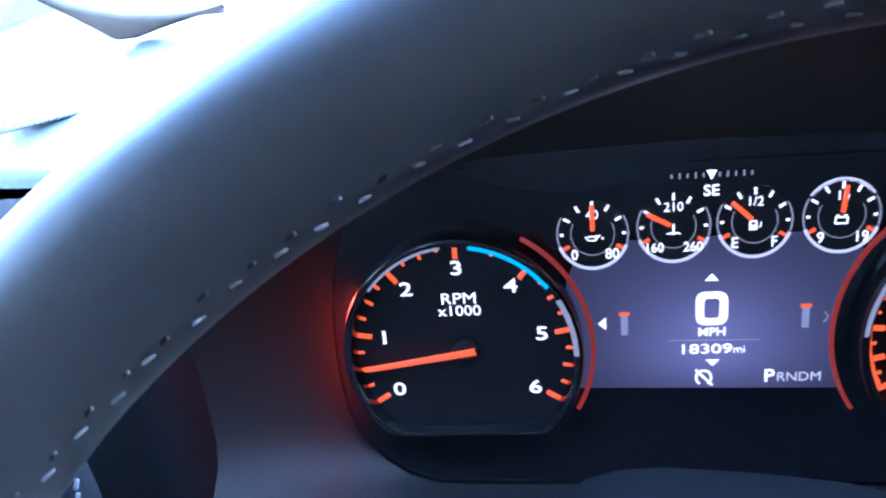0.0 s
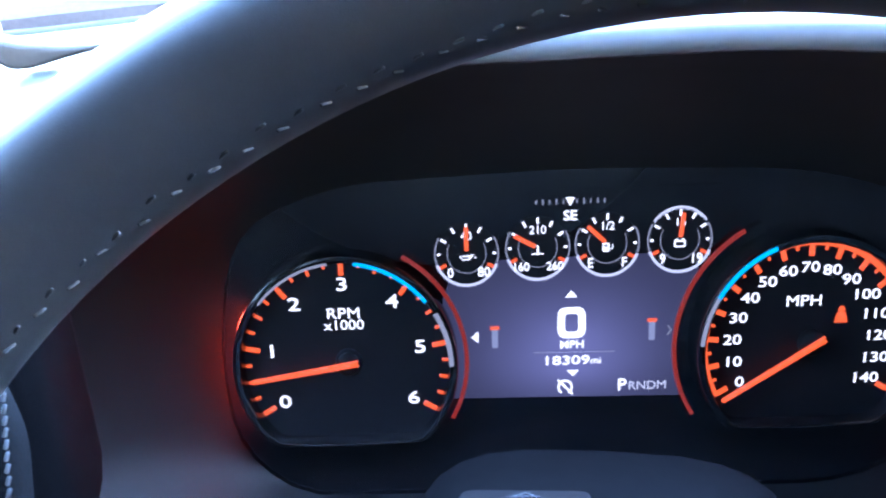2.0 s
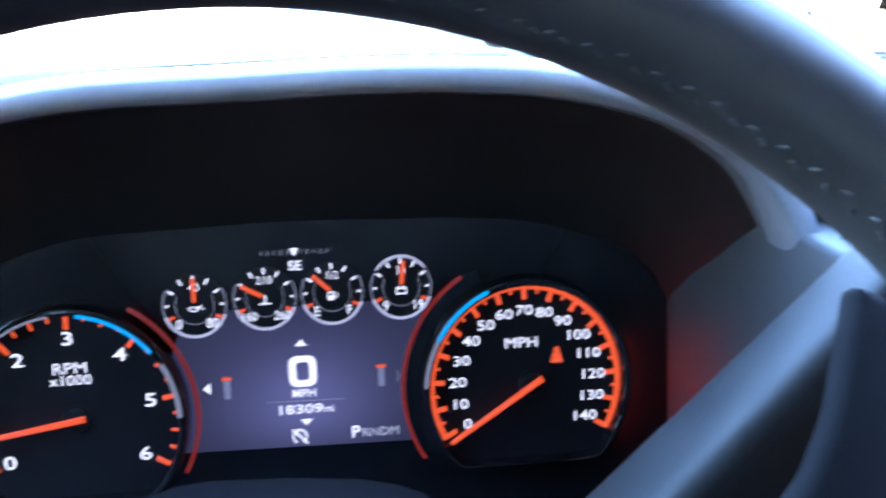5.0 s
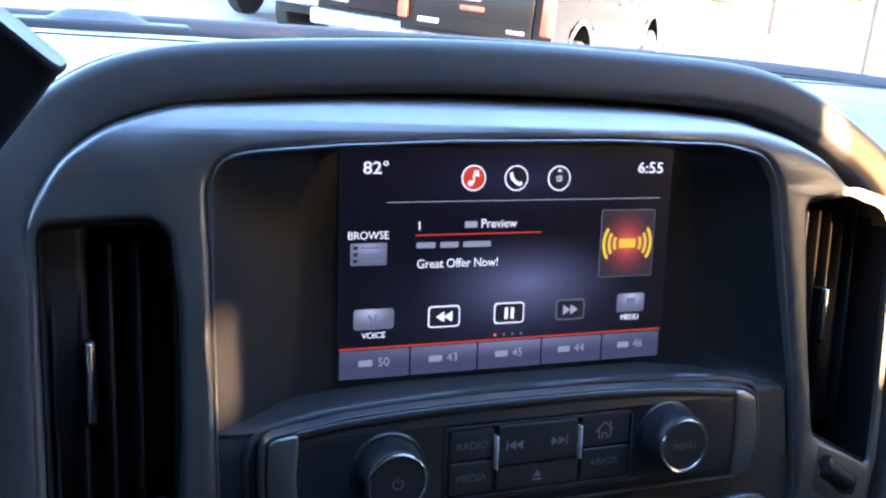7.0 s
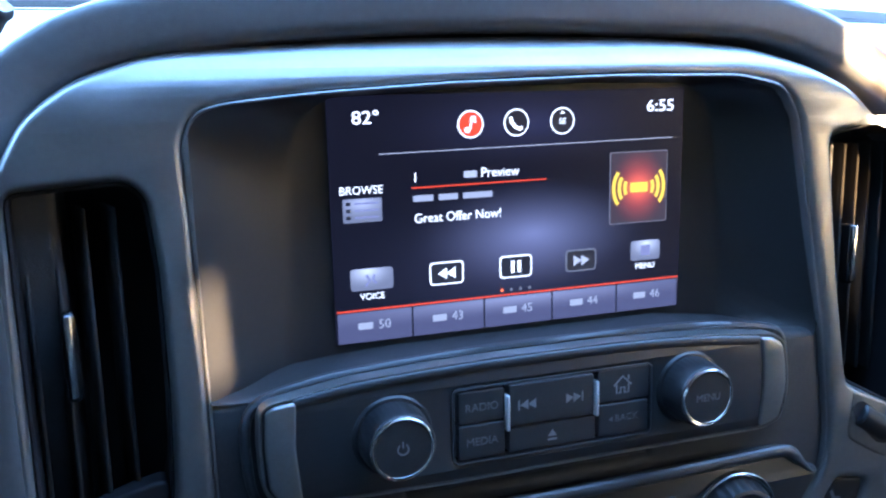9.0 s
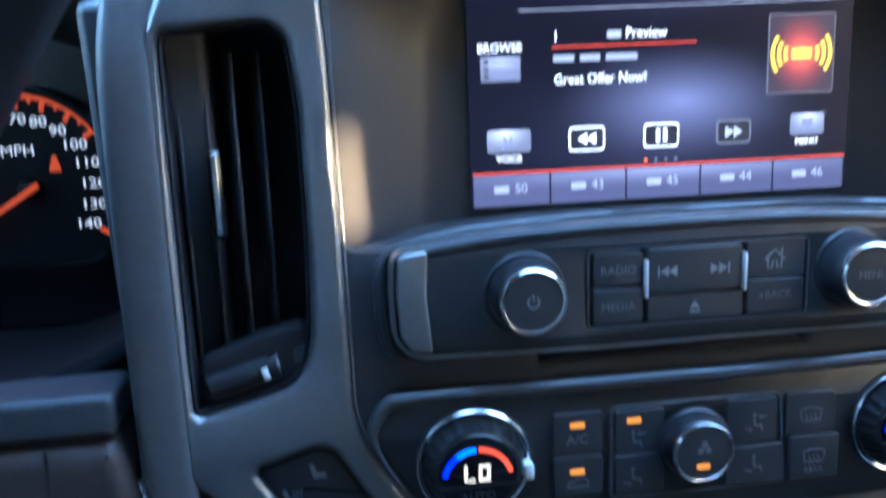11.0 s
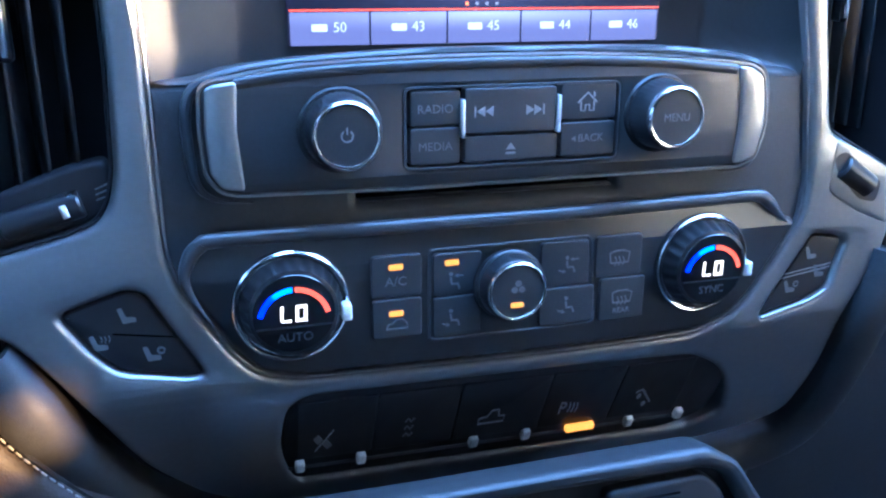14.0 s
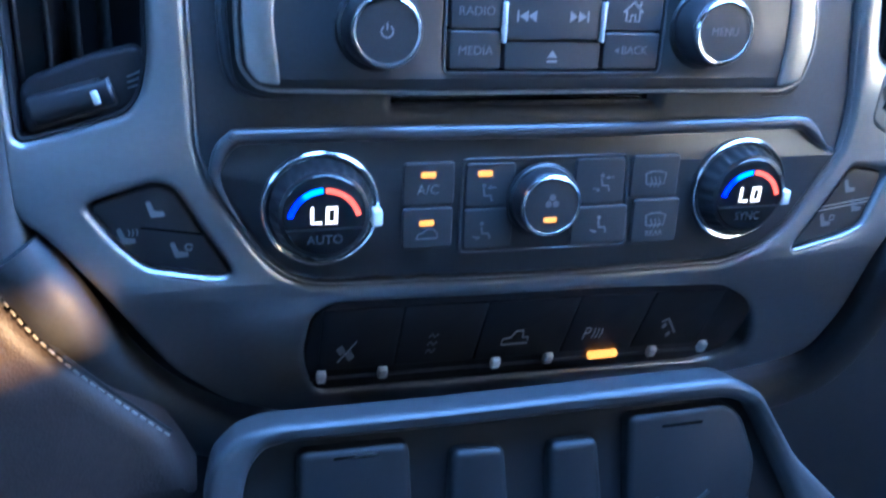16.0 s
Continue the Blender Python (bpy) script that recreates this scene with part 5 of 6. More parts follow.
def fan_icon(ob, w):
    for a in (90, 210, 330):
        part("fan_icon", flat(circle(1.9 * math.cos(radians(a)), 2 + 1.9 * math.sin(radians(a)), 1.5, 12), w, 0.15), ICON, ob)
    mark(rrect(-0.4, -5.9, 5.6, 2.2, 0.4), AMBER, ob, w, "amber_light", 0.3)


knob("fan_knob", -0.6, 74.8, 16.2, 14.0, 11.6, 9.5, "round black fan knob with chrome ring and amber light", fan_icon)
fk = [("ac_button", rect(-62, -40, 73.2, 92), 2.4), ("recirculation_button", rect(-62, -40, 54.2, 72.4), 2.4), ("face_vent_button", rect(-35, -13, 71.6, 91), 2.4), ("floor_vent_button", rect(-35, -13, 52.5, 70.8), 2.4), ("bilevel_button", rect(15, 38.6, 70.4, 91.6), 2.4), ("windscreen_button", rect(15, 42, 51.8, 69.6), 2.4), ("defrost_button", rect(42, 65.4, 72.6, 92.2), 2.4), ("rear_defrost_button", rect(45, 68.2, 50.4, 71.8), 2.4)]
CLIMATE_KEYS = {nm: key(clim, pts, h + 0.4, 2.2, "button") for nm, pts, h in fk}
part("group_rim", plate(round_poly([(-37, 50.4), (43.5, 50), (40, 93.2), (-37, 93)], 3.4), [round_poly([(-35.8, 51.4), (42.2, 51), (38.8, 92.2), (-35.8, 92)], 2.8)], [(0, 0.8), (0, 2.0), (0.2, 2.2)]), LEDGE, clim, "thin frame round the middle buttons")
for nm, u, v in (("ac_button", -51.4, 86.8), ("recirculation_button", -51.5, 65.8), ("face_vent_button", -26.6, 86.6)):
    mark(rrect(u, v, 6.2, 2.4, 0.5), AMBER, CLIMATE_KEYS[nm], 2.85, "amber_light", 0.25)
text("A/C", 4.0, -51.4, 80.2, 2.85, ICON, CLIMATE_KEYS["ac_button"])


def airflow_mark(parent, u, v, w, face, feet):
    """A small air-flow mark: a seat shape with arrows towards its top or its foot."""
    part("airflow_icon", stroke([(u - 0.6, v + 2.2), (u - 0.2, v - 0.8), (u + 2.6, v - 0.9), (u + 3.4, v - 3.4)], 1.0, w, 0.15), ICON, parent)
    part("airflow_icon", flat(circle(u - 0.5, v + 3.7, 0.95, 10), w + 0.02, 0.15), ICON, parent)
    if face:
        part("arrow_icon", stroke([(u + 5.2, v + 2.8), (u + 2.4, v + 2.8)], 0.6, w, 0.15), ICON, parent)
        mark([(u + 1.0, v + 2.8), (u + 2.8, v + 1.8), (u + 2.8, v + 3.8)], ICON, parent, w, "arrow_icon", 0.15)
    if feet:
        part("arrow_icon", stroke([(u - 4.6, v - 2.0), (u - 2.4, v - 2.6)], 0.6, w, 0.15), ICON, parent)
        mark([(u - 0.8, v - 3.0), (u - 2.8, v - 3.6), (u - 2.2, v - 1.7)], ICON, parent, w, "arrow_icon", 0.15)


airflow_mark(CLIMATE_KEYS["face_vent_button"], -26.4, 77.6, 2.85, True, False)
airflow_mark(CLIMATE_KEYS["floor_vent_button"], -26.4, 60.6, 2.85, False, True)
airflow_mark(CLIMATE_KEYS["bilevel_button"], 28.2, 80.0, 2.85, True, True)
airflow_mark(CLIMATE_KEYS["windscreen_button"], 28.6, 60.6, 2.85, False, True)
part("car_icon", stroke([(-56, 58.8), (-55, 61), (-53, 61.4), (-51.5, 63), (-48.5, 63), (-46.8, 61), (-46.6, 58.8), (-56, 58.8)], 0.7, 2.85, 0.15), ICON, CLIMATE_KEYS["recirculation_button"])
for nm, u, v in (("defrost_button", 54, 81.6), ("rear_defrost_button", 56.4, 62)):
    part("screen_icon", stroke([(u - 4.4, v - 2.6), (u - 5, v + 2.2), (u - 2, v + 3.2), (u + 2, v + 3.2), (u + 5, v + 2.2), (u + 4.4, v - 2.6), (u - 4.4, v - 2.6)], 0.7, 2.85, 0.15), ICON, CLIMATE_KEYS[nm])
    for k in (-2, 0, 2):
        part("heat_icon", stroke([(u + k - 0.4, v - 4), (u + k + 0.5, v - 1.6), (u + k - 0.4, v + 0.4)], 0.55, 2.85, 0.15), ICON, CLIMATE_KEYS[nm])
text("REAR", 2.6, 56.4, 55.4, 2.85, ICON, CLIMATE_KEYS["rear_defrost_button"])


# ---------------------------------------------------------------- seat heating pads
NUB = mat("bright_nub", (0.86, 0.87, 0.89), 0.3, 0.3, 0.03, 60, coat=0.5)
SWITCHBLACK = mat("switch_black", (0.013, 0.013, 0.015), 0.5, 0, 0.1, 80, bump=0.05, bump_scale=2000, spec=0.3)
PADBLACK = mat("pad_black", (0.008, 0.008, 0.010), 0.45, 0, 0.12, 90)


def seat_pad(loop, label, icons, split, rim):
    ob = thing("seat_heating_pad", STACK, label, "switch", "seat heating pads")
    lp = edge_soft(loop, 4)
    lp = lp if area2(lp) > 0 else lp[::-1]
    part("pad", plate(offset(lp, 0.6), (), [(0, -12), (0, -3.2), (0.8, -2.4), (2, -2.2)]), PADBLACK, ob)
    for d in ((-0.9, 0.9) if split[0][0] > 0 else (0,)):
        part("parting_line", stroke([(a, b + d) for a, b in split], 0.6, -2.2, 0.12), SILVER if d else GLOSS, ob)
    for u, v, k in icons:
        mark(round_poly([(u - 3.6, v + 3.4), (u - 1.8, v + 3.8), (u - 0.4, v - 0.2), (u + 3.2, v - 0.6), (u + 3.4, v - 2.6), (u - 1.8, v - 3.0)], 0.6), ICON, ob, -2.15, "seat_icon", 0.15)
        if k == 2:
            part("fan_icon", arc_band(u + 3.6, v + 1.4, 0.9, 1.7, 0, 360, -2.15, 0.15, 16), ICON, ob)
        for d in (0, 1.5, 3.0) if k == 0 else ():
            part("heat_icon", stroke([(u + 0.8 + d, v + 0.4), (u + 1.4 + d, v + 1.8), (u + 0.8 + d, v + 3.2)], 0.5, -2.15, 0.15), ICON, ob)
    if rim:
        part("pad_edge", sweep([(p.x * K, p.y * K, -0.0012) for p in curve_pts([Vector((*q, 0)) for q in rim], 4, closed=False)], ring_section(0.0009, 8), up=(0, 0, 1)), SILVER, ob, "thin bright lower edge")
    return ob


seat_pad(PAD_L, "black seat heating switch pad set in grey trim", [(-160, 75, 1), (-171.5, 64.4, 0), (-152, 57.6, 2)], [(-166, 68), (-142, 64)], ())
seat_pad(PAD_R, "narrow black seat heating switch pad set in grey trim", [(164, 72, 1), (170, 62, 0), (153.6, 55, 2)], [(148, 61), (178, 65)], [(138, 40.3), (150, 43.2), (165.4, 46.8), (175, 51.4)])

# ---------------------------------------------------------------- switch bar under the climate panel
bar = thing("switch_bar", at(STACK, 0, CHIN_V) @ Matrix.Rotation(CHIN_A, 4, 'X') @ Matrix.Diagonal((1.062, CHIN_S, 1, 1)) @ Matrix.Translation((8.0 * K, -CHIN_V * K, 0)), "row of black switches with chrome nubs and one amber light", "switch bar")
bl = edge_soft(BAR, 5)
bl = bl if area2(bl) > 0 else bl[::-1]
part("bar_body", plate(offset(bl, 0.3), (), [(0, -14), (0, -2.2), (0.8, -1.7)]), SWITCHBLACK, bar)
edges = [-97, -62, -24, 20, 58, 96]
SW = []
for a, b in zip(edges, edges[1:]):
    s = -0.018
    SW.append(part("switch", plate(round_poly([(a + 0.35, 2.4 + s * a), (b - 0.35, 2.4 + s * b), (b - 0.35, 26.5 + s * b), (a + 0.35, 26.5 + s * a)], 1.2), (), [(0, -4), (0, -1.35), (0.25, -1.1), (0.5, -1.05)]), SWITCHBLACK, bar))
part("lower_groove", sweep([(-0.100, 0.0004, -0.002), (0.0, -0.0012, -0.002), (0.099, -0.0024, -0.002)], ring_section(0.0009, 8), up=(0, 0, 1)), LEDGE, bar)
for u, v in ((-98, 0.4), (-69.9, 0), (-15.2, -0.5), (11.7, -0.7), (68.3, -2.3), (97.1, -2.3)):
    part("chrome_nub", moved(block(-2.2 * K, 2.2 * K, -2.0 * K, 2.0 * K, -0.001, 0.0036, 0.0010, 3), Matrix.Translation(((u + 3) * K, (v + 1.6) * K, -0.002))), NUB, bar, "small chrome nub")
part("amber_lamp", block(0.0362, 0.0515, -0.0008, 0.0013, -0.002, 0.0014, 0.0007, 2), AMBER, bar, "lit amber bar")
# switch pictures
for du, dv in ((-2.6, 1.2), (1.6, -1.4)):
    mark(round_poly([(-87 + du, 11.4 + dv), (-84.6 + du, 13.2 + dv), (-82.4 + du, 10.4 + dv), (-84.8 + du, 8.8 + dv)], 0.5), ICON, SW[0], -1.0, "pedal_icon", 0.15)
part("pedal_icon", stroke([(-88.4, 7.2), (-80.6, 15.6)], 0.6, -1.0, 0.15), ICONW, SW[0])
for k in (8.0, 11.2, 14.4):
    part("traction_icon", stroke([(-48.2, k), (-46.9, k + 1.4), (-45.4, k), (-44, k + 1.4)], 0.9, -1.0, 0.15), ICON, SW[1])
part("truck_icon", stroke([(-12, 8.5), (-12, 11), (-8, 11.4), (-6.5, 14), (-3, 14), (-2.4, 11.2), (0.4, 11), (0.8, 8.5), (-12, 8.5)], 0.8, -1.0, 0.15), ICONW, SW[2])
text("P", 5.4, 30.5, 10, -1.0, ICONW, SW[3])
for k in range(3):
    part("sonar_icon", stroke([(34 + 2 * k, 8 - 0.2 * k), (34.6 + 2 * k, 10), (34 + 2 * k, 12.4 - 0.3 * k)], 0.7, -1.0, 0.15), ICONW, SW[3])
part("descent_icon", stroke([(69, 12.5), (72, 13.6), (75, 11), (79.5, 7)], 0.9, -1.0, 0.15), ICONW, SW[4])
for u, v in ((71.5, 10.6), (76, 6.6)):
    mark(circle(u, v, 1.2, 12), ICONW, SW[4], -1.0, "descent_icon", 0.15)

# ---------------------------------------------------------------- front of the centre console
CONBLACK = mat("console_black", (0.014, 0.0145, 0.016), 0.48, 0, 0.12, 50, bump=0.1, bump_scale=1500, spec=0.35)
CONFRAME = mat("satin_dark_grey", (0.045, 0.046, 0.049), 0.42, 0.0, 0.06, 40, bump=0.04, bump_scale=1500)
con = thing("console_outlet_panel", CONSOLE, "dark outlet panel with four rubber-lipped covers in a grey frame", "console")
co = [(-128, -120), (-128, -30), (-123.5, -11), (-112.5, -1), (-100, 1.6), (-21, 0.6), (87, 1), (122, 1), (139.5, -9), (162, -46), (196, -80), (222, -120)]
ci = [(-113, -118), (-112, -29), (-108.5, -16.4), (-102, -8.6), (-91, -7), (-21, -8.2), (34, -8), (120, -9.5), (132, -14), (139, -25), (157, -60), (186, -118)]
part("frame", plate(round_poly(co, 5), [round_poly(ci, 4)], [(0, -16), (0, 0), (1.2, 2.6), (3.2, 4), (6, 4)]), CONFRAME, con, "satin dark grey frame")
part("inlay", plate(round_poly(offset(ci[::-1] if area2([Vector(p) for p in ci]) < 0 else ci, -1.5), 4), (), [(0, -16), (0, -8), (1, -7)]), CONBLACK, con)


def outlet_cover(loop, slot):
    cov = part("outlet_cover", plate(round_poly(loop, 5), (), [(0, -8), (0, -2.2), (0.6, -0.7), (1.8, 0.4), (3.4, 0.9)]), CONBLACK, con, "rounded black cover")
    if slot:
        part("finger_slot", flat(rrect(slot[0], slot[1], slot[2], 1.4, 0.6), 0.9, 0.25), GLOSS, cov)
    if len(slot or ()) > 3:
        part("grip_lip", arc_band(slot[0] + 1, slot[3] + 20, 19.2, 21, 225, 315, 0.9, 1.2, 14), PANEL, cov)
    return cov


outlet_cover([(-91, -75), (-88, -12.5), (-39, -13.5), (-38, -75)], (-63, -17, 20))
outlet_cover([(-23, -80), (-19.5, -20), (5.5, -21), (9, -80)], (-6, -58, 9, -64))
outlet_cover([(26.5, -84), (28, -22.5), (52, -22.5), (57, -84)], (41, -60, 10, -66))
outlet_cover([(68.6, -90), (67.6, -13.5), (122, -13), (131, -22), (138.5, -44), (133, -90)], (96, -20.4, 22, -62))

# side of the console and the dark footwell below
side = thing("centre_console", Matrix.Identity(4), "dark vinyl centre console below the stack", "console")
part("console_body", block(0.475, 0.80, 0.10, 0.40, 0.55, 0.96, 0.03, 3), CONBLACK, side)

# ---------------------------------------------------------------- instrument cluster
clu = thing("instrument_cluster", CLUSTER, "lit instrument cluster with orange needles and a small display", "instrument cluster")
CWHITE = glow("dial_white", (1.0, 0.98, 1.0), 0.36)
CORANGE = glow("dial_orange", (1.0, 0.11, 0.022), 0.28)
CGREYLIT = glow("dial_grey", (0.62, 0.62, 0.72), 0.25)
CDIMLIT = glow("dial_dim", (0.30, 0.30, 0.36), 0.22)
CCYAN = glow("dial_cyan", (0.02, 0.42, 0.9), 0.30)
D1, D2 = (-118.5, 29.0), (118.2, 31.0)


def dial_loop(c, r, flat_v, n=64):
    pts = [Vector((c[0] + r * math.cos(2 * math.pi * i / n), c[1] + r * math.sin(2 * math.pi * i / n))) for i in range(n)]
    out = []
    for p in pts:
        if p.y < flat_v:
            q = (p.x - c[0])
            p = Vector((c[0] + q * 1.0, flat_v - 0.06 * (flat_v - p.y)))
        out.append(p)
    return out


part("face_plate", flat(round_poly([(-225, -50), (225, -50), (225, 70), (190, 118), (100, 140), (-100, 140), (-190, 118), (-225, 70)], 12), -7, 2), FACEBLACK, clu)

# central display
cl = [(-68, 6.5), (62, 4.2), (68, 30), (66, 60), (56, 78), (70, 88), (72, 100), (-78, 100), (-76, 88), (-62, 78), (-70, 60), (-72, 30)]
CLUSTER_GLOW = display("cluster_picture", (0.0095, 0.0095, 0.018), [(-4, 38, 84, 52, (0.026, 0.026, 0.055)), (-4, 20, 76, 32, (0.017, 0.017, 0.036))])
cd = part("display_pane", flat([Vector(p) for p in cl], -4, 0.5), CLUSTER_GLOW, clu, "violet lit display", local=Matrix.Translation((0.0024, 0, 0)))
bandl = [(-76, 78), (66, 79.5), (74, 88), (72, 112), (-78, 112), (-78, 88)]
part("display_band", flat([Vector(p) for p in bandl], -3.7, 0.3), FACEBLACK, cd, "dark upper band of the display")
WD = -3.3
ARCW = glow("lit_ring_grey", (0.50, 0.50, 0.60), 0.32)
smalls = [(-57.2, 81.6, "0", "80", 0, "40"), (-21.3, 83.4, "160", "260", 62, "210"), (13.6, 84.2, "E", "F", 48, "1/2"), (50, 84.9, "9", "19", -6, "14")]


def gauge_symbol(g, kind, u, v):
    """The small lit picture of each gauge: oil can, thermometer, fuel pump, battery."""
    w = WD + 0.4
    if kind == "40":
        part("oil_symbol", stroke([(u - 3.4, v + 0.8), (u - 2.0, v - 1.2), (u + 1.2, v - 1.2), (u + 3.6, v + 1.4), (u + 1.0, v + 0.6), (u - 2.2, v + 0.6)], 0.55, w, 0.15), CWHITE, g)
        mark(circle(u + 4.4, v - 0.2, 0.5, 8), CWHITE, g, w, "oil_symbol", 0.15)
    elif kind == "210":
        mark(rrect(u, v + 0.8, 0.9, 4.4, 0.3), CWHITE, g, w, "heat_symbol", 0.15)
        part("heat_symbol", stroke([(u - 3.0, v - 1.6), (u - 1.5, v - 1.1), (u, v - 1.6), (u + 1.5, v - 1.1), (u + 3.0, v - 1.6)], 0.6, w + 0.02, 0.15), CWHITE, g)
    elif kind == "1/2":
        mark(rrect(u - 0.6, v, 3.4, 4.2, 0.4), CWHITE, g, w, "pump_symbol", 0.15, [rrect(u - 0.6, v + 0.8, 2.0, 1.2, 0.1)])
        part("pump_symbol", stroke([(u + 1.6, v - 0.6), (u + 2.6, v - 0.8), (u + 2.8, v + 1.4)], 0.5, w, 0.15), CWHITE, g)
    else:
        mark(rrect(u, v - 0.2, 5.6, 3.4, 0.4), CWHITE, g, w, "battery_symbol", 0.15, [rrect(u, v - 0.2, 4.2, 2.0, 0.2)])
        for d in (-1.6, 1.6):
            mark(rrect(u + d, v + 1.9, 1.2, 0.7, 0.1), CWHITE, g, w, "battery_symbol", 0.15)


for u, v, a, b, ang, top in smalls:
    g = part("small_gauge", flat(circle(u, v, 15.6, 40), WD, 0.3), DIAL, clu, "small round gauge", local=Matrix.Translation((0.0024, 0.0006, 0)))
    part("gauge_ring", arc_band(u, v, 15.3, 16.7, 200, 340, WD + 0.1, 0.4, 30), ARCW, g)
    part("gauge_ring", arc_band(u, v, 15.6, 16.3, -18, 30, WD + 0.1, 0.4, 12), CDIMLIT, g)
    part("gauge_ring", arc_band(u, v, 15.6, 16.3, 150, 198, WD + 0.1, 0.4, 12), CDIMLIT, g)
    part("inner_ring", arc_band(u, v, 9.6, 10.0, 150, 390, WD + 0.32, 0.1, 30), CDIMLIT, g)
    for k in range(7):
        t = radians(180 - 30 * k)
        c, s = math.cos(t), math.sin(t)
        part("tick", moved(block((11.8 if 0 < k < 6 else 13.2) * K, 14.8 * K, -0.55 * K, 0.55 * K, (WD + 0.35) * K, (WD + 0.6) * K), Matrix.Translation((u * K, v * K, 0)) @ Matrix.Rotation(t, 4, 'Z')), CWHITE, g)
    for t in (radians(207), radians(-27)):
        part("end_tick", moved(block(11.8 * K, 15.2 * K, -0.8 * K, 0.8 * K, (WD + 0.35) * K, (WD + 0.6) * K), Matrix.Translation((u * K, v * K, 0)) @ Matrix.Rotation(t, 4, 'Z')), CORANGE, g)
    if u == 50:
        part("gauge_ring", arc_band(u, v, 14.9, 16.5, 35, 145, WD + 0.1, 0.2, 24), ARCW, g)
    sz = 4.7 if len(a) < 3 else 4.2
    text(a, sz, u - 8.4 - (0.2 if len(a) > 2 else 0), v - 9.6, WD + 0.4, CWHITE, g, sx=0.95, bold=0.05)
    text(b, sz, u + 8.6, v - 9.6, WD + 0.4, CWHITE, g, sx=0.95, bold=0.05)
    text(top, 4.0, u, v + 8.6, WD + 0.4, CWHITE, g)
    gauge_symbol(g, top, u, v - 1.8)
    t = radians(90 + ang)
    part("needle", moved(block(1.5 * K, 13.4 * K, -1.05 * K, 1.05 * K, (WD + 0.8) * K, (WD + 1.6) * K, 0.0003, 1), Matrix.Translation((u * K, v * K, 0)) @ Matrix.Rotation(t, 4, 'Z')), CORANGE, g, "short orange needle")
W0 = -3.3
for k in range(-5, 6):
    if k:
        mark(rrect(-5 + 3.4 * k, 106, 0.7, 2.0 if k % 2 else 2.6, 0.1), CDIMLIT, cd, W0, "compass_tick", 0.2)
mark([(-7.3, 108), (-2.7, 108), (-5, 103.8)], CWHITE, cd, W0, "compass_arrow", 0.2)
text("SE", 4.6, -5, 99, W0, CWHITE, cd, sx=1.1, bold=0.1)
mark([(-7.4, 58.2), (-1.2, 58.2), (-4.3, 61.6)], CWHITE, cd, W0, "up_arrow", 0.2)
mark([(-6.6, 19.8), (-0.2, 19.8), (-3.4, 16.6)], CWHITE, cd, W0, "down_arrow", 0.2)
# the large figure nought with squared corners
mark(rrect(-4.1, 45, 14.4, 16.0, 4.6), CWHITE, cd, W0, "digit", 0.25, [rrect(-4.1, 45, 7.0, 9.6, 2.0)])
text("MPH", 4.0, -3.9, 33.4, W0, CWHITE, cd, sx=1.1, bold=0.05)
part("divider", stroke([(-24, 29.8), (18, 29.2)], 0.3, W0, 0.15), CDIMLIT, cd)
text("18309", 4.6, -6.8, 25.0, W0, CWHITE, cd, sx=1.5, bold=0.06)
text("mi", 3.6, 8.6, 24.6, W0, CWHITE, cd, sx=1.1)
text("P", 6.2, 22.4, 10.8, W0, CWHITE, cd, sx=1.1, bold=0.1)
text("RNDM", 4.4, 35.8, 10.2, W0, CGREYLIT, cd, sx=1.1)
part("cruise_icon", arc_band(-7.4, 10.8, 3.0, 4.0, -60, 240, W0, 0.2, 24), CWHITE, cd)
part("cruise_icon", stroke([(-7.4, 10.8), (-9.6, 13.4)], 1.2, W0, 0.2), CWHITE, cd)
part("cruise_icon", stroke([(-3.4, 6.8), (-11.2, 14.8)], 0.9, W0, 0.2), CWHITE, cd)
LEVELDIM = glow("level_grey", (0.20, 0.21, 0.30), 0.30)
for u, v in ((-43.8, 38.6), (37.4, 40)):
    mark(rrect(u, v, 3.2, 11, 0.4), LEVELDIM, cd, W0, "level_bar", 0.15)
    mark(rrect(u, v + 5.0, 4.8, 1.7, 0.3), CORANGE, cd, W0 + 0.16, "level_mark", 0.15)
mark([(-56, 39), (-52.4, 42), (-52.4, 36)], CWHITE, cd, W0, "left_arrow", 0.2)
part("right_arrow", stroke([(45.4, 42), (47.4, 39.4), (45.4, 36.8)], 0.6, W0, 0.2), CDIMLIT, cd)


def big_dial(c, r, name, label):
    ob = part(name, flat(dial_loop(c, r + 2, c[1] - r * 0.755), -3, 2.2), DIAL, clu, label)
    lp = dial_loop(c, r + 6.2, c[1] - r * 0.80)
    inner = dial_loop(c, r + 1.6, c[1] - r * 0.75)
    part("bezel", plate(lp, [inner], [(0, -5), (0, 7), (0.6, 8.4), (1.6, 8.8)]), GLOSS, ob, "gloss black bezel")
    return ob


t1 = big_dial(D1, 51.5, "rev_counter", "round rev counter face")
t2 = big_dial(D2, 51.5, "speedometer", "round speedometer face")
WT = -0.6


def tick(parent, c, ang, r0, r1, wd, m):
    t = radians(90 - ang)
    part("tick", moved(block(r0 * K, r1 * K, -wd / 2 * K, wd / 2 * K, (WT - 0.3) * K, (WT + 0.5) * K, 0.0002, 1), Matrix.Translation((c[0] * K, c[1] * K, 0)) @ Matrix.Rotation(t, 4, 'Z')), m, parent)


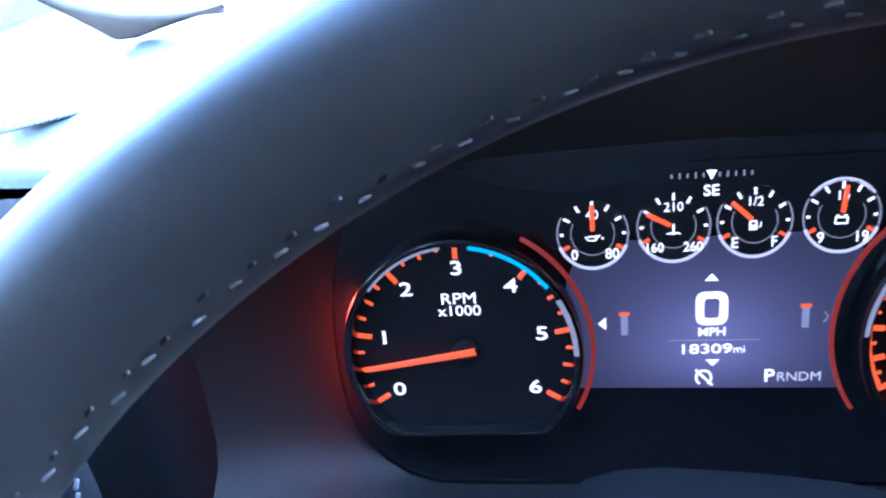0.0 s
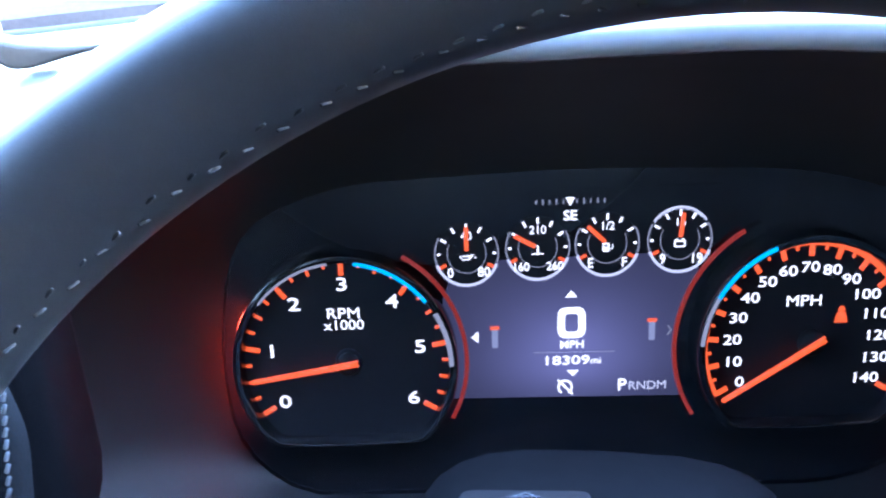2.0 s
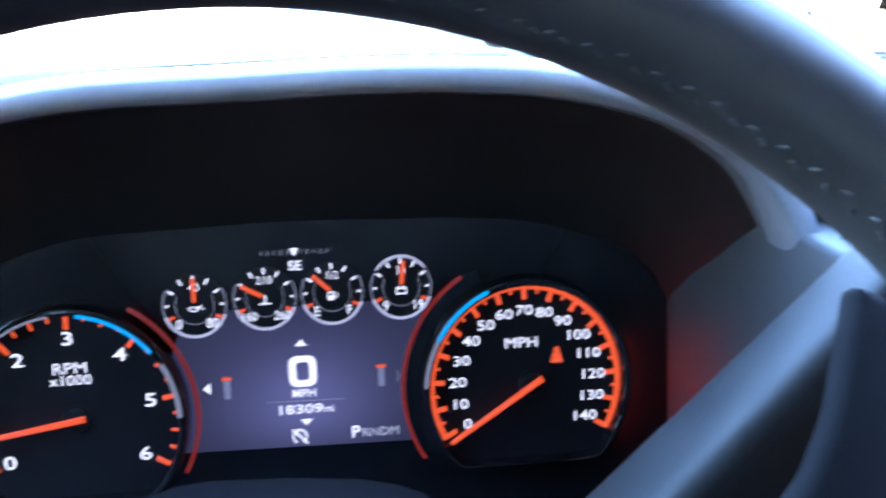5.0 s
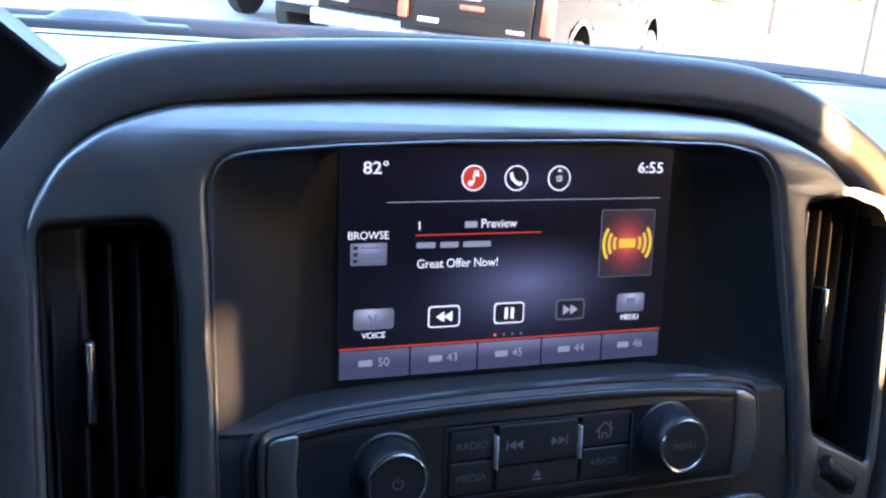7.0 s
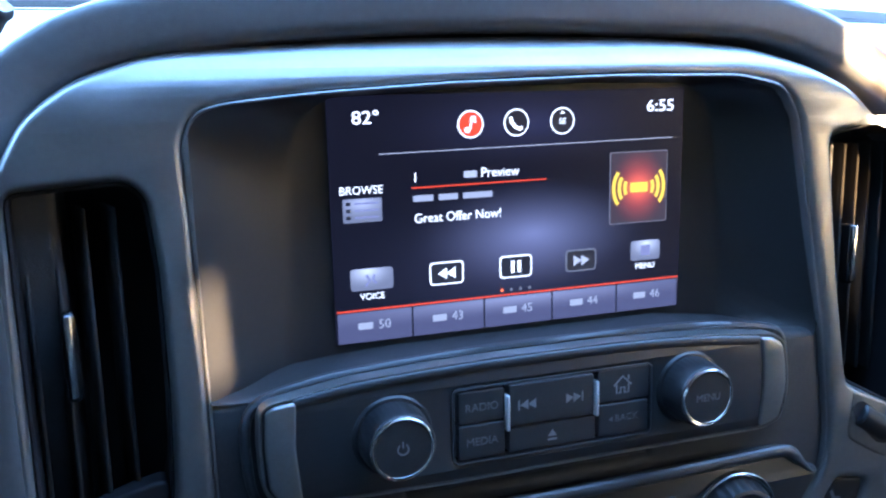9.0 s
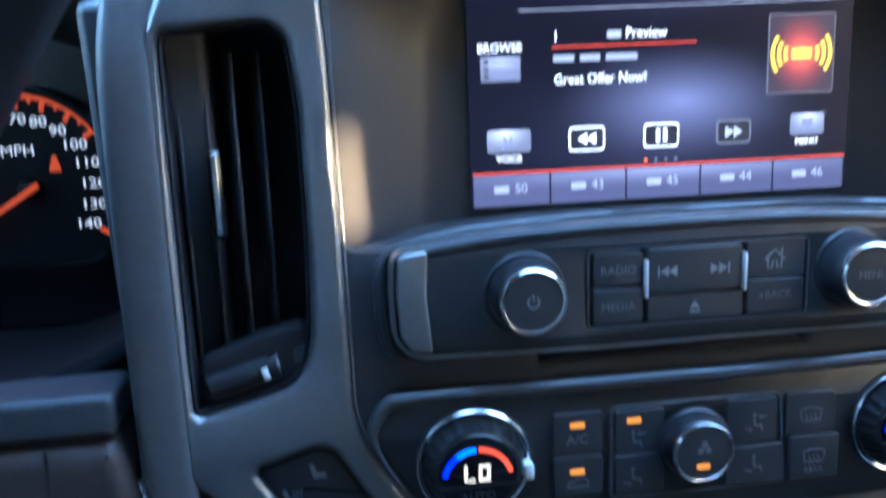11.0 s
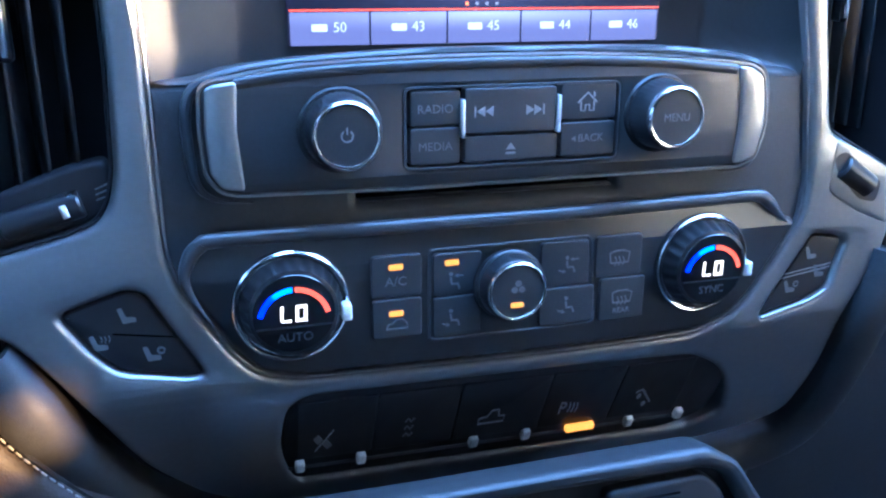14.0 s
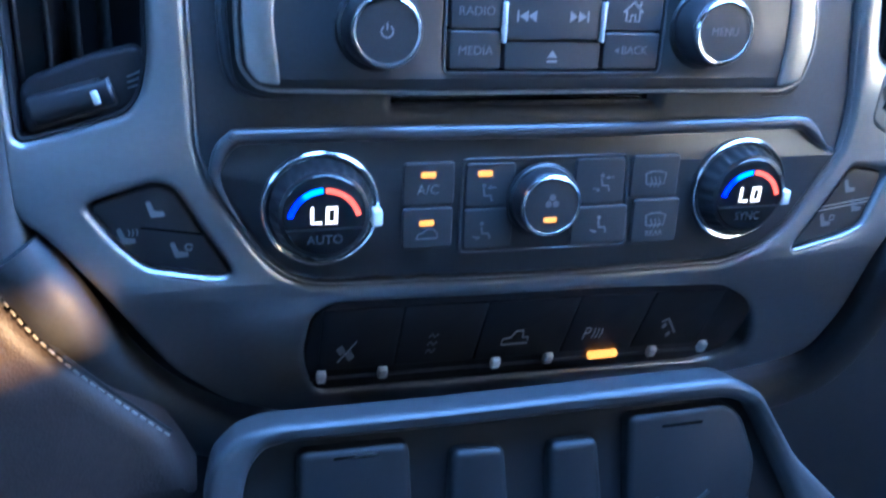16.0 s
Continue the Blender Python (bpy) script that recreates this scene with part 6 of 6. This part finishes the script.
for k in range(25):
    ang = -120 + 10 * k
    major = k % 4 == 0
    tick(t1, D1, ang, 45.2 if major else (48.4 if k % 2 == 0 else 49.4), 52.6, 2.3 if major else 1.5, CORANGE)
for k in range(7):
    t = radians(90 - (-120 + 40 * k))
    text(str(k), 6.5, D1[0] + 39.0 * math.cos(t), D1[1] + 40.4 * math.sin(t), WT, CWHITE, t1, name="numeral", sx=1.42, bold=0.07)
text("RPM", 5.4, D1[0] - 0.2, D1[1] + 25.6, WT, CWHITE, t1, sx=1.2)
text("x1000", 5.0, D1[0] - 0.2, D1[1] + 19.6, WT, CWHITE, t1, sx=1.15)
for k in range(29):
    ang = -120 + 240 * k / 28
    tick(t2, D2, ang, 44.8 if k % 2 == 0 else 48.0, 50.5, 2.6 if k % 2 == 0 else 1.5, CORANGE)
for k in range(15):
    t = radians(90 - (-120 + 240 * k / 14))
    text(str(10 * k), 5.1, D2[0] + 37.6 * math.cos(t), D2[1] + 39.0 * math.sin(t), WT, CWHITE, t2, name="numeral", sx=1.32, bold=0.03)
part("lit_scale_ring", arc_band(*D2, 50.2, 54.2, -31, 211, WT, 0.5, 90), CORANGE, t2, "lit orange scale ring")
text("MPH", 5.4, D2[0] - 2, D2[1] + 22, WT, CWHITE, t2, sx=1.2)
bu, bv = D2[0] + 17.5, D2[1] + 14
mark([(bu - 3.4, bv - 3.6), (bu + 3.4, bv - 3.6), (bu + 2.2, bv + 1.6), (bu - 2.2, bv + 1.6)], CORANGE, t2, WT, "belt_warning", 0.2)
mark(circle(bu, bv + 3.2, 1.7, 16), CORANGE, t2, WT, "belt_warning", 0.2)


def needle(parent, c, ang, tip, tail, m):
    t = radians(90 - ang)
    ob = part("needle", moved(plate([(tail, -1.5), (tip, -1.05), (tip + 0.8, 0), (tip, 1.05), (tail, 1.5), (tail + 0.5, 0)], (), soft(5.6, 0.6, 3.8)), Matrix.Translation((c[0] * K, c[1] * K, 0)) @ Matrix.Rotation(t, 4, 'Z')), m, parent, "lit orange needle")
    part("hub", moved(lathe([(7, -1), (7, 1), (6, 2.6), (4, 3.4), (0.1, 3.6)], 32), Matrix.Translation((c[0] * K, c[1] * K, 0))), DIAL, parent, "black needle hub")
    return ob


needle(t1, (D1[0] + 1, D1[1] + 0.5), -98.5, 50, -5.5, CORANGE)
needle(t2, (D2[0] + 3, D2[1] + 0.5), -121.5, 53, -6.5, CORANGE)
# bezel highlights drawn as glowing arcs, and red light pipes between dial and display
part("blue_glint", arc_band(*D1, 52.9, 54.6, 38, 82, 4, 5, 30), CCYAN, t1, "blue highlight on the bezel, drawn as a glowing arc")
part("pale_glint", arc_band(*D1, 53.2, 54.4, 96, 140, 4, 5, 30), CDIMLIT, t1)
part("pale_glint", arc_band(*D1, 53.0, 55.4, 0, 30, 4, 5, 30), CDIMLIT, t1)
part("blue_glint", arc_band(*D2, 54.6, 56.6, 112, 150, 4, 5, 30), CCYAN, t2, "blue highlight on the bezel, drawn as a glowing arc")
part("pale_glint", arc_band(*D2, 54.6, 56.6, 150, 176, 4, 5, 30), CDIMLIT, t2)
part("red_glow_arc", arc_band(*D1, 61.2, 63.2, -30, 60, 0.5, 0.8, 50), REDPIPE, t1, "dim red glowing arc, light pipe or added strip")
part("lens_ring", arc_band(*D2, 57.5, 66.8, 112, 222, -2.9, 1.0, 50), GLOSS, t2, "black lens ring")
part("red_glow_arc", arc_band(*D2, 66.0, 68.0, 120, 213, -2.6, 1.2, 50), REDPIPE, t2, "dim red glowing arc, light pipe or added strip")
# two unseen strips added behind the bezels to throw red onto the cowl
part("red_glow_arc", arc_band(*D1, 57.8, 58.0, 150, 212, -4.5, 9.0, 40), REDFILL, t1, "dim red glowing arc, light pipe or added strip")
part("red_glow_arc", arc_band(*D2, 57.8, 58.0, -32, 20, -4.5, 9.0, 40), REDFILL_DIM, t2, "dim red glowing arc, light pipe or added strip")

# cowl round the cluster: from the face out to the hooded front edge
FACE = round_poly([(-181, -16), (-150, -46), (150, -48), (200, -20), (212, 40), (190, 96), (120, 118), (0, 122), (-120, 118), (-172, 98), (-185, 40)], 30)
FRONTW = [(-0.0978, 0.5016, 1.2586), (-0.0733, 0.4829, 1.2162), (0.0449, 0.4534, 1.1927), (0.1738, 0.4355, 1.1932), (0.3024, 0.4188, 1.2037), (0.3921, 0.4204, 1.236), (0.4067, 0.4362, 1.3), (0.3863, 0.4612, 1.382), (0.3507, 0.4704, 1.4172), (0.3008, 0.4793, 1.433), (0.2412, 0.4881, 1.4369), (0.1718, 0.4975, 1.435), (0.0927, 0.508, 1.4306), (0.0241, 0.5185, 1.4129), (-0.0338, 0.5277, 1.38), (-0.0778, 0.5223, 1.3271)]
inv = CLUSTER.inverted()
fw = [inv @ Vector(p) for p in curve_pts([Vector(p) for p in FRONTW], 6)]
n = 96


def by_angle(pts, n, c):
    """The loop's points at even bearings from c."""
    out = []
    for i in range(n):
        a = 2 * math.pi * i / n
        d = Vector((math.cos(a), math.sin(a)))
        best = None
        for p, q in zip(pts, pts[1:] + pts[:1]):
            e = q.xy - p.xy
            den = d.x * e.y - d.y * e.x
            if abs(den) < 1e-12:
                continue
            r = p.xy - c
            t = (r.x * e.y - r.y * e.x) / den
            s = (r.x * d.y - r.y * d.x) / den
            if t > 0 and -1e-6 <= s <= 1 + 1e-6 and (best is None or t > best[0]):
                best = (t, p.lerp(q, max(0, min(1, s))))
        out.append(best[1])
    return out


cc = Vector((0.0, 0.035))
fa = by_angle([Vector((p.x * K, p.y * K, -0.003)) for p in FACE], n, cc)
fb = by_angle(fw, n, cc)
bm = bmesh.new()
prev = None
for f, bulge in ((0, 0), (0.03, 0.10), (0.25, 0.42), (0.6, 0.78), (0.9, 0.97), (1.0, 1.0)):
    row = []
    for a, b in zip(fa, fb):
        xy = a.xy.lerp(b.xy, bulge)
        row.append(bm.verts.new((xy.x, xy.y, a.z + (b.z - a.z) * f)))
    if prev:
        for i in range(n):
            bm.faces.new((prev[i - 1], prev[i], row[i], row[i - 1]))
    prev = row
part("cowl", smooth(bm, 60), COWL, clu, "dark cowl round the dials")
hood_path = [CLUSTER @ p for p in fb]
brow = thing("cluster_hood", Matrix.Identity(4), "padded hood lip over the instruments, sky sheen lightened into its colour", "dashboard trim")
lip_sec = []
for k in range(28):
    a = 2 * math.pi * k / 28
    lip_sec.append((0.0075 * math.copysign(abs(math.cos(a)) ** 0.62, math.cos(a)), 0.019 * math.copysign(abs(math.sin(a)) ** 0.8, math.sin(a)) - 0.0125))
first = next(i for i, p in enumerate(hood_path) if p.z > 1.33 and hood_path[i - 1].z <= 1.33)
turned = hood_path[first:] + hood_path[:first]
upper = [p for p in turned if p.z > 1.33]
lower = [turned[len(upper) - 1]] + turned[len(upper):] + [turned[0]]
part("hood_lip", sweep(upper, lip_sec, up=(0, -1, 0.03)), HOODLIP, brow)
part("cowl_rim", sweep(lower, ring_section(0.006, 12, 0.0085), up=(0, -1, 0.03)), SHROUD, brow, "black lower rim of the cowl")
seal = sorted((p for p in hood_path if p.z > 1.405), key=lambda p: p.x)
part("seal_strip", sweep([p + Vector((0, 0.0335, 0.0042)) for p in seal], ring_section(0.0026, 8), up=(0, -1, 0.1)), SHROUD, brow, "black seal behind the lip")

# ---------------------------------------------------------------- steering column and shift lever
col = thing("steering_column", Matrix.Identity(4), "black steering column shroud with a hazard switch", "steering column")
cpath = [(0.1869, 0.4826, 1.1776), (0.1758, 0.4359, 1.2416), (0.1721, 0.3822, 1.2553), (0.1723, 0.3126, 1.269), (0.1721, 0.26, 1.2957)]
csec = [(0.074 * math.copysign(abs(math.cos(a)) ** 0.6, math.cos(a)), 0.050 * math.copysign(abs(math.sin(a)) ** 0.6, math.sin(a))) for a in [2 * math.pi * i / 28 for i in range(28)]]
part("shroud", sweep(cpath, csec, scale=[1.0, 1.0, 0.95, 0.82, 0.7]), SHROUD, col)
hz = axes((0.1446, 0.4166, 1.2981), (0.9902, -0.133, 0.0422), (0.1359, 0.8578, -0.4863), (0.0285, 0.4873, 0.8675))
hzb = part("hazard_switch", plate(rrect(0, 0, 44, 22, 6), (), soft(3, 1.5, -4)), LEVERBLACK, col, "black hazard switch", local=hz)
mark([(-6, -4), (6, -4), (0, 5.5)], DIMPRINT, hzb, 3.05, "triangle_mark", 0.2, [[(-3.6, -2.6), (3.6, -2.6), (0, 3.1)]])

lev = thing("gear_lever", Matrix.Identity(4), "thick black column gear lever with a squared end", "gear lever")
lpath = curve_pts([Vector(p) for p in [(0.2907, 0.3805, 1.279), (0.322, 0.377, 1.3175), (0.353, 0.3735, 1.356), (0.384, 0.370, 1.3945), (0.4158, 0.367, 1.433)]], 6, closed=False)
lsec = [(0.0138 * math.copysign(abs(math.cos(a)) ** 0.45, math.cos(a)), 0.0122 * math.copysign(abs(math.sin(a)) ** 0.45, math.sin(a))) for a in [2 * math.pi * i / 24 for i in range(24)]]
nl = len(lpath)
part("shaft", sweep(lpath, lsec, up=(0.1, -1, 0.2), scale=[1.85 - 0.85 * (i / (nl - 1)) ** 0.9 for i in range(nl)]), LEVERBLACK, lev)
e0 = lpath[-1]
ed = (lpath[-1] - lpath[-2]).normalized()
part("end_cap", sweep([e0, e0 + ed * 0.0015, e0 + ed * 0.003], lsec, up=(0.1, -1, 0.2), scale=[1.04, 1.04, 0.96]), LEVERBLACK, lev, "squared black end cap")
part("button", moved(lathe([(3.2, 0), (3.0, 2), (0.1, 2.6)], 18), Matrix.Translation(e0 - ed * 0.012 + Vector((0.004, -0.0095, 0.002))) @ Matrix.Rotation(radians(100), 4, 'X')), GLOSS, lev)

# ---------------------------------------------------------------- steering wheel
WT_TAU, WT_YAW = 0.6143, -0.0429
ca, sa = math.cos(WT_YAW), math.sin(WT_YAW)
cw, sw = math.cos(WT_TAU), math.sin(WT_TAU)
WHEEL = axes((0.1759, 0.2480, 1.3236), (ca, sa, 0), (-sa * sw, ca * sw, cw), (sa * cw, -ca * cw, sw))
wheel = thing("steering_wheel", WHEEL, "black leather steering wheel with grey stitching", "steering wheel")


def rim_at(a):
    """Centre radius and thickness of the rim at an angle; it swells at the thumb rests beside the spokes."""
    k = math.exp(-((abs(math.degrees(math.atan2(math.sin(a), abs(math.cos(a)))) - 26)) / 11) ** 2)
    return 0.1917 - 0.002 * k, 0.0158 + 0.0018 * k


n = 160
bm = bmesh.new()
rows = []
for i in range(n):
    a = 2 * math.pi * i / n
    R, r = rim_at(a)
    rows.append([bm.verts.new(((R + r * math.cos(b)) * math.cos(a), (R + r * math.cos(b)) * math.sin(a), r * 1.05 * math.sin(b))) for b in [2 * math.pi * j / 24 for j in range(24)]])
for i in range(n):
    for j in range(24):
        bm.faces.new((rows[i - 1][j - 1], rows[i][j - 1], rows[i][j], rows[i - 1][j]))
part("rim", smooth(bm, 60), LEATHER, wheel)
rnd = random.Random(3)
# short slanting threads crossing over the seam on the inner side of the rim
for i in range(290):
    a = 2 * math.pi * (i + rnd.uniform(-0.2, 0.2)) / 290
    if math.sin(a) < -0.1:
        continue
    q = -1 if i % 2 else 1
    R, r = rim_at(a)
    b = radians(164 + 4 * q + rnd.uniform(-3, 3))
    p = Vector(((R + r * math.cos(b)) * math.cos(a), (R + r * math.cos(b)) * math.sin(a), r * 1.05 * math.sin(b)))
    m = Matrix.Translation(p) @ Matrix.Rotation(a + math.pi / 2, 4, 'Z') @ Matrix.Rotation(radians(90) + b - math.pi, 4, 'X') @ Matrix.Rotation(radians(40 * q + rnd.uniform(-10, 10)), 4, 'Z')
    part("stitch", moved(block(-0.0013, 0.0013, -0.00035, 0.00035, -0.0005, 0.0002, 0.0002, 1), m), GREYTHREAD, wheel)
# seams across the rim where the grips begin
for a in (28.7, 151.3, 205, 335):
    a = radians(a)
    R, r = rim_at(a)
    c = Vector((R * math.cos(a), R * math.sin(a), 0))
    t = Vector((-math.sin(a), math.cos(a), 0))
    e = Vector((math.cos(a), math.sin(a), 0))
    loop = [c + e * (r + 0.0002) * math.cos(b) + Vector((0, 0, 1)) * (r * 1.05 + 0.0002) * math.sin(b) + t * math.copysign(0.002, math.cos(a)) * math.sin(b) for b in [2 * math.pi * i / 24 for i in range(24)]]
    part("rim_seam", sweep(loop, ring_section(0.0008, 6), closed=True, up=tuple(t)), SOFT, wheel)


def spoke(s):
    """A dished spoke: its face lies behind the rim and climbs to it at the outer end."""
    if s > 0:
        pts = [(168, 112), (182, 92), (190, 60), (192, 10), (180, -34), (120, -50), (55, -55), (46, -6), (70, 18), (96, 40), (118, 56), (134, 70), (143, 84), (149, 98), (154, 110), (157, 118)]
    else:
        pts = [(-166, 118), (-184, 96), (-193, 60), (-196, 10), (-182, -34), (-120, -50), (-55, -55), (-44, -10), (-88, 12), (-132, 32), (-148, 54), (-153, 78), (-157, 102)]
    bm = plate(round_poly(pts, 5), (), [(0, -52), (0.3, -49), (1.5, -46.5), (4, -45)])
    return part("spoke", smooth(bm, 50), SHROUD, wheel)


for s in (-1, 1):
    sp = spoke(s)
    for k in range(14):
        f = k / 13
        c = Vector((170 + 11 * f, 103 - 38 * f)) if s > 0 else Vector((-160 + 5 * f, 112 - 34 * f))
        part("spoke_stitch", moved(block(-0.0004, 0.0004, -0.0011, 0.0011, 0, 0.0008, 0.0002, 1), Matrix.Translation((c.x * K, c.y * K, -0.0452)) @ Matrix.Rotation(radians(15 if s > 0 else -8), 4, 'Z')), GREYTHREAD, sp)
part("boss", lathe([(34, -110), (34, -80), (48, -62), (48, -40)], 32), SOFT, wheel, "black boss joining wheel and column")
part("hub_pad", plate(circle(0, -14, 66, 48), (), [(0, -66), (0, -44), (3, -36), (10, -31), (22, -28)]), LEATHER, wheel)
part("lower_spoke", plate(round_poly([(-30, -70), (30, -70), (22, -176), (-22, -176)], 8), (), [(0, -66), (0, -58), (3, -54)]), SILVER, wheel)
